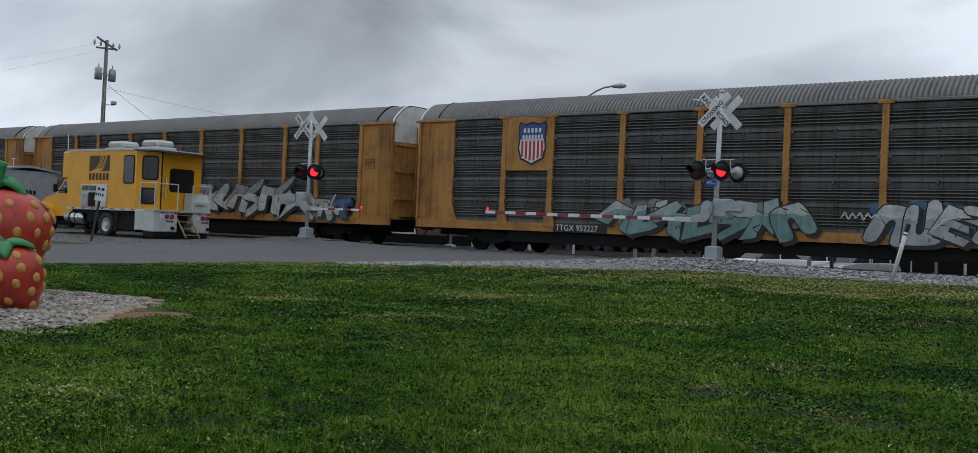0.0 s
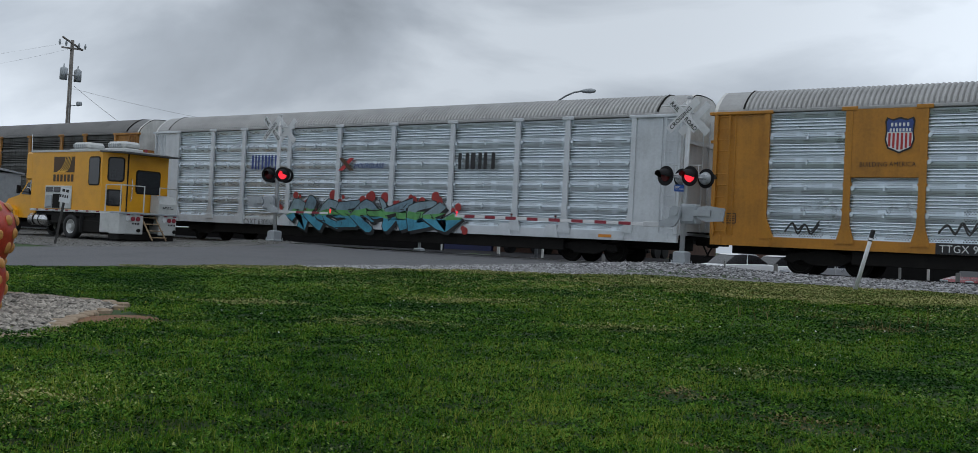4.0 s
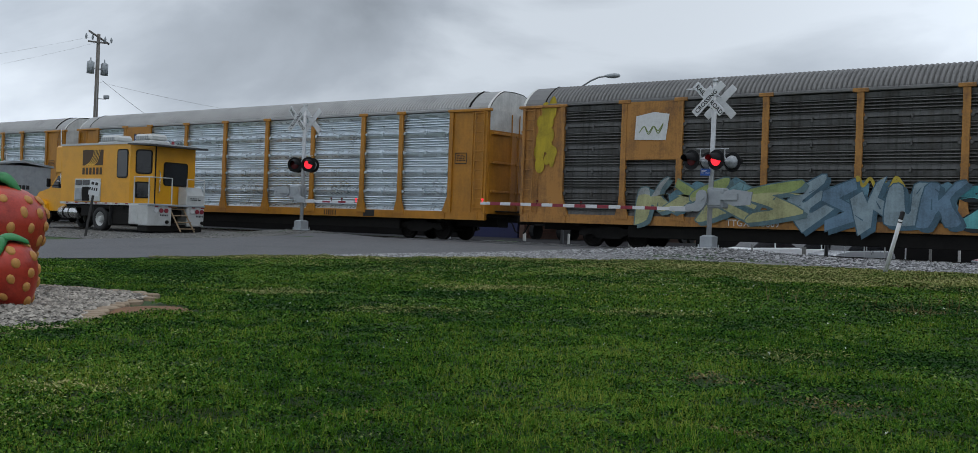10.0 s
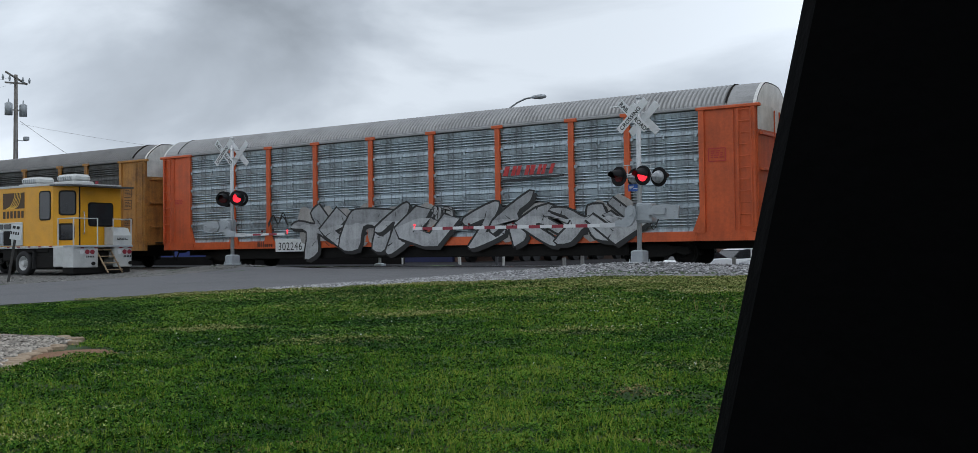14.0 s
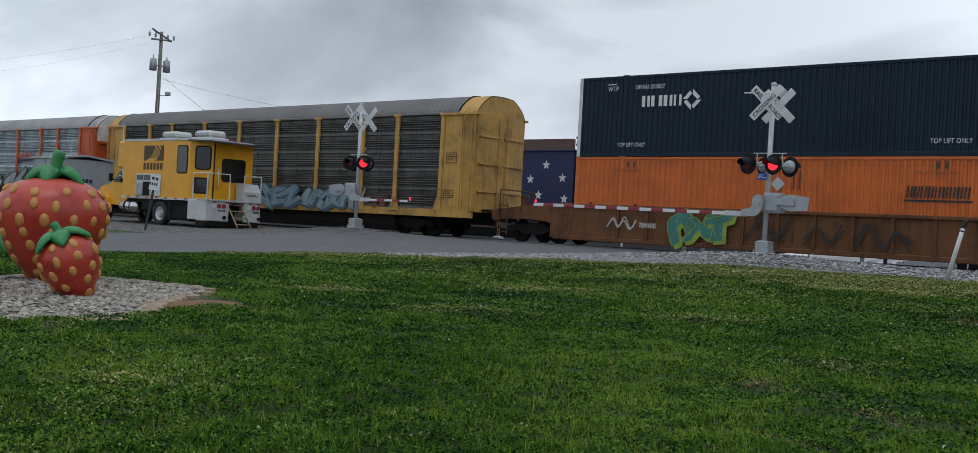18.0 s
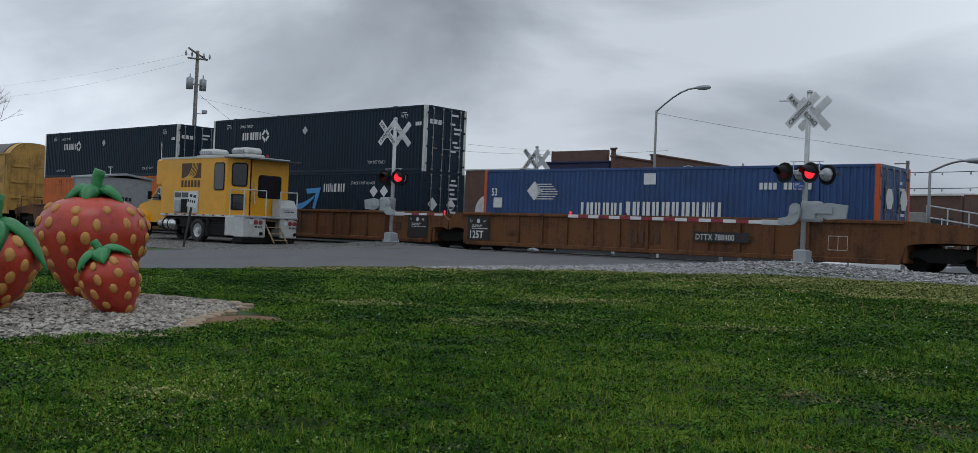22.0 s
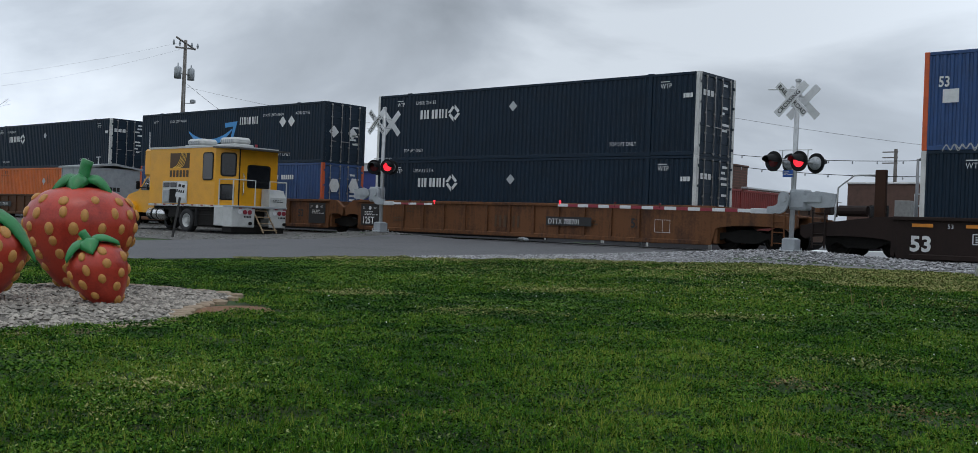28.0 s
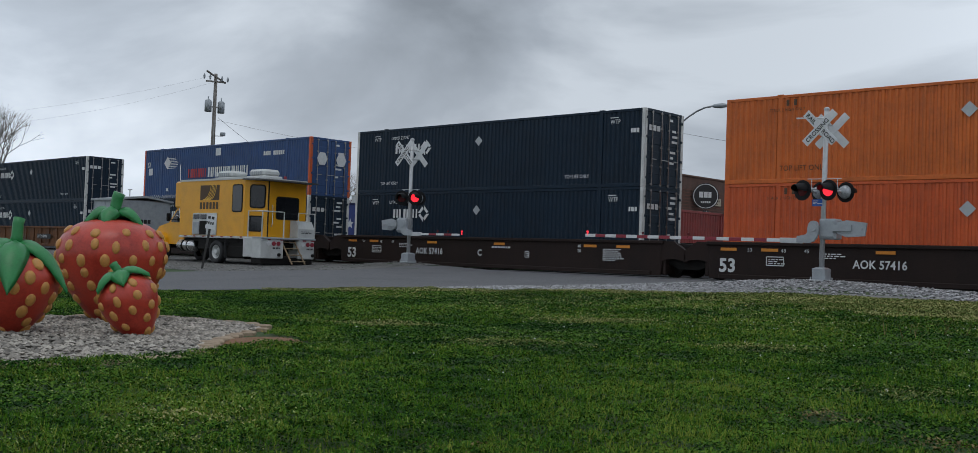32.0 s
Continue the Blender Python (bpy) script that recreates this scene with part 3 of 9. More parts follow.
def build_track():
    bed = Mesh()
    prof = [(27.6, -0.10), (29.4, -0.05), (30.6, -0.03), (34.2, -0.03), (35.4, -0.05), (37.2, -0.12)]
    for x0, x1 in ((-140, -28.2), (-15.6, 120)):
        n = 60
        bed.grid([[(x0 + (x1 - x0) * i / n, y, z) for y, z in prof] for i in range(n + 1)])
    # ballast colour darkened to carry the shade under the train
    solid("track_bed", bed, mat("train_shaded_ballast", (0.055, 0.053, 0.05), 0.95, 0, 0.5, 2.0, 0.8, 40, spec=0.1), pose(0, 0, 0), "grey crushed stone bed under the railway", "track bed", kind="structure")
    railprof = [(-0.07, -0.15), (0.07, -0.15), (0.07, -0.135), (0.012, -0.12), (0.012, -0.045), (0.036, -0.035), (0.036, 0), (-0.036, 0), (-0.036, -0.035), (-0.012, -0.045), (-0.012, -0.12), (-0.07, -0.135)]
    for s in (-1, 1):
        r = Mesh()
        r.extrude_x([(y, z) for y, z in railprof], -150, 130)
        r.box((-10, 0, 0.001), (279, 0.058, 0.004), 0, 1)
        solid("rail", r, [mat("rusted_rail_web", (0.035, 0.024, 0.018), 0.85, 0, 0.4, 5.0, 0.3, 60, spec=0.2), STEEL], pose(0, TRACK_Y + s * 0.7525, 0), "worn steel railway rail on timber ties", "rail", "rails", kind="structure")
    tie = Mesh().box((0, 0, 0), (0.22, 2.6, 0.17), 0.015)
    td = tie.data("tie", [TIE])
    base = thing("track_ties", pose(0, TRACK_Y, 0), "weathered timber ties under the rails", "railway tie", kind="structure")
    for i in range(190):
        x = -62 + i * 0.5
        if -28 < x < -16:
            continue
        o = new("tie", td)
        o.parent, o.matrix_basis = base, pose(x, 0, -0.175, 0, 0, random.uniform(-1, 1))
    # crossing panels between and beside the rails
    for y, w in ((TRACK_Y, 1.36), (TRACK_Y - 1.32, 0.98), (TRACK_Y + 1.32, 0.98)):
        pan = Mesh().box((-22.2, y, -0.06), (11.6, w, 0.11), 0.01)
        solid("crossing_panel", pan, ASPHALT, pose(0, 0, 0), "grey crossing panel between the rails", "crossing panel", "crossing panels", kind="structure")


build_track()


def stones(name, count, place, size, material, label, category, seed):
    """Loose stones joined into one object."""
    rnd = np.random.RandomState(seed)
    base = np.array([(0, 0, 1), (0.9, 0, 0.1), (0.28, 0.85, 0.1), (-0.72, 0.52, 0.1), (-0.72, -0.52, 0.1), (0.28, -0.85, 0.1), (0, 0, -0.8)], float)
    faces = [(0, 1, 2), (0, 2, 3), (0, 3, 4), (0, 4, 5), (0, 5, 1), (6, 2, 1), (6, 3, 2), (6, 4, 3), (6, 5, 4), (6, 1, 5)]
    vs, fs = [], []
    for i in range(count):
        x, y, z = place(rnd)
        s = size * rnd.uniform(0.55, 1.25)
        a = rnd.uniform(0, 6.3)
        c, sn = math.cos(a), math.sin(a)
        v = base * (s * rnd.uniform(0.7, 1.3), s * rnd.uniform(0.7, 1.2), s * rnd.uniform(0.35, 0.7)) + rnd.uniform(-0.15, 0.15, (7, 3)) * s
        v = np.stack([v[:, 0] * c - v[:, 1] * sn + x, v[:, 0] * sn + v[:, 1] * c + y, v[:, 2] + z], 1)
        k = len(vs)
        vs += v.tolist()
        fs += [(p + k, q + k, r + k) for p, q, r in faces]
    me = bpy.data.meshes.new(name)
    me.from_pydata(vs, [], fs)
    me.materials.append(material)
    return tagged(new(name, me), label, category, kind="stuff")


def ballast_spot(r):
    while True:
        x, y = r.uniform(-16, 6), r.uniform(25.2, 31.4)
        if x < -15.2 and y > 27:
            continue
        return x, y, max(ground_z(x, y) + 0.01, float(np.interp(y, (26.6, 27.6, 29.4, 30.6), (-0.2, -0.09, -0.04, -0.02)))) + r.uniform(-0.02, 0.03)


stones("ballast_stones", 12000, ballast_spot, 0.055, STONE, "loose grey crushed stones of the railway bed", "ballast", 5)


def yard_spot(r):
    y = r.uniform(19.6, 29)
    x = road_far(y) - r.uniform(0, 1) ** 1.5 * 20
    return x, y, ground_z(x, y) + 0.012


def verge_spot(r):
    y = r.uniform(18.5, 27)
    x = road_edge(y) + r.uniform(0, 1) ** 1.3 * float(np.interp(y, (17, 20, 24, 27), (0.2, 2.4, 6.0, 9.5)))
    return x, y, ground_z(x, y) + 0.015


stones("yard_stones", 2600, yard_spot, 0.045, YARDSTONE, "loose grey stones and dirt beside the road", "gravel", 8)
stones("verge_stones", 6000, verge_spot, 0.04, STONE, "loose grey stones on the gravel verge", "gravel", 6)


def soft_noise(x, y, step, seed):
    """Smooth random heights from 0 to 1 on a grid of the given step."""
    g = np.random.RandomState(seed).uniform(0, 1, (256, 256))
    u, v = x / step + 1000.0, y / step + 1000.0
    i, j = np.floor(u).astype(int), np.floor(v).astype(int)
    f, h = u - i, v - j
    f, h = f * f * (3 - 2 * f), h * h * (3 - 2 * h)
    a, b = g[i % 256, j % 256] * (1 - f) + g[(i + 1) % 256, j % 256] * f, g[i % 256, (j + 1) % 256] * (1 - f) + g[(i + 1) % 256, (j + 1) % 256] * f
    return a * (1 - h) + b * h


def land(x, y):
    z = np.interp(y, (6, 12, 17, 21, 25, 28.5, 60), (-0.66, -0.60, -0.44, -0.28, -0.16, -0.06, -0.06))
    for mx, my, h, ax, ay in MOUNDS:
        z = z + h * np.exp(-(((x - mx) / ax) ** 2) - ((y - my) / ay) ** 2)
    return z


def lumps(x, y):
    f = np.interp(np.hypot(x, y), (6, 13, 21), (1.0, 0.65, 0.30))
    return f * (0.06 * soft_noise(x, y, 0.55, 1) + 0.075 * soft_noise(x, y, 0.17, 2) + 0.03 * soft_noise(x, y, 0.075, 3) + 0.02 * soft_noise(x, y, 1.6, 4))


def lawn_edge(x, y):
    """How far a place lies inside the lawn from the gravel and the road."""
    e = np.interp(y, (-200, 13, 22, 28), (-118, -22.4, -18.3, -16.6)) + np.interp(y, (13, 17, 20, 24, 26), (0.1, 0.3, 2.5, 6.1, 21.0))
    return x - e - 0.1 - 0.35 * np.sin(x * 1.7) - 0.25 * np.sin(x * 4.3 + y)


BARE = ((-4.15, 4.29, 0.28), (-2.37, 5.53, 0.22), (-3.94, 15.4, 0.5), (-6.2, 20.5, 1.1), (-9.2, 21.8, 0.8), (-3.4, 7.4, 0.35), (-5.3, 20.2, 0.7), (-2.2, 6.9, 0.5))


def lawn_places(rnd, n, power):
    """Random places on the lawn, denser near its front."""
    d = 4.4 + (26.0 - 4.4) * rnd.uniform(0, 1, n) ** power
    a = np.radians(rnd.uniform(6, 76, n))
    x, y = -d * np.sin(a), d * np.cos(a)
    bed = np.interp(np.degrees(np.arctan2(y - 5.9, x + 12.6)) % 360, (0, 20, 41, 62, 90, 125, 180, 270, 328, 343, 360), (2.78, 2.35, 2.72, 2.3, 2.9, 3.35, 3.2, 3.2, 3.25, 3.05, 2.78))
    keep = (lawn_edge(x, y) > 0) & (np.hypot(x + 12.6, (y - 5.9) / 1.02) > 0.1 + bed)
    u, v = (x + 10.72) * 0.752 + (y - 7.55) * 0.659, (y - 7.55) * 0.752 - (x + 10.72) * 0.659
    keep &= ((u / 0.48) ** 2 + (v / 0.58) ** 2 > 0.6 + rnd.uniform(0, 0.6, n)) | (rnd.uniform(0, 1, n) < 0.06)
    for px, py, pr in BARE:
        keep &= (((x - px) / pr) ** 2 + ((y - py) / (pr * 0.7)) ** 2 > 1) | (rnd.uniform(0, 1, n) < 0.45)
    return x[keep], y[keep]


def sward(name, v, material, label):
    """Many small four-cornered leaves as one object."""
    n = len(v)
    me = bpy.data.meshes.new(name)
    me.vertices.add(n * 4)
    me.vertices.foreach_set("co", v.ravel())
    me.loops.add(n * 4)
    me.loops.foreach_set("vertex_index", np.arange(n * 4, dtype=np.int32))
    me.polygons.add(n)
    me.polygons.foreach_set("loop_start", np.arange(0, n * 4, 4, dtype=np.int32))
    me.update(calc_edges=True)
    me.materials.append(material)
    return tagged(new(name, me), label, "grass", kind="stuff")


def flat_leaves(rnd, x, y, size, low=0.0, high=0.03):
    """Small roundish leaves lying at random tilts."""
    n = len(x)
    z = land(x, y) + lumps(x, y) - 0.02 + rnd.uniform(low, high, n)
    s = size * rnd.uniform(0.6, 1.3, n) * np.interp(np.hypot(x, y), (5, 10, 25), (0.9, 1.2, 1.9))
    th = rnd.uniform(0, 2 * np.pi, n)
    tilt = rnd.uniform(-0.9, 0.9, n)
    c, q, u, w = np.cos(th) * s, np.sin(th) * s, np.sin(tilt) * s, rnd.uniform(-0.5, 0.5, n) * s
    k = 0.72
    return np.stack([np.stack([x + c, y + q, z + u], 1), np.stack([x - q * k, y + c * k, z + w], 1), np.stack([x - c, y - q, z - u], 1), np.stack([x + q * k, y - c * k, z - w], 1)], 1)


def upright_blades(rnd, x, y, h0, h1, w0):
    """Thin leaning blades that taper to a tip."""
    n = len(x)
    z = land(x, y) + lumps(x, y) - 0.02
    h = rnd.uniform(h0, h1, n) * (0.6 + 0.8 * soft_noise(x, y, 0.3, 6))
    w = w0 * rnd.uniform(0.7, 1.3, n) * np.interp(np.hypot(x, y), (5, 12, 25), (0.9, 1.5, 2.6))
    th, lt = rnd.uniform(0, 2 * np.pi, n), rnd.uniform(0, 2 * np.pi, n)
    le = rnd.uniform(0.1, 0.8, n) * h
    ux, uy, lx, ly = np.cos(th) * w, np.sin(th) * w, np.cos(lt) * le, np.sin(lt) * le
    return np.stack([np.stack([x - ux, y - uy, z], 1), np.stack([x + ux, y + uy, z], 1), np.stack([x + ux * 0.25 + lx, y + uy * 0.25 + ly, z + h], 1), np.stack([x - ux * 0.25 + lx, y - uy * 0.25 + ly, z + h], 1)], 1)


def build_grass():
    rnd = np.random.RandomState(7)
    x, y = lawn_places(rnd, 860000, 1.15)
    sward("lawn_grass", flat_leaves(rnd, x, y, 0.0105), GRASS, "short dense green lawn of clover and grass")
    x, y = lawn_places(rnd, 260000, 1.3)
    tuft = soft_noise(x, y, 0.8, 9) * 0.6 + soft_noise(x, y, 2.6, 10) * 0.6 > 0.62
    sward("grass_blades", upright_blades(rnd, x[tuft], y[tuft], 0.02, 0.06, 0.0028), BLADES, "lighter upright blades standing in the lawn")
    # yellowed grass along the gravel, thinning into the lawn
    n = 380000
    y = rnd.uniform(15, 25.6, n)
    x = rnd.uniform(-22, 0, n)
    e = lawn_edge(x, y)
    wide = np.clip((y - 18.6) / 4.2, 0, 1) * np.clip((x + 15.5) / 5.0, 0, 1)
    edge = np.clip(1.15 - e / 1.1, 0, 1) * 0.9
    spread = np.maximum(wide, edge)
    keep = (e > -0.5) & (spread > 0.02) & (soft_noise(x, y, 0.5, 11) * 0.55 + soft_noise(x, y, 2.2, 12) * 0.55 > 0.80 - 0.70 * spread) & (rnd.uniform(0, 1, n) < 0.4 + 0.6 * spread)
    x, y = x[keep], y[keep]
    # thinly on over the far half of the lawn
    n = 70000
    yy, xx = rnd.uniform(13.5, 23.5, n), rnd.uniform(-22, 1, n)
    keep = (lawn_edge(xx, yy) > 0) & (soft_noise(xx, yy, 1.1, 21) * 0.6 + soft_noise(xx, yy, 3.1, 22) * 0.6 > 0.52) & (rnd.uniform(0, 1, n) < (yy - 12) / 16)
    x, y = np.concatenate([x, xx[keep]]), np.concatenate([y, yy[keep]])
    sward("verge_grass", flat_leaves(rnd, x, y, 0.0105, 0.02, 0.055), PALEGRASS, "yellowed grass along the edge of the gravel")
    # pale worn leaves in loose drifts
    x, y = lawn_places(rnd, 36000, 1.2)
    drift = soft_noise(x, y, 0.35, 31) * 0.5 + soft_noise(x, y, 1.9, 32) * 0.7 > 0.70
    sward("pale_clover_leaves", flat_leaves(rnd, x[drift], y[drift], 0.0085, 0.03, 0.055), PALELEAF, "pale worn clover leaves scattered in drifts over the lawn")
    # yellow-green drifts
    xs, ys = [], []
    for px, py, pr in ((-5.95, 3.61, 0.42), (-5.2, 2.96, 0.3), (-8.6, 9.8, 0.8), (-12.0, 10.6, 0.9), (-10.5, 14.0, 1.1), (-6.5, 12.2, 0.8), (-3.4, 9.2, 0.6)):
        m = int(2200 * pr * pr * (0.6 + 4.0 / math.hypot(px, py)))
        u, v = rnd.normal(0, 0.55, m) * pr, rnd.normal(0, 0.28, m) * pr
        xs.append(px + 0.82 * u - 0.57 * v)
        ys.append(py + 0.57 * u + 0.82 * v)
    x, y = np.concatenate(xs), np.concatenate(ys)
    sward("yellowed_grass", flat_leaves(rnd, x, y, 0.0095, 0.02, 0.05), PALEGRASS, "yellowed drifts of grass in the lawn")
    # straw in the thin places
    xs, ys = [], []
    for px, py, pr in BARE:
        m = int(1400 * pr)
        xs.append(px + pr * 0.55 * rnd.normal(0, 1, m))
        ys.append(py + pr * 0.36 * rnd.normal(0, 1, m))
    x, y = np.concatenate(xs), np.concatenate(ys)
    sward("dry_grass", flat_leaves(rnd, x, y, 0.011, 0.0, 0.022), DRYGRASS, "dry straw-coloured grass in thin patches of lawn")
    # the rest of the lawn round the vehicle, thinner
    n = 110000
    x, y = rnd.uniform(-22, 14, n), rnd.uniform(-9, 24, n)
    d, a = np.hypot(x, y), np.degrees(np.arctan2(-x, y))
    keep = ((d < 4.6) | (a < 8) | (a > 74)) & (lawn_edge(x, y) > 0) & (np.hypot(x + 12.6, y - 5.9) > 3.4)
    sward("lawn_grass", flat_leaves(rnd, x[keep], y[keep], 0.02), GRASS, "short green lawn beside the road")
    # small white and yellow flower heads
    x, y = rnd.normal(-4.2, 0.9, 60), rnd.normal(15.3, 0.9, 60)
    sward("weed_stems", upright_blades(rnd, x, y, 0.12, 0.30, 0.004), DRYGRASS, "pale dry weed stems standing in the lawn")
    for name, cnt, col, lab in (("white_flowers", 170, (0.55, 0.57, 0.52), "small white clover heads in the lawn"), ("dandelions", 9, (0.55, 0.42, 0.03), "yellow dandelion heads in the lawn")):
        x = np.concatenate([rnd.uniform(-11, -3, cnt // 2), rnd.uniform(-14, 0, cnt - cnt // 2)])
        y = np.concatenate([rnd.uniform(12.5, 20, cnt // 2), rnd.uniform(5.5, 20, cnt - cnt // 2)])
        fs = [flat_leaves(rnd, x + ox, y + oy, 0.006, 0.05, 0.065) for ox, oy in ((0, 0), (0.008, 0.004), (-0.006, 0.008), (0.002, -0.008))]
        sward(name, np.concatenate(fs), mat(name + "_petals", col, 0.8), lab)


build_grass()

# ---- the train ----
MOVERS = []
HALF = 1.55


def travel(t):
    """How far the train has gone, in metres."""
    return SPEED * t + GAIN * t * t


SPEED, GAIN = 10.874, 0.01316


def bogie(parent, x, name="bogie"):
    """A two-axle truck: side frames, axles and wheels."""
    fr = Mesh()
    for s in (-1, 1):
        o = [(-1.25, 0.42), (-1.15, 0.62), (-0.55, 0.66), (-0.3, 0.74), (0.3, 0.74), (0.55, 0.66), (1.15, 0.62), (1.25, 0.42), (1.0, 0.36), (0.75, 0.46), (0.4, 0.3), (-0.4, 0.3), (-0.75, 0.46), (-1.0, 0.36)]
        fr.prism(o, s * 1.06, s * 1.22)
        for q in (-0.2, 0, 0.2):
            fr.tube([(q, s * 1.14, 0.3), (q, s * 1.14, 0.62)], 0.07, 8)
    fr.box((0, 0, 0.6), (0.45, 2.0, 0.26), 0.04)
    b = part(name, fr, BLACKIRON, parent, m=pose(x, 0, 0))
    wh = Mesh()
    n = 20
    for s in (-1, 1):
        prof = [(0.0, 0.12), (0.12, 0.12), (0.14, 0.07), (0.33, 0.05), (0.35, 0.07), (0.42, 0.07), (0.42, -0.05), (0.445, -0.07), (0.0, -0.07)]
        wh.grid([[(r * math.cos(2 * math.pi * k / n), s * (0.74 + y), 0.42 + r * math.sin(2 * math.pi * k / n)) for k in range(n)] for r, y in prof], close=True)
    wh.tube([(0, -0.8, 0.42), (0, 0.8, 0.42)], 0.08, 8)
    if "wheelset" not in SHARED:
        SHARED["wheelset"] = fix_normals(wh.data("wheelset", [BLACKIRON]))
    for q in (-0.89, 0.89):
        part("wheelset", SHARED["wheelset"], RUST, b, m=pose(q, 0, 0))
    return b


SHARED = {}
POSTS = (1.78, 4.28, 6.38, 9.3, 12.2, 15.12, 18.07, 21.05, 23.15, 25.68)
LEN = 27.5
SIDE0, SIDE1 = 1.10, 4.97


def panel_mesh(w, material, z0=SIDE0, z1=SIDE1):
    """A bay of corrugated sheet with its five stacked strips."""
    key = ("panel", round(w, 2), material.name, z0, z1)
    if key in SHARED:
        return SHARED[key]
    prof, z = [], z0
    strip_h = (SIDE1 - SIDE0) / 5
    while z < z1 - 0.02:
        k = math.floor((z - SIDE0 + 1e-6) / strip_h)
        foot, top = SIDE0 + k * strip_h, min(z1, SIDE0 + (k + 1) * strip_h)
        one = [(0.0, 0.022), (0.15, 0.0), (0.156, 0.035), (0.166, 0.035), (0.172, 0.0)]
        for i in range(4):
            q = 0.176 + i * 0.0985
            one += [(q, -0.08), (q + 0.038, -0.08), (q + 0.043, 0.022), (q + 0.052, 0.038), (q + 0.078, 0.024), (q + 0.094, -0.06)]
        one += [(0.574, 0.0), (0.715, 0.028), (0.722, 0.03), (0.730, 0.03), (0.734, -0.09), (0.770, -0.09)]
        prof += [(foot + q, d) for q, d in one if z - 1e-6 <= foot + q <= top]
        z = top
    me = Mesh()
    # object coordinates keep the sheet's own place, so the holes sit in bands
    me.grid([[(0, -y, zz), (w, -y, zz)] for zz, y in prof])
    me.box((w / 2, 0.11, (z0 + z1) / 2), (w, 0.02, z1 - z0))
    # round clips where the strips meet at the posts
    for k in range(1, 5):
        zc = SIDE0 + k * strip_h - 0.02
        if z0 + 0.1 < zc < z1 - 0.1:
            for xc in (0.10, w - 0.10):
                me.tube([(xc, -0.085, zc), (xc, -0.03, zc)], 0.065, 10)
            me.box((w / 2, -0.05, zc), (0.07, 0.05, 0.16), 0.01)
    SHARED[key] = fix_normals(me.data("panel", [material]))
    return SHARED[key]


def post_mesh(material, foot):
    key = ("post", material.name, foot)
    if key in SHARED:
        return SHARED[key]
    me = Mesh()
    o = [(-0.1, SIDE1 + 0.06), (-0.1, 1.9), (-0.12, 1.55), (-0.24 if foot else -0.13, 1.12), (-0.27 if foot else -0.13, 0.98), (0.27 if foot else 0.13, 0.98), (0.24 if foot else 0.13, 1.12), (0.12, 1.55), (0.1, 1.9), (0.1, SIDE1 + 0.06)]
    me.prism(o, -0.075, 0.01)
    me.box((0, -0.045, SIDE1 + 0.02), (0.46, 0.10, 0.12), 0.01)
    for z in (1.3, 2.0, 2.75, 3.5, 4.25):
        for s in (-1, 1):
            me.box((s * 0.105, -0.02, z), (0.05, 0.08, 0.09), 0.012)
    SHARED[key] = fix_normals(me.data("post", [material]))
    return SHARED[key]


def roof_rows(x0, x1, step, amp):
    rows = []
    n = max(2, int(round((x1 - x0) / step)))
    for i in range(n + 1):
        x = x0 + (x1 - x0) * i / n
        e = amp * (-0.5, 0.3, 0.5, 0.3)[i % 4]
        half = [(-1.53, 4.98)] + [(-(w + (e if w > 0.1 else 0)), h + 0.8 * e) for w, h in ((1.50, 5.10), (1.40, 5.26), (1.18, 5.47), (0.92, 5.66), (0.68, 5.77), (0.34, 5.80))]
        rows.append([(x, y, z) for y, z in half + [(0.0, 5.81 + 0.8 * e)] + [(-y, z) for y, z in half[::-1]]])
    return rows


def ladder(parent, material, x, side, z0=1.15, z1=4.9, w=0.42):
    me = Mesh()
    y = side * (HALF + 0.09)
    for q in (-w / 2, w / 2):
        me.box((x + q, y, (z0 + z1) / 2), (0.05, 0.03, z1 - z0), 0.006)
        for z in (z0 + 0.2, (z0 + z1) / 2, z1 - 0.2):
            me.box((x + q, side * (HALF + 0.045), z), (0.04, 0.09, 0.03))
    k = int((z1 - z0) / 0.36)
    for i in range(k + 1):
        z = z0 + 0.1 + i * 0.36
        me.tube([(x - w / 2, y, z), (x + w / 2, y, z)], 0.015, 6)
    return part("ladder", me, material, parent)


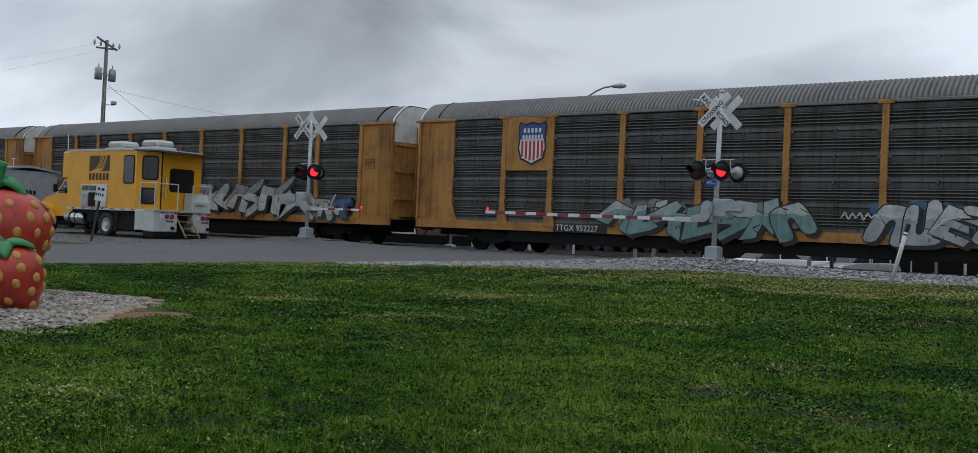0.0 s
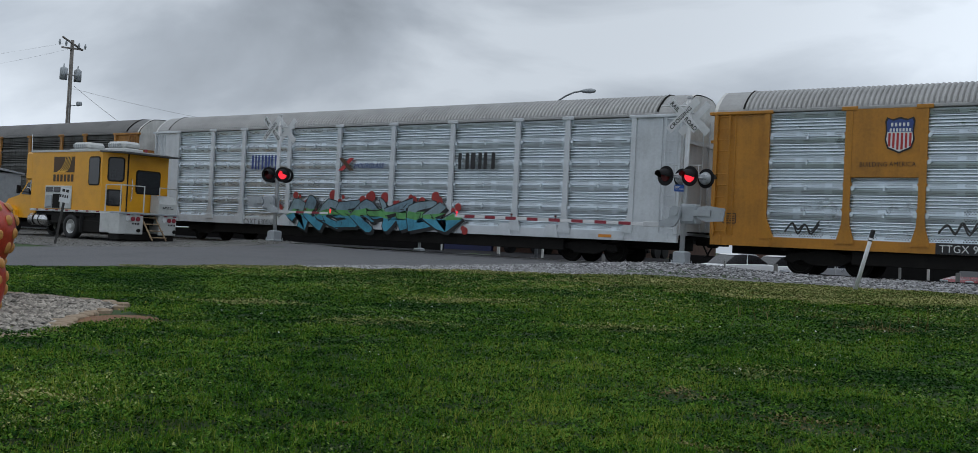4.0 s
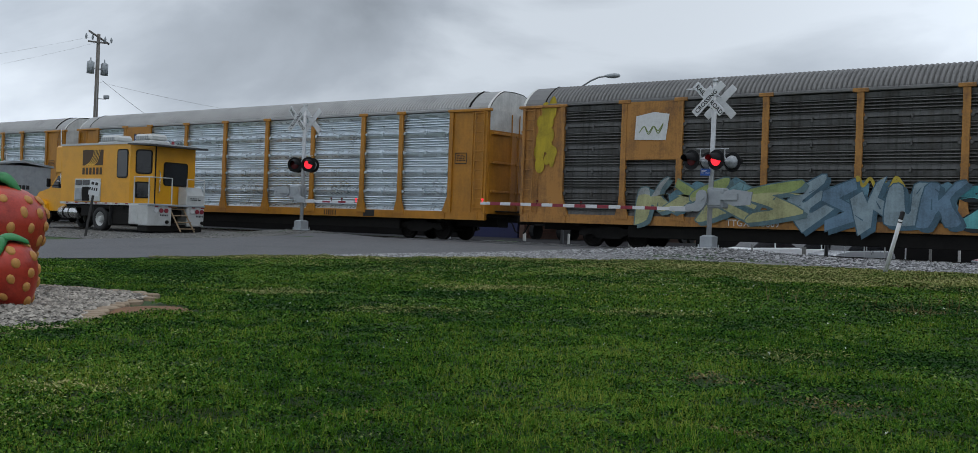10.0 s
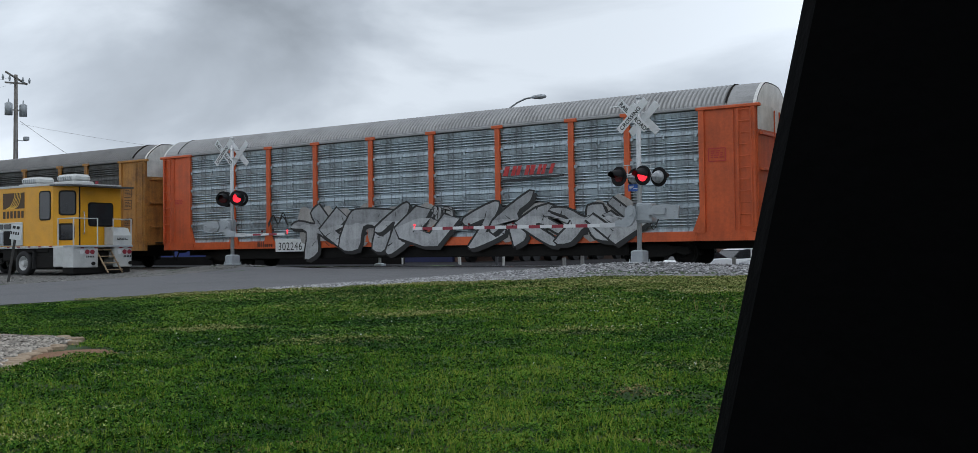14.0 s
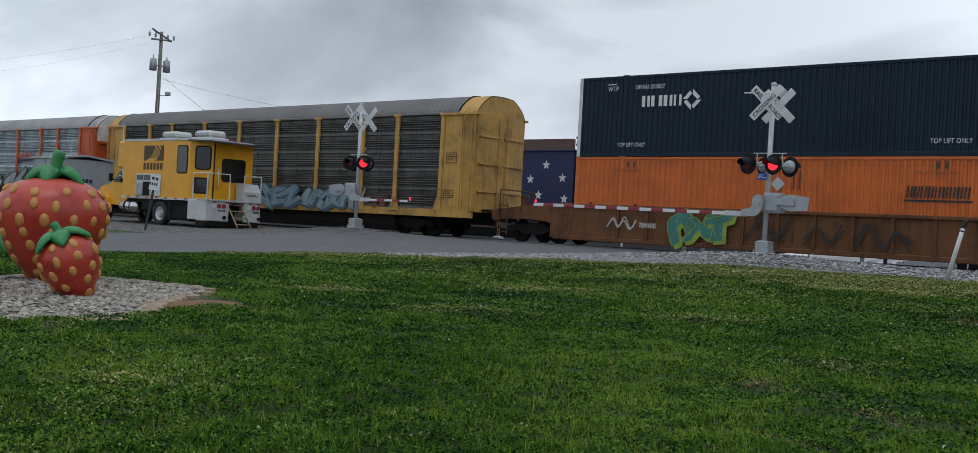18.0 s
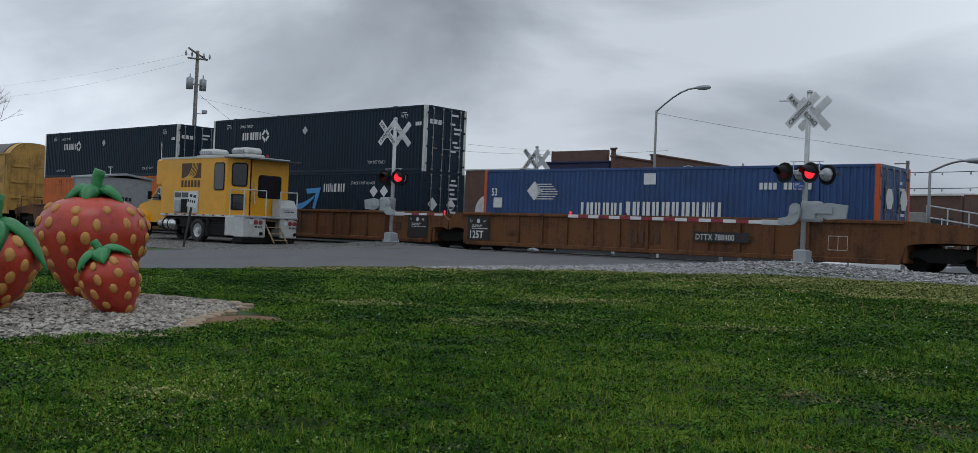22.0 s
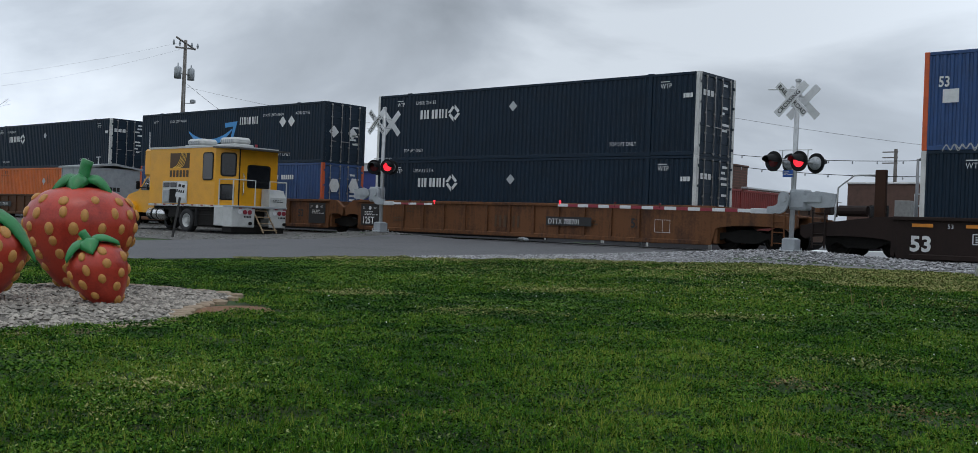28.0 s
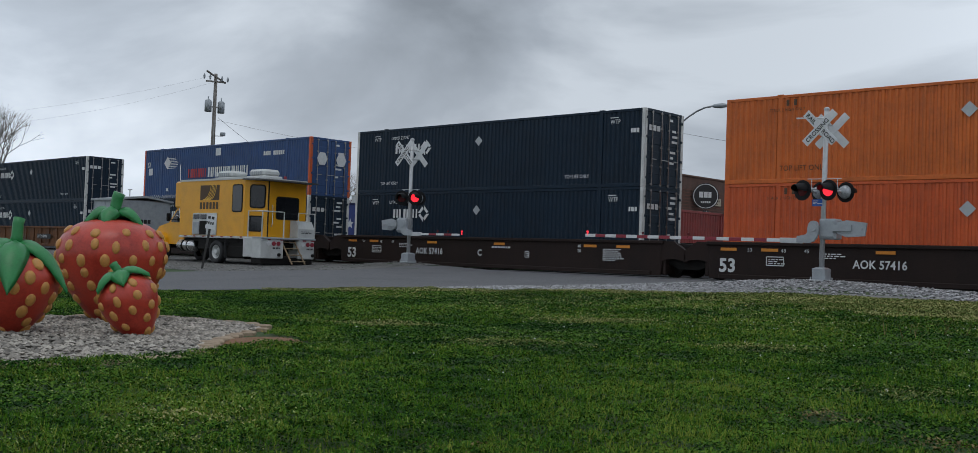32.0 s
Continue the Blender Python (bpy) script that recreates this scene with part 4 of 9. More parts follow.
def autorack(offset, body, sheet, roof, cap, label, sill=None, door=None, posts=POSTS):
    """A covered two-storey car carrier on its flat underframe."""
    car = thing("autorack_car", pose(offset, TRACK_Y, 0), label, "railcar", "cars of the train")
    MOVERS.append((car, offset, 0.0))
    sill = sill or body
    under = Mesh()
    under.box((LEN / 2, 0, 0.80), (LEN - 0.6, 0.7, 0.5), 0.03)
    under.box((LEN / 2, 0, 1.0), (LEN - 0.1, 2.9, 0.14), 0.02)
    for x in (2.4, 7.0, 9.5, 12.0, 13.75, 15.5, 18.0, 20.5, 25.1):
        under.box((x, 0, 0.84), (0.2, 2.84, 0.26), 0.02)
    under.box((LEN / 2 - 3, -0.85, 0.62), (1.2, 0.5, 0.4), 0.05)
    under.tube([(LEN / 2 + 2.0, -0.9, 0.6), (LEN / 2 + 3.4, -0.9, 0.6)], 0.22, 12)
    for s in (-1, 1):
        under.tube([(5.0, s * 1.1, 0.62), (22.5, s * 1.1, 0.58)], 0.03, 6)
        under.box((LEN / 2, s * 1.36, 0.58), (18.6, 0.08, 0.42), 0.02)
    part("underframe", under, BLACKIRON, car)
    for x in (-0.35, LEN + 0.35):
        c = Mesh()
        s = -1 if x < 0 else 1
        c.box((x, 0, 0.86), (0.75, 0.22, 0.22), 0.03)
        c.box((x + s * 0.22, 0.03, 0.86), (0.28, 0.36, 0.34), 0.06)
        c.tube([(x, -0.35, 0.78), (x + s * 0.2, -0.36, 0.42), (x + s * 0.32, -0.3, 0.36)], 0.03, 6)
        part("coupler", c, BLACKIRON, car)
    for s in (-1, 1):
        b = Mesh()
        b.prism([(0.05, 0.80), (LEN - 0.05, 0.80), (LEN - 0.05, 1.11), (0.05, 1.11)], s * (HALF - 0.12), s * (HALF + 0.03))
        for x in (0.4, 2.0, 25.5, 27.1):
            b.box((x, s * (HALF + 0.035), 0.95), (0.06, 0.05, 0.3), 0.01)
        part("side_sill", b, sill, car)
        t = Mesh()
        t.box((LEN / 2, s * (HALF - 0.02), SIDE1 + 0.045), (LEN - 2.2, 0.14, 0.10), 0.015)
        part("top_rail", t, roof, car)
        for i in range(len(posts) - 1):
            x0, x1 = posts[i], posts[i + 1]
            pm = panel_mesh(x1 - x0 - 0.1, sheet)
            part("side_panel", pm, sheet, car, m=pose(x0 + 0.05 if s < 0 else x1 - 0.05, s * (HALF - 0.05), 0, 0, 0, 0 if s < 0 else 180))
            if i:
                part("post", post_mesh(body, True), body, car, m=pose(x0, s * HALF, 0, 0, 0, 0 if s < 0 else 180))
        for x0, x1, lx in ((0.02, 1.80, 0.36), (LEN - 1.80, LEN - 0.02, LEN - 0.36)):
            e = Mesh()
            e.box(((x0 + x1) / 2, s * (HALF - 0.06), (1.02 + SIDE1) / 2), (x1 - x0, 0.1, SIDE1 - 1.02), 0.02)
            part("end_panel", e, body, car)
            inner = x1 if x0 < 5 else x0
            d = 1 if x0 < 5 else -1
            e = Mesh().prism([(inner - 0.12 * d, SIDE1), (inner - 0.12 * d, 1.05), (inner + 0.32 * d, 1.05), (inner + 0.06 * d, 1.7), (inner + 0.06 * d, SIDE1)], s * (HALF - 0.05), s * (HALF + 0.06))
            part("end_post", e, body, car)
            part("end_header", Mesh().box(((x0 + x1) / 2, s * HALF, SIDE1), (x1 - x0 + 0.3, 0.16, 0.10), 0.015), body, car)
            outer = x0 if x0 < 5 else x1
            part("corner_post", Mesh().box((outer + 0.08 * d, s * HALF, 3.0), (0.14, 0.12, 3.9), 0.02), body, car)
            part("panel_seam", Mesh().box((outer + 0.72 * d, s * HALF, 3.0), (0.05, 0.05, 3.8), 0.01), body, car)
            ladder(car, body, lx, s)
    ribbed = Mesh().grid(roof_rows(0.95, LEN - 0.95, 0.038, 0.055))
    part("roof", ribbed, roof, car, smooth=False)
    for x0, x1, face in ((0.0, 0.97, 0.0), (LEN - 0.97, LEN, LEN)):
        h = Mesh().grid(roof_rows(x0, x1, 0.3, 0.0))
        rim = roof_rows(face, face + 0.01, 0.01, 0.0)[0]
        part("roof_hood", h, roof if cap is CAPWHITE else cap, car)
        s = -1 if face == 0 else 1
        ec = Mesh()
        crim = [(face + s * 0.012, p[1] * 0.97, 4.98 + (p[2] - 4.98) * 0.96) for p in rim]
        ec.add(crim, [tuple(range(len(crim)))])
        ec.grid([[(face - s * 0.10 if q else face + s * 0.012, p[1] * (1 + 0.004 * q), p[2] + 0.004 * q) for p in rim] for q in (0, 1)])
        part("end_cap", ec, cap, car)
        tr = Mesh()
        xb = 0.97 if face == 0 else LEN - 0.97
        tr.tube([(xb, p[1] * 1.008, p[2] + 0.01) for p in roof_rows(xb, xb + 0.01, 0.01, 0)[0][1:-1]], 0.035, 6)
        part("roof_edge_strap", tr, BLACKIRON, car)
        s = -1 if face == 0 else 1
        # two curved end doors
        for q in (-1, 1):
            dm = Mesh()
            arc = [(face + s * 0.12 * math.cos(q * 1.48 * k / 6), q * 1.48 * k / 6) for k in range(7)]
            arc += [(face - s * 0.05, q * 1.48), (face - s * 0.05, 0.0)]
            dm.grid([[(px, py, z) for px, py in arc] for z in (1.05, 4.96)], close=True)
            dm.add([(px, py, 1.05) for px, py in arc], [tuple(range(9))])
            dm.add([(px, py, 4.96) for px, py in arc], [tuple(range(9))])
            for z in (1.9, 3.0, 4.1):
                dm.box((face + s * 0.10, q * 0.75, z), (0.10, 1.3, 0.09), 0.01)
            dm.tube([(face + s * 0.15, q * 0.25, 1.1), (face + s * 0.15, q * 0.25, 4.9)], 0.022, 6)
            part("end_door", dm, door or body, car)
            tb = Mesh()
            arc2 = [(px + s * 0.006, py * 1.004) for px, py in arc[:7]]
            tb.grid([[(px, py, z) for px, py in arc2] for z in (4.22, 4.99)])
            part("door_top_band", tb, cap, car)
        wk = Mesh().box((face + s * 0.28, 0, 1.16), (0.4, 2.2, 0.04), 0.01)
        part("end_platform", wk, BLACKIRON, car)
    for x in (3.6, LEN - 3.6):
        bogie(car, x)
    return car


FACE = -HALF - 0.075


def shield(parent, x, z, h, slogan=False):
    """A heraldic badge: a blue chief over red and white stripes."""
    w = h * 0.78
    o = [(-0.5, 0.40), (-0.44, 0.5), (-0.25, 0.44), (0, 0.5), (0.25, 0.44), (0.44, 0.5), (0.5, 0.40), (0.46, 0.1), (0.5, -0.12), (0.40, -0.36), (0.16, -0.44), (0, -0.5), (-0.16, -0.44), (-0.40, -0.36), (-0.5, -0.12), (-0.46, 0.1)]
    big = [(p * w * 1.06, q * h * 1.06) for p, q in o]
    flat(parent, BLACKMARK, x, FACE - 0.006, z, [(p * 1.06, q * 1.05) for p, q in big], "badge")
    flat(parent, WHITEMARK, x, FACE - 0.008, z, [(p * w, q * h) for p, q in o], "badge_field")
    flat(parent, BLUEMARK, x, FACE - 0.010, z, [(p * w, q * h) for p, q in o if q > 0.05], "badge_chief")
    for k in range(6):
        x0 = -0.42 + k * 0.155
        lo = -0.34 - 0.12 * (1 - abs(k - 2.5) / 2.5)
        flat(parent, REDMARK, x, FACE - 0.012, z, [(x0 * w, lo * h), ((x0 + 0.085) * w, lo * h), ((x0 + 0.085) * w, 0.07 * h), (x0 * w, 0.07 * h)], "badge_stripe")
    bars(parent, WHITEMARK, x - 0.34 * w, FACE - 0.013, z + 0.27 * h, [0.085 * w] * 5, 0.11 * h, gap=0.45)
    bars(parent, WHITEMARK, x - 0.38 * w, FACE - 0.013, z + 0.11 * h, [0.075 * w] * 7, 0.10 * h, gap=0.35)


def badge_panel(parent, material, i, z0=3.0):
    """A plain painted sheet over the upper part of bay i."""
    x0, x1 = POSTS[i], POSTS[i + 1]
    b = Mesh().box(((x0 + x1) / 2, -HALF - 0.03, (z0 + SIDE1) / 2), (x1 - x0 - 0.18, 0.06, SIDE1 - z0), 0.015)
    part("badge_sheet", b, material, parent)
    return (x0 + x1) / 2


PAINTS = {}


def paint(c):
    k = "spray_paint_%02d_%02d_%02d" % tuple(int(q * 99) for q in c)
    return mat(k, tuple(q * 0.70 for q in c), 0.65, 0, 0.45, 1.6, streak=0.35)


def sprayed(name, mesh, mats, parent, m):
    return tagged(part(name, mesh, mats, parent, m=m), kind="stuff")


def grown(o, d):
    """An outline pushed outwards by d."""
    n = len(o)
    area = sum(o[i][0] * o[(i + 1) % n][1] - o[(i + 1) % n][0] * o[i][1] for i in range(n))
    sg_, res = (1 if area > 0 else -1), []
    for i in range(n):
        (ax, az), (bx, bz) = o[i - 1], o[(i + 1) % n]
        q = math.hypot(bx - ax, bz - az) or 1.0
        res.append((o[i][0] + sg_ * d * (bz - az) / q, o[i][1] - sg_ * d * (bx - ax) / q))
    return res


def graffiti(parent, x, z, w, h, n, fill, outline, seed, y=FACE - 0.004, halo=None, shade=None, lw=0.04):
    """Sprayed interlocking forms: notched blocks, each over the last, with a dark outline and a cast edge."""
    r = random.Random(seed)
    n = max(n, int(round(w / (0.80 * h))))
    cell = w / n
    mats = [paint(outline)] + [paint(c) for c in list(fill) + list(shade or [])]
    back, body = Mesh(), Mesh()

    def sheet_of(mesh, o, yy, mi=0):
        mesh.add([(p, yy, q) for p, q in o], [tuple(range(len(o)))], mi)

    if halo:
        for k in range(n * 3):
            o = ring(11, cell * r.uniform(0.25, 0.42), h * r.uniform(0.16, 0.32), r.uniform(0.02, 0.98) * w, h * r.uniform(0.3, 0.85))
            sheet_of(back, [(p + r.uniform(-0.04, 0.04), q + r.uniform(-0.05, 0.05)) for p, q in o], -0.0003 * k)
        sprayed("sprayed_halo", back, paint(halo), parent, pose(x, y + 0.006, z))
    forms = (
        [(-1, -1), (-0.35, -1), (-0.25, 0.1), (0.2, 0.15), (0.3, -1), (1, -1), (0.9, 0.8), (0.4, 1), (-0.8, 1)],
        [(-0.9, -0.8), (-0.4, -1), (0.7, -1), (1, -0.6), (0.8, 1), (0.25, 1), (0.15, -0.3), (-0.25, -0.3), (-0.3, 1), (-1, 1)],
        [(-1, -1), (0.9, -1), (1, -0.5), (-0.2, -0.45), (-0.15, -0.15), (0.7, -0.1), (0.6, 0.3), (-0.2, 0.3), (-0.2, 0.5), (1, 0.6), (1.1, 1), (-0.8, 1)],
        [(-1, -0.7), (-0.6, -1), (1.1, -1), (0.9, -0.5), (0.0, -0.4), (1, 0.5), (0.8, 1), (-1, 1), (-0.9, 0.5), (0.1, 0.4)],
        [(-1, -1), (-0.4, -1), (-0.1, -0.2), (0.4, -1), (1.1, -0.9), (0.35, 0.25), (1, 1), (0.4, 1), (-0.2, 0.3), (-0.3, 1), (-0.9, 1)],
        [(-0.3, -1), (0.4, -1), (0.35, 0.4), (1, 0.5), (1.1, 1), (-1, 1), (-1.1, 0.5), (-0.35, 0.4)],
    )
    last = -1
    for i in range(n):
        kind = r.choice([k for k in range(6) if k != last])
        last = kind
        cx, d = (i + 0.5) * cell, -0.004 * (i + 1)
        a, b = cell * r.uniform(0.62, 0.85), h * r.uniform(0.36, 0.46)
        lean, flip, roll = r.uniform(-0.1, 0.4) * a, r.choice((-1, 1)), r.uniform(-0.75, 0.75)
        o = []
        for p, q in forms[kind][::flip]:
            p = p * flip
            px = a * p * r.uniform(0.9, 1.12) + r.uniform(-0.05, 0.05)
            pz = b * q * r.uniform(0.92, 1.10)
            o.append((cx + px + lean * q, h / 2 + pz))
        c, e = math.cos(roll), math.sin(roll)
        o = [(cx + c * (p - cx) - e * (q - h / 2), h / 2 + e * (p - cx) * 0.8 + c * (q - h / 2)) for p, q in o]
        if r.random() < 0.5:
            o = smooth_line(o + [o[0]], 3)[:-1]
        sheet_of(body, [(p + 0.12, q - 0.10) for p, q in grown(o, lw * 0.6)], d + 0.0006)
        sheet_of(body, grown(o, lw), d)
        sheet_of(body, o, d - 0.0006, 1 + r.randrange(len(fill)))
        for j in range(len(shade or ())):
            cut = h * (0.66 - 0.24 * j + r.uniform(-0.05, 0.05))
            sheet_of(body, [(p, min(q, cut + 0.04 * math.sin(9 * p))) for p, q in o], d - 0.0009 - 0.0003 * j, 1 + len(fill) + j)
        # short dark cuts inside the form
        for k in range(r.choice((2, 3, 4))):
            px, pz = cx + r.uniform(-0.75, 0.75) * a, h * r.uniform(0.12, 0.88)
            u, v, t = r.uniform(0.05, 0.16), r.uniform(0.012, 0.03), r.uniform(0, 3.14)
            c, e = math.cos(t), math.sin(t)
            sheet_of(body, [(px + c * p - e * q, pz + e * p + c * q) for p, q in ((-u, -v), (u, -v * 0.4), (u, v * 0.4), (-u, v))], d - 0.0018)
    sprayed("sprayed_form", body, mats, parent, pose(x, y - 0.006, z))


def tag(parent, x, z, w, h, col, seed, y=FACE - 0.004, lw=0.05):
    """A thin scribbled tag."""
    r = random.Random(seed)
    me = Mesh()
    n = max(3, int(w / h * 2))
    for k in range(2):
        c = [(w * i / n + r.uniform(-0.1, 0.1) * w / n, h * (0.15 + 0.7 * (i % 2)) + r.uniform(-0.2, 0.2) * h) for i in range(n + 1)]
        ribbon(me, smooth_line(c, 5), lw, -0.002 * k)
    part("sprayed_tag", me, paint(col), parent, m=pose(x, y, z))


def numbers(parent, text, x, size=0.3, z=0.86, plate=True, white=True, y=-HALF - 0.032):
    w = len(text) * size * 0.62
    if plate:
        flat(parent, BLACKMARK, x - 0.1, y - 0.004, z - 0.06, [(0, 0), (w + 0.2, 0), (w + 0.2, size + 0.02), (0, size + 0.02)], "number_plate")
    write(text, size, WHITEMARK if white else BLACKMARK, parent, x, y - 0.008, z, squash=0.95)


def small_print(parent, material, x, z, w, rows, y=FACE - 0.004, seed=1, h=0.035):
    """Rows of fine illegible print as short bars."""
    r = random.Random(seed)
    me = Mesh()
    for k in range(rows):
        u = 0.0
        end = w * r.uniform(0.6, 1)
        while u < end:
            q = r.uniform(0.05, 0.16)
            me.add([(u, 0, -k * h * 1.9), (u + q, 0, -k * h * 1.9), (u + q, 0, -k * h * 1.9 + h), (u, 0, -k * h * 1.9 + h)], [(0, 1, 2, 3)])
            u += q + 0.04
    return tagged(part("fine_print", me, material, parent, m=pose(x, y, z)), kind="stuff")


def framed_notice(parent, x, z, w=0.55, h=0.4, y=-HALF - 0.018, material=None):
    o = Mesh()
    material = material or BROWNMARK
    for c, s in (((w / 2, 0, 0), (w, 0.004, 0.03)), ((w / 2, 0, h), (w, 0.004, 0.03)), ((0, 0, h / 2), (0.03, 0.004, h)), ((w, 0, h / 2), (0.03, 0.004, h))):
        o.box(c, s)
    part("stencilled_frame", o, material, parent, m=pose(x, y, z))
    small_print(parent, material, x + 0.07, z + h - 0.1, w - 0.12, int(h / 0.09), y - 0.002, int(x * 10) + 1)

OLD = "old autorack car, faded yellow posts, dark corrugated panels"
NEWY = "yellow autorack car with bright galvanised panels"
# leading cars, first seen at the start
a0 = autorack(-84.75, OLDYELLOW, DARKSHEET, ROOFDARK, CAPWHITE, OLD)
a1 = autorack(-55.90, OLDYELLOW, DARKSHEET, ROOFDARK, CAPWHITE, OLD + ", grey graffiti")
graffiti(a1, 14.6, 1.12, 7.2, 1.35, 5, [(0.42, 0.43, 0.42), (0.30, 0.32, 0.32)], (0.02, 0.02, 0.02), 11, shade=[(0.62, 0.62, 0.6)])
graffiti(a1, 22.6, 0.95, 2.6, 0.95, 4, [(0.5, 0.5, 0.48), (0.08, 0.14, 0.3)], (0.03, 0.04, 0.08), 12)
framed_notice(a1, 26.0, 3.1, material=BROWNMARK)

b1 = autorack(-27.01, OLDYELLOW, DARKSHEET, ROOFDARK, CAPWHITE, OLD + ", graffiti")
cx = badge_panel(b1, OLDYELLOW, 1)
shield(b1, 5.55, 4.0, 1.45)
numbers(b1, "TTGX 952227", 6.7, 0.3)
graffiti(b1, 8.9, 0.80, 7.0, 1.2, 6, [(0.36, 0.47, 0.44), (0.26, 0.36, 0.35), (0.52, 0.55, 0.52)], (0.012, 0.012, 0.012), 21, halo=(0.26, 0.25, 0.24), shade=[(0.20, 0.34, 0.33)])
graffiti(b1, 17.9, 0.80, 3.5, 1.2, 3, [(0.62, 0.63, 0.62)], (0.012, 0.012, 0.014), 22, halo=(0.06, 0.17, 0.30), shade=[(0.40, 0.42, 0.44)])
graffiti(b1, 21.0, 0.80, 1.7, 1.15, 2, [(0.55, 0.43, 0.05)], (0.012, 0.012, 0.014), 23)
tag(b1, 16.9, 1.5, 1.1, 0.22, (0.6, 0.6, 0.6), 24, lw=0.03)
framed_notice(b1, 25.95, 3.25)
framed_notice(b1, 26.0, 1.2, 0.5, 0.3)
small_print(b1, REDMARK, 25.9, 2.9, 0.7, 4, -HALF - 0.02, 4)

c1 = autorack(1.87, WHITEPAINT, WHITESHEET, ROOFPALE, CAPWHITE, "white autorack car with perforated panels and bright graffiti")
bars(c1, BLUEMARK, 6.99, FACE - 0.01, 3.2, [0.32, 0.34, 0.32, 0.34], 0.62, gap=0.14, notch=1, name="maker_mark")
for k, s in enumerate((1, -1)):
    o = [(0, 0), (0.26, 0), (0.86, 0.52), (0.60, 0.52)]
    flat(c1, REDMARK if k == 0 else BROWNMARK, 12.25, FACE - 0.01 - 0.003 * k, 3.15, o if s > 0 else [(0.86 - p, q) for p, q in o], "hourglass_mark")
write("HOURGLASS", 0.27, BLUEMARK, c1, 13.1, FACE - 0.01, 3.26, bold=0.005, shear=0.25)
bars(c1, BLACKMARK, 18.42, FACE - 0.01, 3.2, [0.5, 0.5, 0.52], 0.62, gap=0.14, notch=1, name="owner_mark")
numbers(c1, "CSXT 630068", 6.6, 0.34, 0.80, False, False)
graffiti(c1, 9.6, 0.80, 8.6, 1.15, 9, [(0.20, 0.31, 0.38), (0.26, 0.37, 0.42)], (0.01, 0.012, 0.014), 31, shade=[(0.14, 0.44, 0.14), (0.07, 0.36, 0.52)])
r_ = random.Random(32)
cloud = Mesh()
for k in range(34):
    px, rr = r_.uniform(0.6, 10.8), r_.uniform(0.09, 0.22)
    o = ring(10, rr, rr, px, r_.uniform(1.05, 1.45) if 1.6 < px < 9.6 else r_.uniform(0.1, 1.1))
    cloud.add([(p, -0.0004 * k, q) for p, q in o], [tuple(range(10))])
sprayed("sprayed_cloud", cloud, paint((0.42, 0.04, 0.035)), c1, pose(8.2, FACE + 0.012, 0.72))
for x in (6.27, 9.2, 14.9, 20.65, 22.65):
    br = Mesh().prism([(-0.32, 0.80), (0.32, 0.80), (0.2, 1.25), (-0.2, 1.25)], -HALF - 0.09, -HALF)
    part("post_gusset", br, WHITEPAINT, c1, m=pose(x, 0, 0))
part("reflector", Mesh().box((24.8, -HALF - 0.04, 0.93), (0.5, 0.012, 0.1)), ORANGEMARK, c1)

d1 = autorack(30.43, YELLOW, GALV, ROOFPALE, CAPWHITE, NEWY + ", red graffiti")
cx = badge_panel(d1, YELLOW, 1, 2.95)
shield(d1, 5.72, 4.17, 0.95)
write("BUILDING AMERICA", 0.2, BLACKMARK, d1, 4.62, FACE - 0.004, 3.27, squash=0.84)
numbers(d1, "TTGX 982616", 6.9, 0.3)
numbers(d1, "R1", 11.6, 0.26)
graffiti(d1, 16.2, 0.96, 3.6, 1.25, 4, [(0.36, 0.03, 0.06), (0.45, 0.05, 0.08)], (0.62, 0.60, 0.58), 41)
graffiti(d1, 13.4, 1.2, 2.5, 0.85, 3, [(0.16, 0.13, 0.14)], (0.42, 0.38, 0.38), 42)
tag(d1, 6.9, 1.3, 2.6, 0.4, (0.05, 0.05, 0.05), 43)
tag(d1, 2.5, 1.25, 1.0, 0.4, (0.03, 0.03, 0.03), 44)
framed_notice(d1, 26.0, 2.95)
framed_notice(d1, 0.45, 1.5, 0.42, 0.3)
flat(d1, BLACKMARK, 20.9, -HALF - 0.036, 0.84, [(0, 0), (0.62, 0), (0.62, 0.24), (0, 0.24)], "notice_plate")

f1 = autorack(59.31, YELLOW, GALV, ROOFPALE, CAPWHITE, NEWY + ", striped shield")
cx = badge_panel(f1, YELLOW, 1, 2.95)
shield(f1, 5.54, 4.1, 1.0)
write("BUILDING AMERICA", 0.2, BLACKMARK, f1, 4.56, FACE - 0.004, 3.27, squash=0.84)
numbers(f1, "TTGX  973212", 5.4, 0.3)
numbers(f1, "R1", 9.2, 0.26)
graffiti(f1, 1.5, 0.75, 1.4, 1.4, 2, [(0.55, 0.55, 0.53), (0.2, 0.2, 0.2)], (0.015, 0.015, 0.015), 57)
tag(f1, 2.7, 1.2, 0.8, 0.6, (0.03, 0.03, 0.03), 52, lw=0.04)
bars(f1, BROWNMARK, 18.9, -HALF - 0.04, 0.84, [0.2, 0.2, 0.2], 0.22, notch=1, name="owner_mark")
flat(f1, BLACKMARK, 21.2, -HALF - 0.036, 0.83, [(0, 0), (0.62, 0), (0.62, 0.26), (0, 0.26)], "notice_plate")
framed_notice(f1, 25.95, 2.95, material=BLACKMARK)
small_print(f1, BLACKMARK, 4.5, 3.3, 0.01, 1)

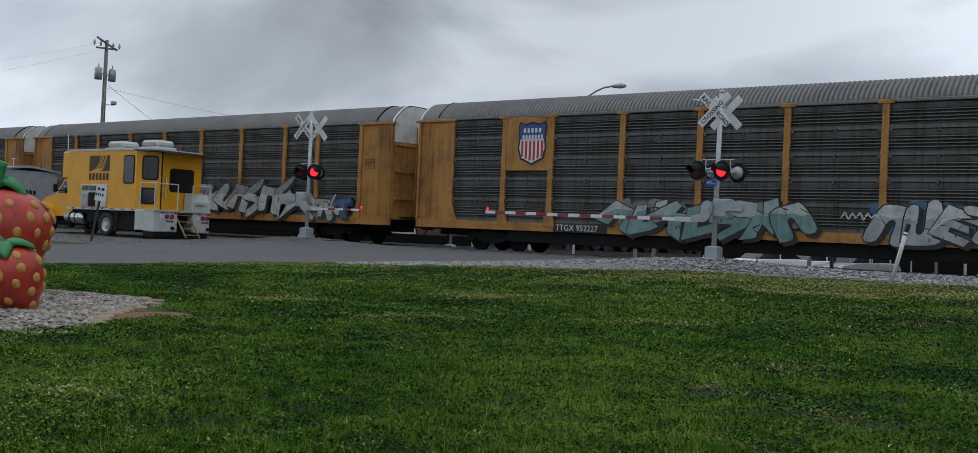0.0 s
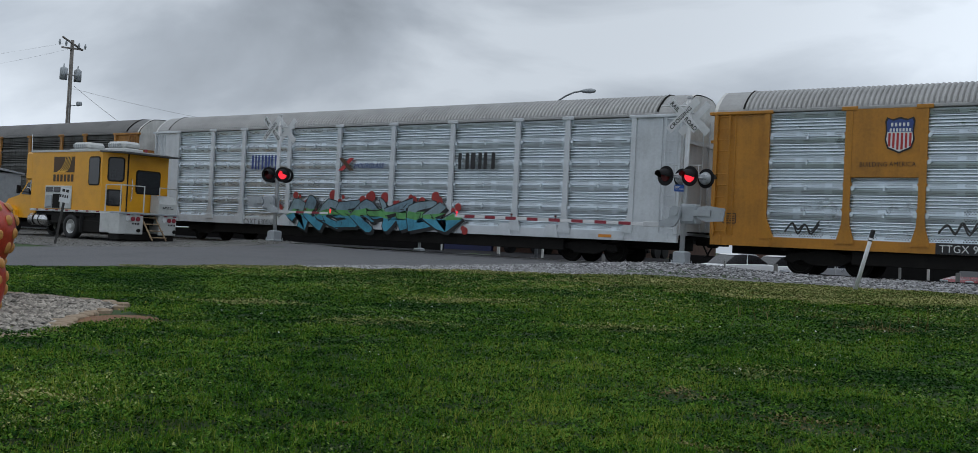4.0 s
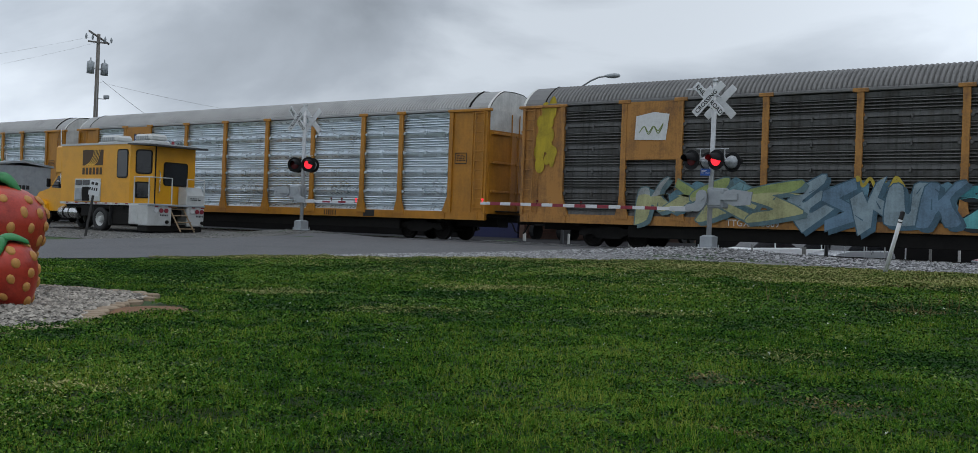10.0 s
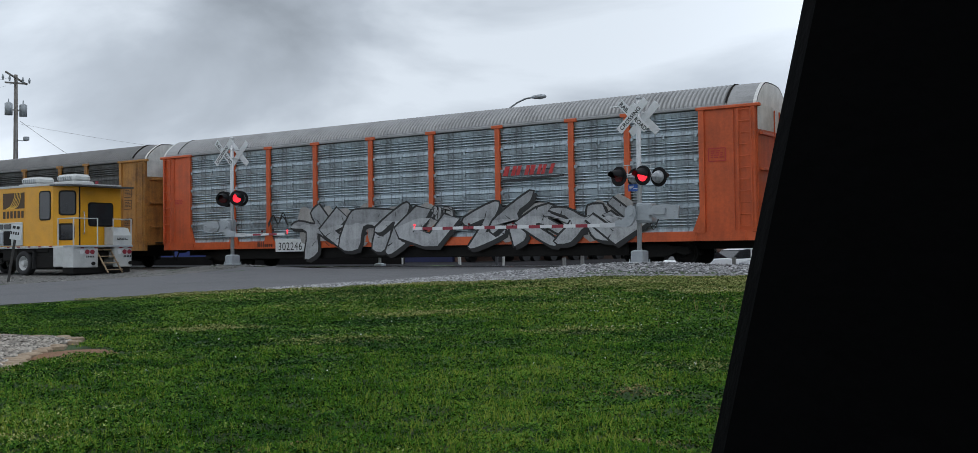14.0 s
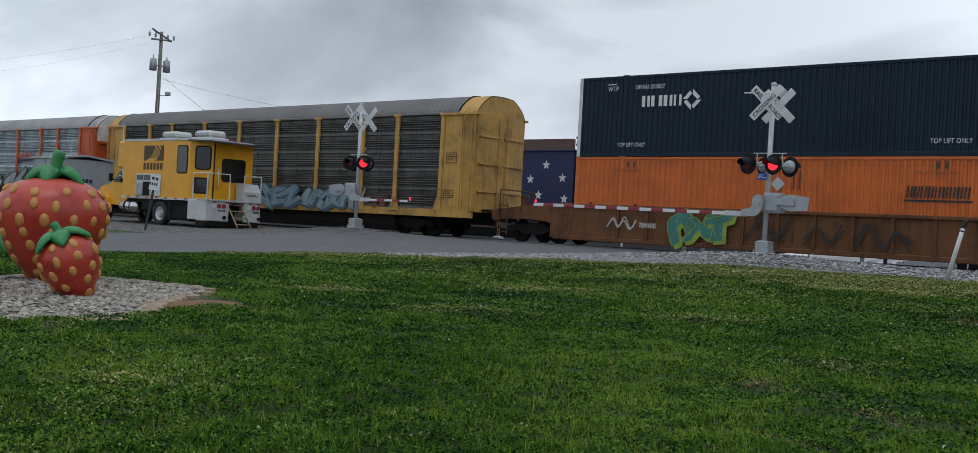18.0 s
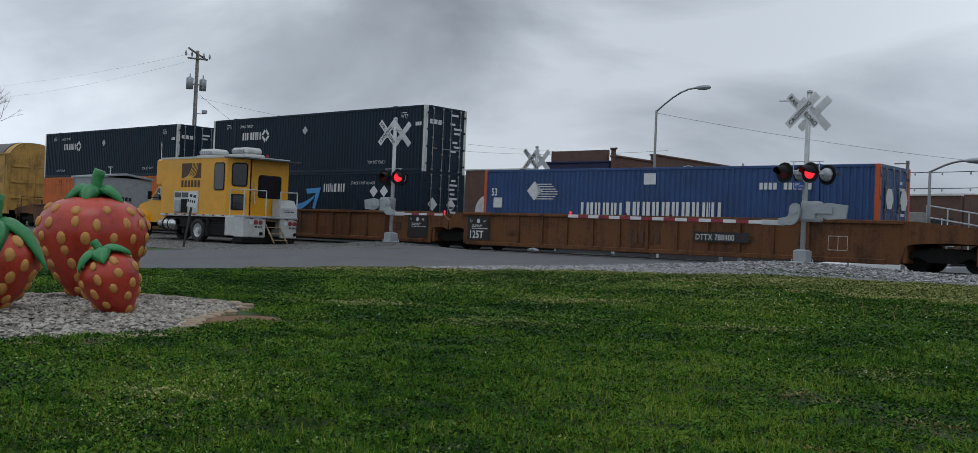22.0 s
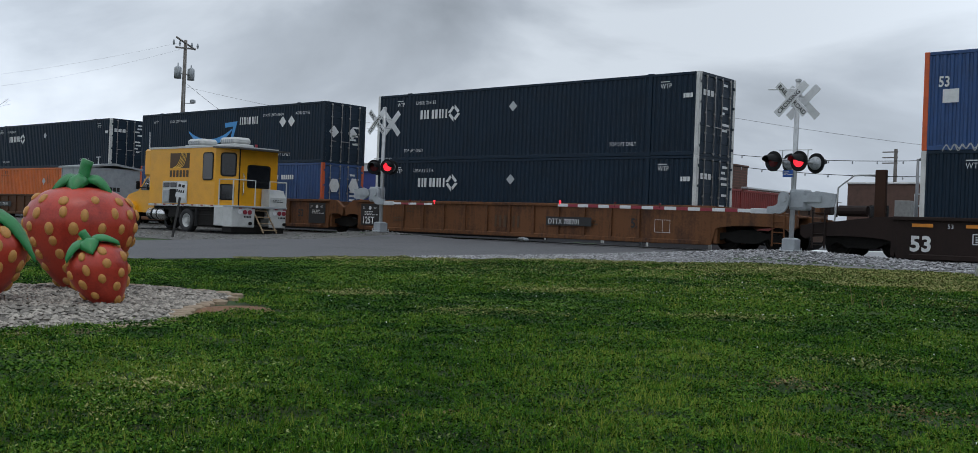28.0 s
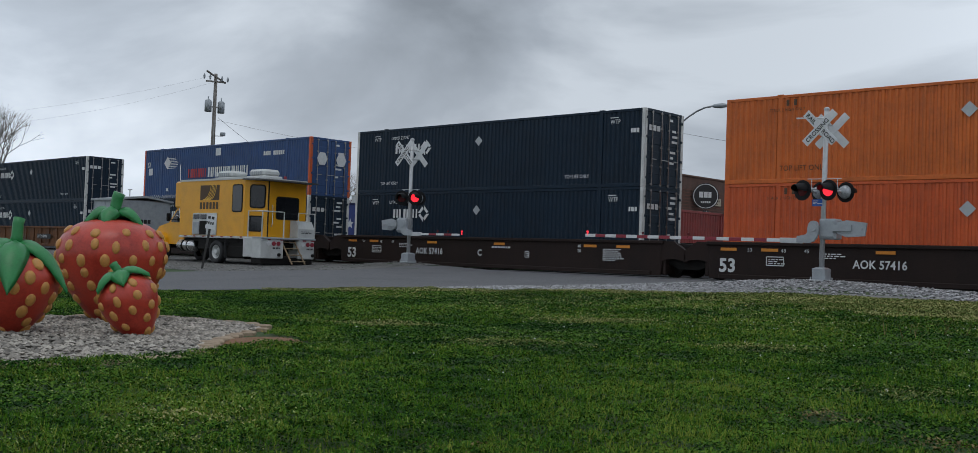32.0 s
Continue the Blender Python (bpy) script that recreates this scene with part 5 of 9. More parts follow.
g1 = autorack(88.36, OLDYELLOW, DARKSHEET, ROOFDARK, CAPWHITE, OLD + ", teal graffiti")
cx = badge_panel(g1, OLDYELLOW, 1)
o = [(-0.62, -0.42), (0.55, -0.45), (0.66, 0.42), (0.1, 0.5), (-0.58, 0.38)]
flat(g1, WHITEMARK, cx, FACE - 0.006, 4.1, o, "painted_out_patch")
tag(g1, cx - 0.45, 3.85, 0.9, 0.35, (0.25, 0.33, 0.1), 61, FACE - 0.010, 0.03)
spray = Mesh()
r_ = random.Random(62)
for k in range(26):
    o = ring(9, r_.uniform(0.12, 0.24), r_.uniform(0.2, 0.42), r_.uniform(-0.3, 0.3), r_.uniform(-1.1, 1.1))
    spray.add([(p, -0.0004 * k, q) for p, q in o], [tuple(range(9))])
sprayed("sprayed_patch", spray, paint((0.56, 0.42, 0.02)), g1, pose(1.05, -HALF - 0.022, 3.9))
numbers(g1, "TTGX 995809", 8.1, 0.3, plate=False)
graffiti(g1, 5.0, 1.02, 5.2, 1.25, 4, [(0.34, 0.42, 0.14), (0.20, 0.38, 0.42), (0.40, 0.43, 0.42)], (0.13, 0.22, 0.24), 63, halo=(0.13, 0.27, 0.33), shade=[(0.5, 0.5, 0.25)])
graffiti(g1, 10.4, 0.95, 4.6, 1.3, 5, [(0.30, 0.40, 0.45), (0.16, 0.27, 0.38), (0.38, 0.42, 0.43)], (0.07, 0.15, 0.21), 64, halo=(0.14, 0.28, 0.36))
graffiti(g1, 15.2, 0.90, 8.6, 1.35, 5, [(0.05, 0.30, 0.34), (0.04, 0.22, 0.27)], (0.012, 0.02, 0.025), 65, shade=[(0.15, 0.50, 0.52)])
tag(g1, 12.0, 2.05, 1.5, 0.35, (0.55, 0.42, 0.05), 66, lw=0.09)
framed_notice(g1, 25.95, 3.3)
framed_notice(g1, 25.95, 2.75)
framed_notice(g1, 25.95, 2.0, 0.6, 0.3)
bars(g1, BROWNMARK, 18.6, -HALF - 0.04, 0.85, [0.2, 0.2, 0.2], 0.22, notch=1, name="owner_mark")

h1 = autorack(117.09, ORANGERED, MIDSHEET, ROOFGREY, CAPWHITE, "orange autorack car with grey corrugated panels and silver graffiti", sill=ORANGERED, posts=(1.78, 4.58, 6.68) + POSTS[3:])
numbers(h1, "302246", 7.2, 0.46, 0.72, False, False)
flat(h1, WHITEMARK, 7.05, -HALF - 0.034, 0.66, [(0, 0), (1.9, 0), (1.9, 0.52), (0, 0.52)], "number_patch")
bars(h1, BLACKMARK, 6.0, -HALF - 0.036, 0.86, [0.17] * 4, 0.24, notch=1)
graffiti(h1, 8.6, 0.66, 7.0, 1.65, 5, [(0.40, 0.41, 0.42), (0.34, 0.35, 0.36)], (0.012, 0.012, 0.014), 71, halo=(0.42, 0.40, 0.38), shade=[(0.50, 0.51, 0.52)], lw=0.075)
graffiti(h1, 16.8, 0.70, 6.6, 1.55, 5, [(0.40, 0.41, 0.42), (0.33, 0.34, 0.35)], (0.012, 0.012, 0.014), 72, halo=(0.42, 0.40, 0.38), shade=[(0.50, 0.51, 0.52)], lw=0.075)
tag(h1, 6.7, 1.75, 1.1, 0.5, (0.02, 0.02, 0.02), 73, lw=0.06)
graffiti(h1, 15.2, 1.75, 0.9, 0.5, 3, [(0.4, 0.4, 0.4)], (0.02, 0.02, 0.02), 74)
tag(h1, 23.6, 1.2, 0.7, 0.5, (0.05, 0.05, 0.05), 75, lw=0.03)
bars(h1, REDMARK, 18.3, FACE - 0.01, 3.22, [0.5, 0.5, 0.45, 0.45], 0.34, 0.35, 0.12, "owner_mark", notch=1)
flat(h1, BLACKMARK, 18.2, FACE - 0.01, 2.98, [(0, 0), (0.1, 0.1), (2.6, 0.2), (2.6, 0.12)], "owner_mark_line")
framed_notice(h1, 25.95, 3.3, material=REDMARK)
small_print(h1, REDMARK, 0.8, 3.0, 0.7, 3, -HALF - 0.02, 7)

i1 = autorack(145.93, CREAMYEL, DARKSHEET, ROOFDARK, CREAMYEL, "pale yellow autorack car with dark corrugated panels and patchy graffiti", door=CREAMYEL)
bars(i1, BLACKMARK, 7.1, FACE - 0.01, 3.52, [0.7, 0.35, 0.3], 0.24, 0.2, 0.2, "owner_mark")
bars(i1, BLACKMARK, 8.2, FACE - 0.01, 3.22, [0.16] * 7, 0.22, 0, 0.3, "owner_mark", notch=1)
bars(i1, BLACKMARK, 8.2, FACE - 0.01, 2.92, [0.16] * 8, 0.22, 0, 0.3, "owner_mark", notch=1)
numbers(i1, "TTGX 991830", 6.7, 0.32, 0.84)
graffiti(i1, 5.8, 0.98, 2.9, 1.0, 3, [(0.42, 0.13, 0.03), (0.30, 0.10, 0.04)], (0.10, 0.06, 0.04), 81)
graffiti(i1, 10.4, 0.95, 2.4, 1.1, 3, [(0.05, 0.28, 0.42), (0.06, 0.22, 0.34)], (0.02, 0.05, 0.08), 82, shade=[(0.45, 0.52, 0.55)])
graffiti(i1, 14.2, 0.92, 2.6, 1.0, 3, [(0.24, 0.36, 0.42), (0.30, 0.40, 0.46)], (0.07, 0.16, 0.24), 83)
graffiti(i1, 17.4, 0.95, 3.2, 0.85, 4, [(0.26, 0.38, 0.44), (0.34, 0.42, 0.45)], (0.08, 0.15, 0.20), 87)
tag(i1, 20.0, 1.0, 1.4, 0.9, (0.5, 0.5, 0.48), 84)
tag(i1, 21.4, 1.1, 1.4, 0.5, (0.3, 0.06, 0.03), 85)
graffiti(i1, 0.9, 1.75, 0.9, 0.35, 3, [(0.05, 0.28, 0.14)], (0.02, 0.1, 0.05), 86)
framed_notice(i1, 26.0, 3.0)
framed_notice(i1, 25.95, 1.6, 0.5, 0.3)

# ---- containers ----
CL, CH, CW = 16.154, 2.896, 2.59
BASE_Z = 6.15 - 2 * CH


def container(offset, level, paint_, label, post=None, rail=None):
    """A corrugated steel box with corner posts, rails and locked end doors."""
    z0 = BASE_Z + level * CH
    box = thing("shipping_container", pose(offset, TRACK_Y, z0), label, "container", "containers on the train")
    MOVERS.append((box, offset, z0))
    post, rail = post or paint_, rail or paint_
    key = ("cwall", paint_.name)
    if key not in SHARED:
        w, x = [], 0.12
        while x < CL - 0.12:
            w += [(x, 0.0), (x + 0.07, 0.0), (x + 0.10, 0.036), (x + 0.17, 0.036), (x + 0.20, 0.0)]
            x += 0.2085
        SHARED[key] = fix_normals(Mesh().grid([[(x, y, 0.12), (x, y, CH - 0.10)] for x, y in w]).data("side_wall", [paint_]))
    for s in (-1, 1):
        part("side_wall", SHARED[key], paint_, box, m=pose(0 if s < 0 else CL, s * (CW / 2 - 0.012), 0, 0, 0, 0 if s < 0 else 180))
        for nm, z, h in (("top_rail", CH - 0.055, 0.10), ("bottom_rail", 0.075, 0.14)):
            part(nm, Mesh().box((CL / 2, s * (CW / 2 - 0.045), z), (CL - 0.3, 0.09, h), 0.012), rail, box)
        for x in (0.075, CL - 0.075):
            part("corner_post", Mesh().box((x, s * (CW / 2 - 0.08), CH / 2), (0.15, 0.16, CH), 0.015), post, box)
        for x in (1.98, CL - 1.98):
            lp = Mesh().box((x, s * (CW / 2 - 0.015), CH / 2), (0.15, 0.035, CH - 0.02), 0.008)
            lp.box((x, s * (CW / 2 - 0.06), CH + 0.0), (0.22, 0.14, 0.04), 0.01)
            part("lifting_post", lp, rail, box)
    top = Mesh()
    x, w = 0.15, []
    while x < CL - 0.15:
        w += [(x, CH - 0.03), (x + 0.1, CH - 0.03), (x + 0.13, CH - 0.045), (x + 0.23, CH - 0.045)]
        x += 0.26
    top.grid([[(x, -CW / 2 + 0.06, z), (x, CW / 2 - 0.06, z)] for x, z in w])
    top.box((CL / 2, 0, 0.09), (CL - 0.3, CW - 0.16, 0.1))
    part("roof", top, paint_, box)
    for x, s in ((0.05, -1), (CL - 0.05, 1)):
        for z in (0.06, CH - 0.06):
            part("end_sill", Mesh().box((x, 0, z), (0.1, CW - 0.3, 0.12), 0.01), rail, box)
    fe = Mesh()
    y, w = -CW / 2 + 0.15, []
    while y < CW / 2 - 0.2:
        w += [(y, 0.05), (y + 0.1, 0.05), (y + 0.13, 0.085), (y + 0.22, 0.085)]
        y += 0.25
    fe.grid([[(x, y, 0.1), (x, y, CH - 0.1)] for y, x in w])
    part("end_wall", fe, paint_, box)
    for s in (-1, 1):
        d = Mesh().box((CL - 0.035, s * 0.575, CH / 2), (0.05, 1.13, CH - 0.26), 0.012)
        for z in (0.5, 1.05, 1.6, 2.15):
            d.box((CL - 0.012, s * 0.575, z + 0.15), (0.03, 0.95, 0.30), 0.012)
        door = part("door", d, paint_, box)
        for q in (0.25, 0.85):
            rod = Mesh().tube([(CL + 0.035, s * q, 0.06), (CL + 0.035, s * q, CH - 0.06)], 0.02, 6)
            for z in (0.12, 0.8, 1.5, 2.2, CH - 0.12):
                rod.box((CL + 0.02, s * q, z), (0.04, 0.11, 0.06), 0.006)
            rod.box((CL + 0.045, s * (q - 0.12), 1.05), (0.02, 0.3, 0.035), 0.005)
            part("lock_rod", rod, STEEL, door)
        for z in (0.35, 1.1, 1.85, 2.55):
            part("hinge", Mesh().box((CL - 0.005, s * 1.14, z), (0.05, 0.14, 0.09), 0.01), rail, door)
    return box


CF = -CW / 2 - 0.006


def cbars(box, material, x, z, widths, h, **k):
    return bars(box, material, x, CF, z, widths, h, **k)


def diamond(box, material, x, z, s, y=CF, name="diamond_mark"):
    return flat(box, material, x, y, z, [(-s, 0), (0, -s), (s, 0), (0, s)], name)


def door_print(box, seed, material=None):
    """Stencilled data on the end doors as small bars."""
    r = random.Random(seed)
    material = material or WHITEMARK
    m = Mesh()
    for k in range(9):
        z = 2.55 - k * 0.2
        if r.random() < 0.7:
            w = r.uniform(0.2, 0.55)
            y = r.uniform(0.25, 0.5)
            m.add([(CL + 0.012, y, z), (CL + 0.012, y + w, z), (CL + 0.012, y + w, z + 0.09), (CL + 0.012, y, z + 0.09)], [(0, 1, 2, 3)])
    tagged(part("door_print", m, material, box), kind="stuff")


def navy_box(offset, level, ident="", low=False, orange_tail=False, label="navy blue corrugated shipping container with white logo marks"):
    """A navy container: block mark with an interlaced diamond, small notices."""
    b = container(offset, level, NAVY, label, post=CAPWHITE)
    z = 1.76
    cbars(b, WHITEMARK, 2.69, z, [0.32, 0.44, 0.34, 0.30], 0.38, gap=0.15, notch=1, name="owner_mark")
    for k in range(4):
        a = k * math.pi / 2
        c, s = math.cos(a), math.sin(a)
        o = [(0.02, 0.36), (0.31, 0.08), (0.21, 0.0), (0.02, 0.18)]
        flat(b, WHITEMARK, 4.66, CF - 0.002, z + 0.19, [(p * c - q * s, p * s + q * c) for p, q in o], "owner_mark")
    if ident:
        write(ident, 0.21, WHITEMARK, b, 2.4, CF, z + 0.63, squash=0.88)
    for x in (1.25, CL - 1.55):
        write("WTP", 0.24, WHITEMARK, b, x, CF, 2.36, squash=0.85)
        flat(b, WHITEMARK, x, CF, 2.58, [(0, 0), (0.36, 0), (0.36, 0.03), (0, 0.03)], "notice_bar")
    if level:
        write("TOP LIFT ONLY", 0.2, WHITEMARK, b, 1.75, CF, 0.36, squash=0.8)
        write("TOP LIFT ONLY", 0.2, WHITEMARK, b, 12.5, CF, 0.38, squash=0.8)
    diamond(b, mat("silver_diamond", (0.40, 0.42, 0.43), 0.4, 0.4, 0.1, 5.0), 7.85, 2.08, 0.21)
    cbars(b, WHITEMARK, CL - 0.62, 2.0, [0.08, 0.14, 0.1], 0.16, gap=0.15)
    m = Mesh()
    for k, w in enumerate((0.16, 0.3, 0.2)):
        m.add([(CL + 0.012, -1.05 + k * 0.26, 2.1), (CL + 0.012, -0.85 + k * 0.26, 2.1), (CL + 0.012, -0.85 + k * 0.26, 2.3), (CL + 0.012, -1.05 + k * 0.26, 2.3)], [(0, 1, 2, 3)])
    part("door_logo", m, WHITEMARK, b)
    door_print(b, int(offset) + level)
    return b


def orange_box(offset, level, material=None):
    material = material or ORANGEC
    b = container(offset, level, material, "orange corrugated shipping container with black logo marks", rail=material)
    cbars(b, BLACKMARK, 11.9, 1.68, [0.165] * 9, 0.34, lean=0.1, gap=0.1, notch=1, name="owner_mark")
    flat(b, BLACKMARK, 11.85, CF, 1.56, [(0, 0), (1.9, 0), (1.9, 0.06), (0, 0.06)], "owner_mark_line")
    write("53'", 0.28, BROWNMARK, b, 14.4, CF, 1.72)
    for x in (1.6, 12.1):
        write("STACK 2 HIGH ONLY", 0.14, BROWNMARK, b, x, CF, 2.36, squash=0.9)
        bars(b, BROWNMARK, x + 0.6, CF, 2.53, [0.10, 0.10], 0.2, gap=0.8)
    if level:
        write("TOP LIFT ONLY", 0.25, BROWNMARK, b, 2.0, CF, 0.4, squash=0.9)
    diamond(b, mat("silver_diamond", (0.40, 0.42, 0.43), 0.4, 0.4, 0.1, 5.0), 7.9, 2.02, 0.24)
    bars(b, BROWNMARK, 8.4, CF, 1.85, [0.05, 0.05], 0.6, gap=0.25)
    m = Mesh()
    for k in range(7):
        m.add([(CL + 0.065, -0.95 + k * 0.28, 1.75), (CL + 0.065, -0.75 + k * 0.28, 1.75), (CL + 0.065, -0.75 + k * 0.28, 2.05), (CL + 0.065, -0.95 + k * 0.28, 2.05)], [(0, 1, 2, 3)])
    part("door_logo", m, BLACKMARK, b)
    door_print(b, int(offset), BROWNMARK)
    return b


def arrow_box(offset, level):
    """A navy container with a curved smile arrow."""
    b = container(offset, level, NAVY, "dark navy shipping container with a curved light blue arrow")
    pts = smooth_line([(0, 0.55), (0.9, 0.2), (2.0, 0.06), (3.1, 0.2), (4.0, 0.55)], 8)
    sw = Mesh()
    n = len(pts)
    lo = [(x, 0, z - 0.05 - 0.30 * math.sin(math.pi * i / (n - 1)) ** 0.8) for i, (x, z) in enumerate(pts)]
    sw.grid([[(x, 0, z) for x, z in pts], lo])
    sw.add([(3.35, 0, 0.86), (4.45, 0, 0.92), (4.05, 0, -0.10), (3.86, 0, -0.06), (4.08, 0, 0.66), (3.4, 0, 0.62)], [(0, 1, 4, 5), (1, 2, 3, 4)])
    part("smile_arrow", sw, SKYMARK, b, m=pose(4.8, CF, 1.28))
    bars(b, WHITEMARK, 9.45, CF, 2.0, [0.27, 0.16, 0.09, 0.42, 0.27], 0.38, gap=0.2, notch=1, name="owner_mark")
    write("STACK LIMIT 8 HIGH", 0.19, WHITEMARK, b, 2.9, CF, 2.34, squash=0.9)
    write("STACK LIMIT 8 HIGH", 0.19, WHITEMARK, b, 11.4, CF, 2.34, squash=0.9)
    write("WTP", 0.22, WHITEMARK, b, 1.25, CF, 2.36)
    write("AZNU 209133", 0.2, WHITEMARK, b, 14.0, CF, 2.34, squash=0.85)
    if level:
        write("TOP LIFT ONLY", 0.25, WHITEMARK, b, 2.0, CF, 0.35, squash=0.92)
        write("TOP LIFT ONLY", 0.25, WHITEMARK, b, 12.0, CF, 0.35, squash=0.92)
    for x in (13.0, 13.68):
        diamond(b, WHITEMARK, x, 2.03, 0.27)
    for y in (-0.7, 0.45):
        m = Mesh().add([(CL + 0.012, y - 0.3, 1.5), (CL + 0.012, y, 1.2), (CL + 0.012, y + 0.3, 1.5), (CL + 0.012, y, 1.8)], [(0, 1, 2, 3)])
        part("door_diamond", m, WHITEMARK, b)
    door_print(b, int(offset) + 3)
    return b


def blue_box(offset, level, red=False):
    """A blue container with orange end frames and large white block marks."""
    b = container(offset, level, BLUEC, "blue corrugated shipping container with orange corner posts", post=ORANGEC2)
    write("53", 0.42, WHITEMARK, b, 0.42, CF, 1.86, bold=0.012, squash=0.75)
    flat(b, WHITEMARK, 0.55, CF, 1.38, [(0, 0), (0.45, 0), (0.45, 0.4), (0, 0.4)], "notice_plate")
    diamond(b, WHITEMARK, 2.66, 2.05, 0.38)
    for k in range(7):
        flat(b, WHITEMARK, 2.86 - abs(k - 3) * 0.05, CF, 1.72 + k * 0.095, [(0, 0), (1.0 - 0.05 * abs(k - 2), 0), (1.0 - 0.05 * abs(k - 2), 0.035), (0, 0.035)], "speed_line")
    z = 1.12
    bars(b, REDMARK if red else WHITEMARK, 4.95, CF, z, [0.38, 0.31, 0.31, 0.31, 0.33], 0.5, gap=0.1, notch=1, name="owner_mark")
    bars(b, WHITEMARK, 6.98, CF, z, [0.42, 0.34, 0.36, 0.34, 0.36, 0.34, 0.36, 0.34, 0.13, 0.36], 0.54, gap=0.1, notch=1, name="owner_mark")
    flat(b, WHITEMARK, 7.7, CF, 2.28, [(0, 0), (0.5, 0), (0.5, 0.4), (0, 0.4)], "notice_plate")
    cbars(b, WHITEMARK, 12.2, 2.1, [0.12] * 4 + [-0.2] + [0.12] * 6, 0.22, gap=0.2)
    cbars(b, WHITEMARK, 14.0, 0.55, [0.12, 0.12], 0.2)
    cbars(b, WHITEMARK, 2.6, 0.4, [0.1, 0.1], 0.18)
    for y in (-0.6, 0.6):
        m = Mesh().add([(CL + 0.062, y + 0.33 * math.cos(k * math.pi / 3), 1.85 + 0.36 * math.sin(k * math.pi / 3)) for k in range(6)], [tuple(range(6))])
        part("door_badge", m, WHITEMARK, b)
    door_print(b, int(offset) + 5)
    return b


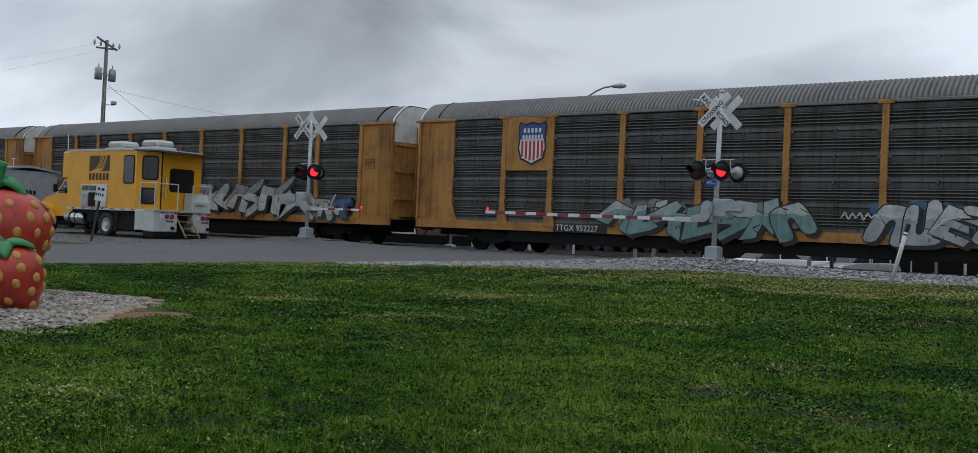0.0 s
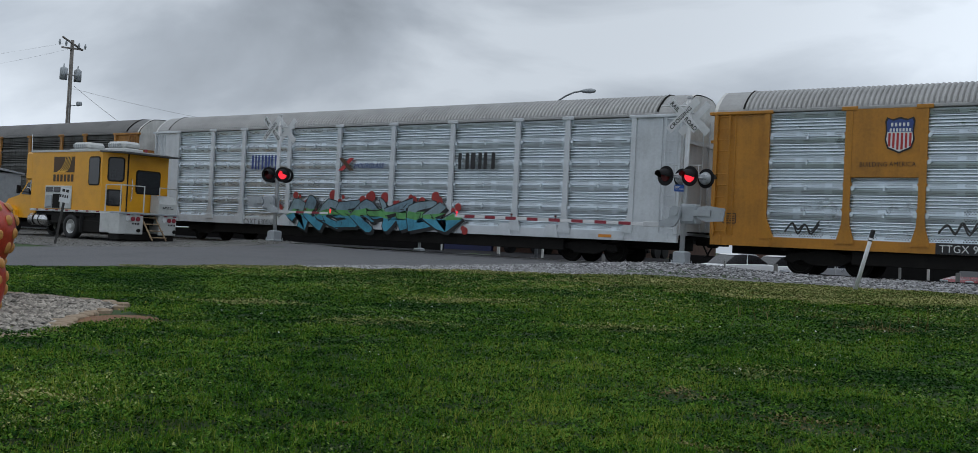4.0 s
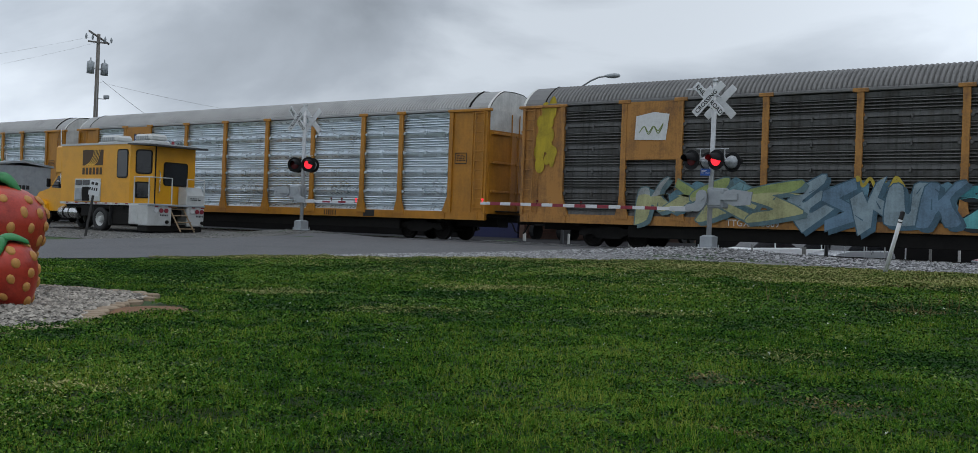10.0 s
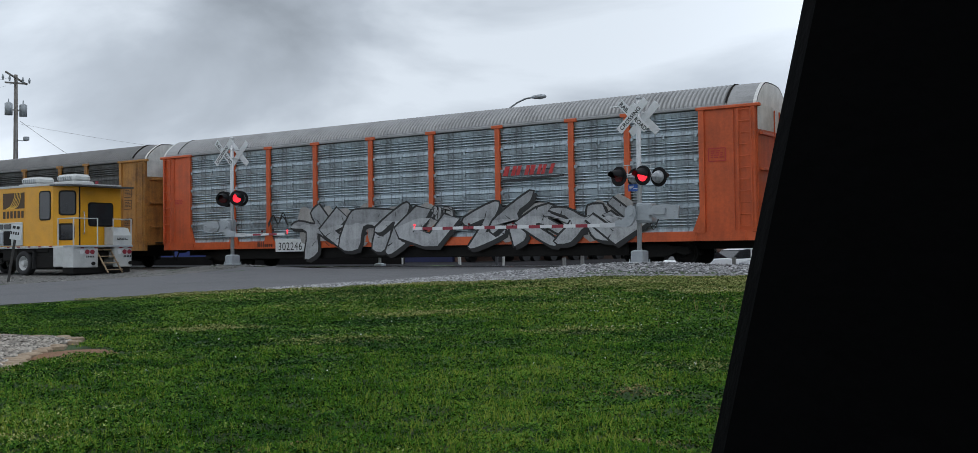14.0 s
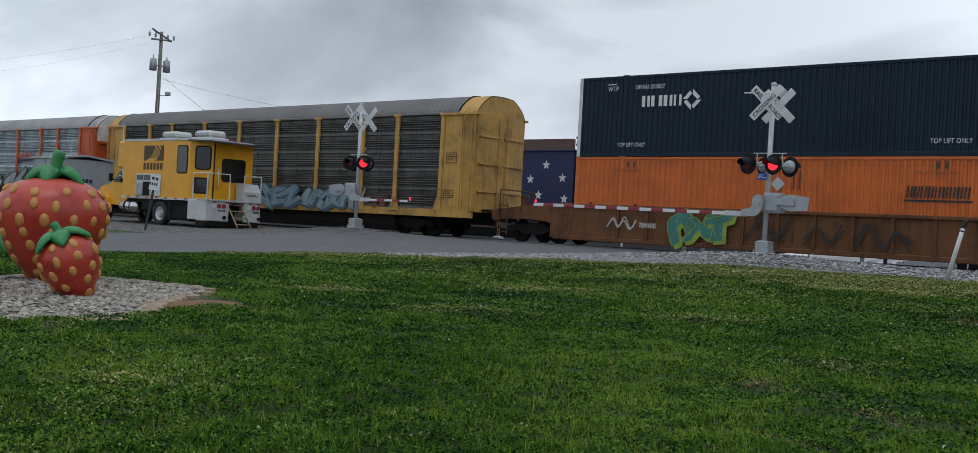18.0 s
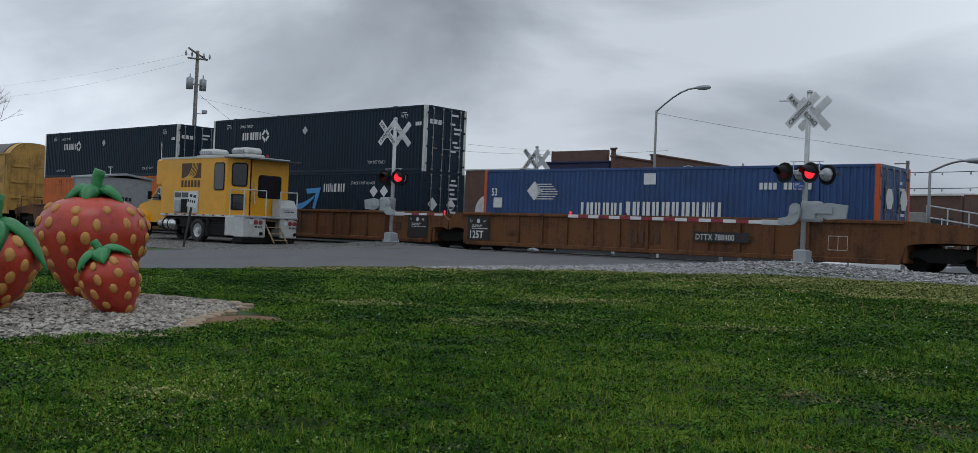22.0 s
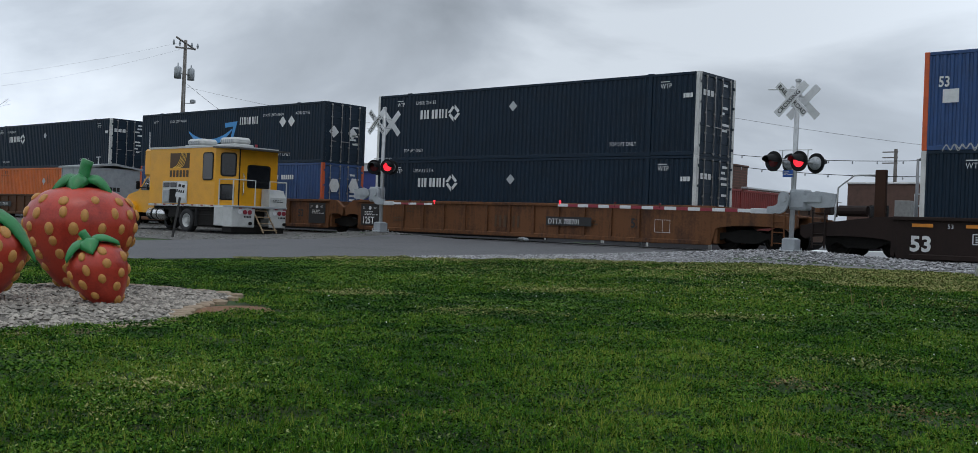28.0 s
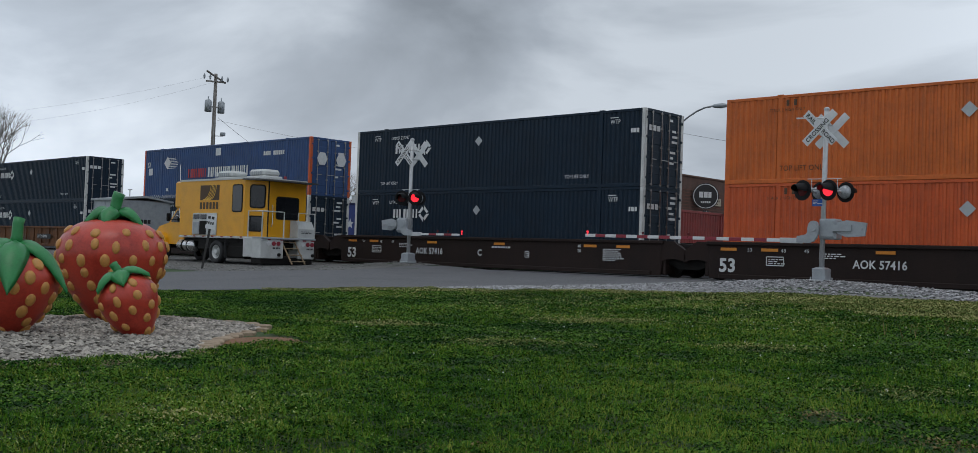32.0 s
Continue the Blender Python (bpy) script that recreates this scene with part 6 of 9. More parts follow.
# ---- well cars ----
def well_car(offset, paint_, first, last, number, tall, label, dark=False):
    """One unit of an articulated well car; its origin is the left end of the container that it carries."""
    car = thing("well_car", pose(offset, TRACK_Y, 0), label, "railcar", "cars of the train")
    MOVERS.append((car, offset, 0.0))
    zb, zt = (0.06, 1.28) if dark else (0.20, 1.50)
    x0, x1 = -0.75, CL + 0.75
    for s in (-1, 1):
        w = Mesh()
        y = s * 1.46
        w.box(((x0 + x1) / 2, y, (zb + zt) / 2), (x1 - x0, 0.05, zt - zb), 0.01)
        part("well_side", w, paint_, car)
        ch = Mesh()
        ch.box(((x0 + x1) / 2, s * 1.47, zt - 0.04), (x1 - x0 + 0.2, 0.18, 0.12), 0.02)
        part("top_chord", ch, paint_, car)
        ch = Mesh()
        ch.box(((x0 + x1) / 2, s * 1.47, zb + 0.07), (x1 - x0 - 0.8, 0.16, 0.16), 0.02)
        part("bottom_chord", ch, paint_, car)
        if not dark:
            rib = Mesh().prism([(-0.06, zb + 0.1), (0.06, zb + 0.1), (0.045, zt - 0.08), (-0.045, zt - 0.08)], 0, 0.075)
            rd = SHARED.setdefault(("rib", paint_.name), None) or fix_normals(rib.data("stiffener", [paint_]))
            SHARED["rib", paint_.name] = rd
            for k in range(13):
                if k in (0, 12):
                    continue
                part("stiffener", rd, paint_, car, m=pose(0.9 + k * 1.195, s * 1.48 + (-0.075 if s < 0 else 0), 0))
        # sloping end walls down to the connecting trucks
        for e, xe, out in ((-1, x0, first), (1, x1, last)):
            g = Mesh()
            reach = 3.0 if out else 1.0
            o = [(xe, zb + 0.05), (xe, zt), (xe + e * 0.5, zt), (xe + e * reach, zt - 0.32), (xe + e * reach, zt - 0.62)]
            for k in range(7):
                a = math.pi * k / 6
                o.append((xe + e * (reach * 0.5 + 0.45 * reach * math.cos(a) ), zt - 0.62 - 0.12 * (1 - math.sin(a))))
            g.prism(o, s * 1.30, s * 1.47)
            part("end_bracket", g, paint_, car)
    fl = Mesh()
    for k in range(8):
        fl.box((0.6 + k * 2.13, 0, zb + 0.06), (0.35, 2.8, 0.1), 0.02)
    fl.box((0.15, 0, zb + 0.12), (1.3, 2.86, 0.14), 0.02)
    fl.box((CL - 0.15, 0, zb + 0.12), (1.3, 2.86, 0.14), 0.02)
    part("well_floor", fl, paint_, car)
    for e, xe, out in ((-1, x0, first), (1, x1, last)):
        d = Mesh()
        reach = 3.05 if out else 1.0
        d.box((xe + e * reach / 2, 0, zt - 0.45), (reach, 0.7, 0.4), 0.04)
        d.box((xe + e * 0.12, 0, (zb + zt) / 2), (0.14, 2.86, zt - zb - 0.1), 0.02)
        d.box((xe + e * (reach * 0.5), 0, zt - 0.28), (reach * 0.9, 2.3, 0.08), 0.02)
        part("end_platform", d, paint_, car)
        if out:
            c = Mesh().box((xe + e * 3.3, 0, 0.86), (0.7, 0.22, 0.22), 0.03)
            c.box((xe + e * 3.6, 0.03, 0.86), (0.28, 0.36, 0.34), 0.06)
            part("coupler", c, BLACKIRON, car)
            bogie(car, xe + e * 1.15)
            gr = Mesh()
            for q in (0.35, 0.7, 1.05, 1.35):
                gr.tube([(xe + e * 2.6, -1.5, q), (xe + e * 2.2, -1.5, q)], 0.018, 6)
            for q in (2.6, 2.2):
                gr.box((xe + e * q, -1.5, 0.85), (0.05, 0.04, 1.2), 0.006)
            part("grab_ladder", gr, paint_, car)
            if dark:
                part("hose_stand", Mesh().box((xe + e * 0.85, -0.55, 1.95), (0.34, 0.16, 1.6), 0.02), mat("dark_rust_stand", (0.045, 0.022, 0.014), 0.8, spec=0.2), car)
                part("hand_rail", Mesh().tube([(xe + e * 0.85, -0.55, 2.6), (xe + e * 1.7, -0.55, 2.58), (xe + e * 2.2, -0.55, 2.2), (xe + e * 2.3, -0.55, 1.0)], 0.03, 8), ALU, car)
                part("reservoir", Mesh().tube([(xe + e * 1.1, -0.9, 1.45), (xe + e * 2.0, -0.9, 1.45)], 0.17, 12), paint_, car)
            br = Mesh().tube([(xe + e * 2.9, -1.1, 1.3), (xe + e * 2.9, -1.1, 2.0), (xe + e * 2.9, 1.1, 2.0), (xe + e * 2.9, 1.1, 1.3)], 0.03, 6)
            part("brake_stand", br.box((xe + e * 2.9, 0.5, 1.6), (0.2, 0.4, 0.5), 0.04), paint_, car)
        elif e > 0:
            bogie(car, xe + 1.01)
    # markings
    fy = -1.51
    if not dark:
        ex = CL - 2.45 if last else CL - 1.42
        write("53", 0.46, BLACKMARK, car, ex, fy - 0.012, zb + 0.5, bold=0.012, squash=0.9)
        if last:
            for p, q, a_, b_ in ((0, 0, 0.62, 0.014), (0, 0.43, 0.62, 0.014), (0, 0, 0.014, 0.444), (0.31, 0, 0.014, 0.444), (0.606, 0, 0.014, 0.444)):
                flat(car, WHITEMARK, ex + 1.0 + p, fy - 0.012, zb + 0.36 + q, [(0, 0), (a_, 0), (a_, b_), (0, b_)], "stencil_line")
        for x, flip in ((-0.62, 0), (CL - 0.62, 1)):
            if (last and flip) or (first and not flip):
                continue
            flat(car, BLACKMARK, x, fy - 0.012, zb + 0.2, [(0, 0), (1.2, 0), (1.2, 0.95), (0, 0.95)], "notice_plate")
            if not flip:
                write("125T", 0.42, WHITEMARK, car, x + 0.1, fy - 0.016, zb + 0.28, bold=0.01, squash=0.85)
            write("53", 0.15, WHITEMARK, car, x + 0.12, fy - 0.016, zb + 0.92)
            write("48", 0.15, WHITEMARK, car, x + 0.85, fy - 0.016, zb + 0.92)
            flat(car, WHITEMARK, x + 0.6, fy - 0.016, zb + 0.97, ring(10, 0.09, 0.09), "round_mark")
            small_print(car, WHITEMARK, x + 0.25, zb + 0.78, 0.8, 3, fy - 0.016, 3)
        small_print(car, BROWNMARK, 11.7, 0.85, 0.6, 2, fy - 0.008, 5, 0.06)
        small_print(car, BROWNMARK, 2.3, 1.15, 0.5, 2, fy - 0.008, 6, 0.06)
        small_print(car, BROWNMARK, 1.5, 0.75, 0.7, 2, fy - 0.008, 7, 0.06)
        bars(car, BROWNMARK, 7.3, fy - 0.006, 0.55, [0.35, 0.35, 0.35], 0.45, gap=0.25, notch=1, name="owner_mark")
        if number:
            flat(car, BLACKMARK, 9.95, fy - 0.085, 0.68, [(0, 0), (2.1, 0), (2.1, 0.33), (0, 0.33)], "number_patch")
            write(number, 0.28, WHITEMARK, car, 10.05, fy - 0.09, 0.74, squash=0.85)
    else:
        write("53", 0.62, WHITEMARK, car, -0.35, fy - 0.012, 0.30, bold=0.02)
        write(number, 0.36, WHITEMARK, car, 4.3, fy - 0.012, 0.55, bold=0.008, squash=0.9)
        write(tall, 0.36, WHITEMARK, car, 8.0, fy - 0.012, 0.55, bold=0.008)
        for x in (-0.3, 1.2, 5.0, 8.9, 13.5, 15.0):
            flat(car, ORANGEMARK, x, fy - 0.012, 1.0, [(0, 0), (0.6, 0), (0.6, 0.1), (0, 0.1)], "reflector")
        for x, q in ((0.7, "53"), (1.9, "48"), (2.7, "45"), (13.2, "40"), (13.2, "20")):
            write(q, 0.17, WHITEMARK, car, x, fy - 0.012, 0.98 if q != "20" else 0.80)
        small_print(car, WHITEMARK, 14.4, 0.92, 0.9, 7, fy - 0.012, 9)
        small_print(car, WHITEMARK, 3.2, 0.95, 0.9, 3, fy - 0.012, 10)
        small_print(car, WHITEMARK, 8.8, 0.88, 1.2, 1, fy - 0.012, 11, 0.07)
        framed_notice(car, 1.4, 0.55, 0.6, 0.28, fy - 0.012, WHITEMARK)
        framed_notice(car, 10.6, 0.55, 0.2, 0.22, fy - 0.012, WHITEMARK)
        write("XXXX 4 IN WESTERN CLEARANCE"[4:], 0.09, WHITEMARK, car, -0.2, fy - 0.012, 1.2)
    return car


BW = "rust-brown three-unit well car with ribbed sides"
k1 = well_car(178.14, BROWNWELL, True, False, "", "", BW + " and graffiti")
write("789400", 0.26, WHITEMARK, k1, 3.0, -1.60, 0.75, squash=0.85)
graffiti(k1, 4.3, 0.42, 2.1, 0.85, 3, [(0.05, 0.24, 0.20), (0.06, 0.26, 0.30)], (0.28, 0.40, 0.05), 91, y=-1.60)
for gx, gw, gs in ((7.0, 1.5, 92), (9.0, 1.2, 96), (10.6, 1.6, 97)):
    tag(k1, gx, 0.42, gw, 0.8, (0.03, 0.022, 0.018), gs, -1.60, 0.07)
tag(k1, 1.7, 0.7, 1.2, 0.4, (0.5, 0.5, 0.45), 93, -1.60)
navy_box(178.14, 1, "UMXU 255827")
orange_box(178.14, 0)
well_car(197.82, BROWNWELL, False, False, "", "", BW)
navy_box(197.82, 1, "UMXU 237729")
arrow_box(197.82, 0)
well_car(217.52, BROWNWELL, False, True, "DTTX 788400", "", BW)
blue_box(217.52, 0)
k4 = well_car(241.28, BROWNWELL2, True, False, "", "", BW)
flat(k4, BLACKMARK, 1.84, -1.562, 0.68, [(0, 0), (2.05, 0), (2.05, 0.34), (0, 0.34)], "number_plate")
write("DTTX 788701", 0.28, WHITEMARK, k4, 1.92, -1.566, 0.74, squash=0.85)
navy_box(241.28, 1, "UMXU 236674")
orange_box(241.28, 0)
write("DTTX 788701", 0.28, WHITEMARK, well_car(260.99, BROWNWELL, False, False, "", "", BW), 2.6, -1.60, 0.74, squash=0.85)
arrow_box(260.99, 1)
blue_box(260.99, 0)
well_car(280.82, BROWNWELL, False, True, "DTTX 788701", "", BW)
navy_box(280.82, 1, "UMXU 216182")
navy_box(280.82, 0, "UMXU 211216")
DW = "dark brown three-unit well car with smooth sides and white stencils"
well_car(304.61, DARKWELL, True, False, "AOK 57416", "B", DW, True)
q2 = blue_box(304.42, 1, True)
tag(q2, 0.6, -0.02, 12.6, 0.22, (0.5, 0.52, 0.53), 94, CF - 0.004, 0.03)
navy_box(304.42, 0, "UMXU 266516")
well_car(324.34, DARKWELL, False, False, "AOK 57416", "C", DW, True)
navy_box(324.14, 1, "UMXU 237787")
navy_box(324.14, 0, "UMXU 634963")
well_car(343.95, DARKWELL, False, True, "AOK 57416", "A", DW, True)
orange_box(343.60, 1)
orange_box(343.60, 0, ORANGEC2)


# ---- crossing signals ----
ARM_Z = 1.13


def tilt_to(n):
    return Vector((0, 0, 1)).rotation_difference(Vector(n)).to_matrix().to_4x4()


def disc_mesh(r, y0, y1, n=24):
    me = Mesh()
    me.grid([[(q * math.cos(2 * math.pi * k / n), y, q * math.sin(2 * math.pi * k / n)) for k in range(n)] for q, y in ((0.001, y0), (r, y0), (r, y1), (0.001, y1))], close=True)
    return me


def signal_light(parent, x, z, side, lit, turn=0.0, off=0.0):
    """A round black background with hood, lens and back case. side -1 faces the lawn."""
    s = side
    light = part("flashing_light", disc_mesh(0.29, s * 0.23, s * 0.252), LIGHTBLACK, parent, m=pose(x, side * off, z, 0, 0, turn))
    hood = Mesh()
    n = 14
    for grow in (0.0, 0.012):
        hood.grid([[((r + grow) * math.cos(math.pi * (k / (n - 1) * 1.1 - 0.05)), s * y, (r + grow) * math.sin(math.pi * (k / (n - 1) * 1.1 - 0.05)) - drop) for k in range(n)] for y, r, drop in ((0.25, 0.20, 0.0), (0.36, 0.185, 0.0), (0.50, 0.13, -0.02), (0.60, 0.10, -0.03))])
    part("hood", hood, LIGHTBLACK, light)
    lens = Mesh()
    n = 20
    lens.grid([[(q * math.cos(2 * math.pi * k / n), s * y, q * math.sin(2 * math.pi * k / n)) for k in range(n)] for q, y in ((0.17, 0.252), (0.16, 0.285), (0.10, 0.31), (0.001, 0.315))], close=True)
    part("lens", lens, REDLIT if lit else REDLENS, light, smooth=True)
    case = Mesh()
    case.grid([[(q * math.cos(2 * math.pi * k / n), s * y, q * math.sin(2 * math.pi * k / n)) for k in range(n)] for q, y in ((0.19, 0.23), (0.19, 0.19), (0.165, 0.15), (0.15, 0.10), (0.10, 0.07), (0.001, 0.06))], close=True)
    part("lamp_case", case, LENSGREY, light, smooth=True)


def crossbuck(parent, y, z, written):
    """Two crossed white blades; the lettered face looks to -y."""
    for k, a in enumerate((45, -45)):
        b = Mesh().box((0, 0, 0), (1.22, 0.012, 0.23), 0.004)
        turn = pose(0, y - 0.014 * k, z, 0, a, 0)
        blade = part("crossbuck_blade", b, REFWHITE, parent, m=turn)
        if written:
            words = (("CROSSING", -0.53),) if k == 1 else (("RAIL", -0.55), ("ROAD", 0.10))
            for w, x0 in words:
                write(w, 0.175, BLACKMARK, blade, x0, -0.011, -0.062, bold=0.004, squash=0.98)
        else:
            rim = Mesh()
            for q in (-0.09, 0.09):
                rim.box((0, 0.009, q), (1.1, 0.006, 0.02))
            part("stiffener", rim, ALU, blade)


def crossing_signal(x, y, z, label, lit, arm, twin=True, arm_side=-1, turn=-14.0, off=0.0, bar=0.10):
    """Mast with crossed blades, flashing lights and a gate mechanism with its lowered arm."""
    s = thing("crossing_signal", pose(x, y, z), label, "crossing signal", "crossing signals")
    base = Mesh()
    rows = []
    for q, h in ((0.24, 0.0), (0.24, 0.04), (0.19, 0.06), (0.19, 0.36), (0.12, 0.40), (0.001, 0.41)):
        rows.append([(q * c, q * d, h) for c, d in ((-1, -1), (1, -1), (1, 1), (-1, 1))])
    base.grid(rows, close=True)
    for c in (-1, 1):
        for d in (-1, 1):
            base.tube([(0.215 * c, 0.215 * d, 0.03), (0.215 * c, 0.215 * d, 0.13)], 0.02, 6)
    part("mast_base", base, BOXGREY, s)
    part("mast", Mesh().tube([(0, 0, 0.36), (0, 0, 2.5), (0, 0, 4.85)], 0.072, 14), ALU, s, smooth=True)
    part("mast_cap", Mesh().tube([(0, 0, 4.85), (0, 0, 4.9), (0, 0, 4.93)], [0.085, 0.085, 0.03], 14), ALU, s)
    crossbuck(s, -0.40, 4.30, True)
    if twin:
        crossbuck(s, 0.40, 4.30, False)
    br = Mesh()
    for zz in (4.1, 4.45):
        br.tube([(0, -0.40, zz), (0, 0.40 if twin else 0, zz)], 0.02, 6)
        br.tube([(-0.09, 0, zz), (0.09, 0, zz)], 0.05, 8)
    part("blade_bracket", br, ALU, s)
    ab = Mesh().tube([(-0.42, 0, 2.62), (0.42, 0, 2.62)], 0.03, 8)
    ab.tube([(-0.5, 0, 2.90), (0.5, 0, 2.90)], 0.012, 6)
    for q in (-0.38, 0.38):
        ab.tube([(q, -0.2 - off, 2.55), (q, 0.2 + off, 2.55)], 0.03, 8)
        ab.tube([(q, 0, 2.55), (q, 0, 2.9)], 0.015, 6)
    ab.tube([(0, 0, 2.5), (0, 0, 2.72)], 0.1, 10)
    part("light_crossarm", ab, ALU, s)
    for q in (-0.38, 0.38):
        signal_light(s, q, 2.55, -1, lit and q > 0, turn, off)
        if twin:
            signal_light(s, q, 2.55, 1, False, turn, off)
    if not arm:
        return s
    # gate mechanism and counterweight
    k = arm_side
    g = Mesh().box((0.235 * -k, -0.02, 1.48), (0.50, 0.44, 0.58), 0.04)
    g.box((0.235 * -k, -0.25, 1.48), (0.42, 0.04, 0.46), 0.02)
    for q in (0.05, 0.42):
        for zz in (1.28, 1.68):
            g.tube([(-k * q, -0.29, zz), (-k * q, -0.26, zz)], 0.018, 6)
    part("gate_mechanism", g, BOXGREY, s)
    elbow = ((0.01, 1.66), (-0.09, 1.70), (-0.17, 1.68), (-0.24, 1.61), (-0.26, 1.50), (-0.26, 1.38), (-0.30, 1.32), (-0.38, 1.29), (-0.57, 1.26), (-0.58, 1.09), (-0.20, 1.07), (-0.08, 1.12), (0.0, 1.22), (0.05, 1.36), (0.05, 1.52))
    hub = Mesh().prism([(-k * p, q) for p, q in elbow], -0.43, -0.33)
    hub.tube([(k * 0.09, -0.46, 1.5), (k * 0.09, -0.24, 1.5)], 0.10, 14)
    part("arm_hub", hub, BOXGREY, s)
    cw = Mesh().prism([(-0.40 * k, 1.60), (-0.95 * k, 1.60), (-0.95 * k, 1.42), (-0.40 * k, 1.42)], -0.32, -0.27)
    cw.prism([(-0.52 * k, 1.66), (-0.80 * k, 1.73), (-1.36 * k, 1.66), (-1.31 * k, 1.30), (-0.80 * k, 1.26), (-0.52 * k, 1.36)], -0.26, -0.20)
    for q in (0.62, 1.22):
        cw.tube([(-k * q, -0.28, 1.5), (-k * q, -0.25, 1.5)], 0.03, 8)
    part("counterweight", cw, BOXGREY, s)
    n = int(arm / 0.41)
    stripe = fix_normals(Mesh().box((0, 0, 0), (0.405, 0.03, bar), 0.006).data("arm_stripe", [REFRED]))
    white = fix_normals(Mesh().box((0, 0, 0), (0.405, 0.03, bar), 0.006).data("arm_stripe", [REFWHITE]))
    part("arm_sleeve", Mesh().box((0.75 * k, -0.37, ARM_Z), (0.7, 0.05, 0.15), 0.012), ALU, s)
    holder = part("gate_arm", Mesh().box((k * (0.6 + arm / 2), -0.37, ARM_Z), (arm, 0.02, 0.07), 0.005), ALU, s)
    for i in range(n):
        part("arm_stripe", stripe if i % 2 else white, REFRED, holder, m=pose(k * (1.1 + (i + 0.5) * 0.41), -0.37, ARM_Z))
    for q in (0.45, 0.68, 0.985):
        lamp = Mesh().tube([(0, -0.02, 0), (0, 0.02, 0)], 0.036, 12)
        lamp.tube([(0, 0, -0.12), (0, 0, -0.05)], 0.02, 6)
        part("arm_light", lamp, REDLIT if q > 0.9 else REDLENS, holder, m=pose(k * (0.9 + arm * q), -0.37, 0.12 + ARM_Z))
    return s


SIG = "railroad crossing signal with crossed white blades"
s1 = crossing_signal(-12.70, 27.58, 0.14, SIG + ", gate lowered", True, 7.2, off=0.2)
s1.matrix_basis = s1.matrix_basis @ pose(0, 0, 0, 0, 0.5, 0)
plate = part("blue_plate", Mesh().box((-0.14, -0.12, 2.22), (0.30, 0.012, 0.20), 0.004), mat("blue_enamel", (0.02, 0.10, 0.42), 0.4, 0, 0.1, 6.0), s1)
small_print(plate, WHITEMARK, -0.26, 2.26, 0.22, 3, -0.130, 8, 0.02)
rod = part("aerial_rod", Mesh().tube([(0, 0, 4.62), (-0.9, 0, 4.66)], 0.022, 6), REFWHITE, s1)
s2 = crossing_signal(-29.78, 27.60, 0.16, SIG + ", short gate arm lowered", True, 2.4, arm_side=1, turn=30.0, bar=0.075)
s3 = crossing_signal(-30.62, 37.5, -0.35, SIG + " across the tracks", False, 0, turn=30.0)
s3.scale = (1.0, 1.0, 1.07)


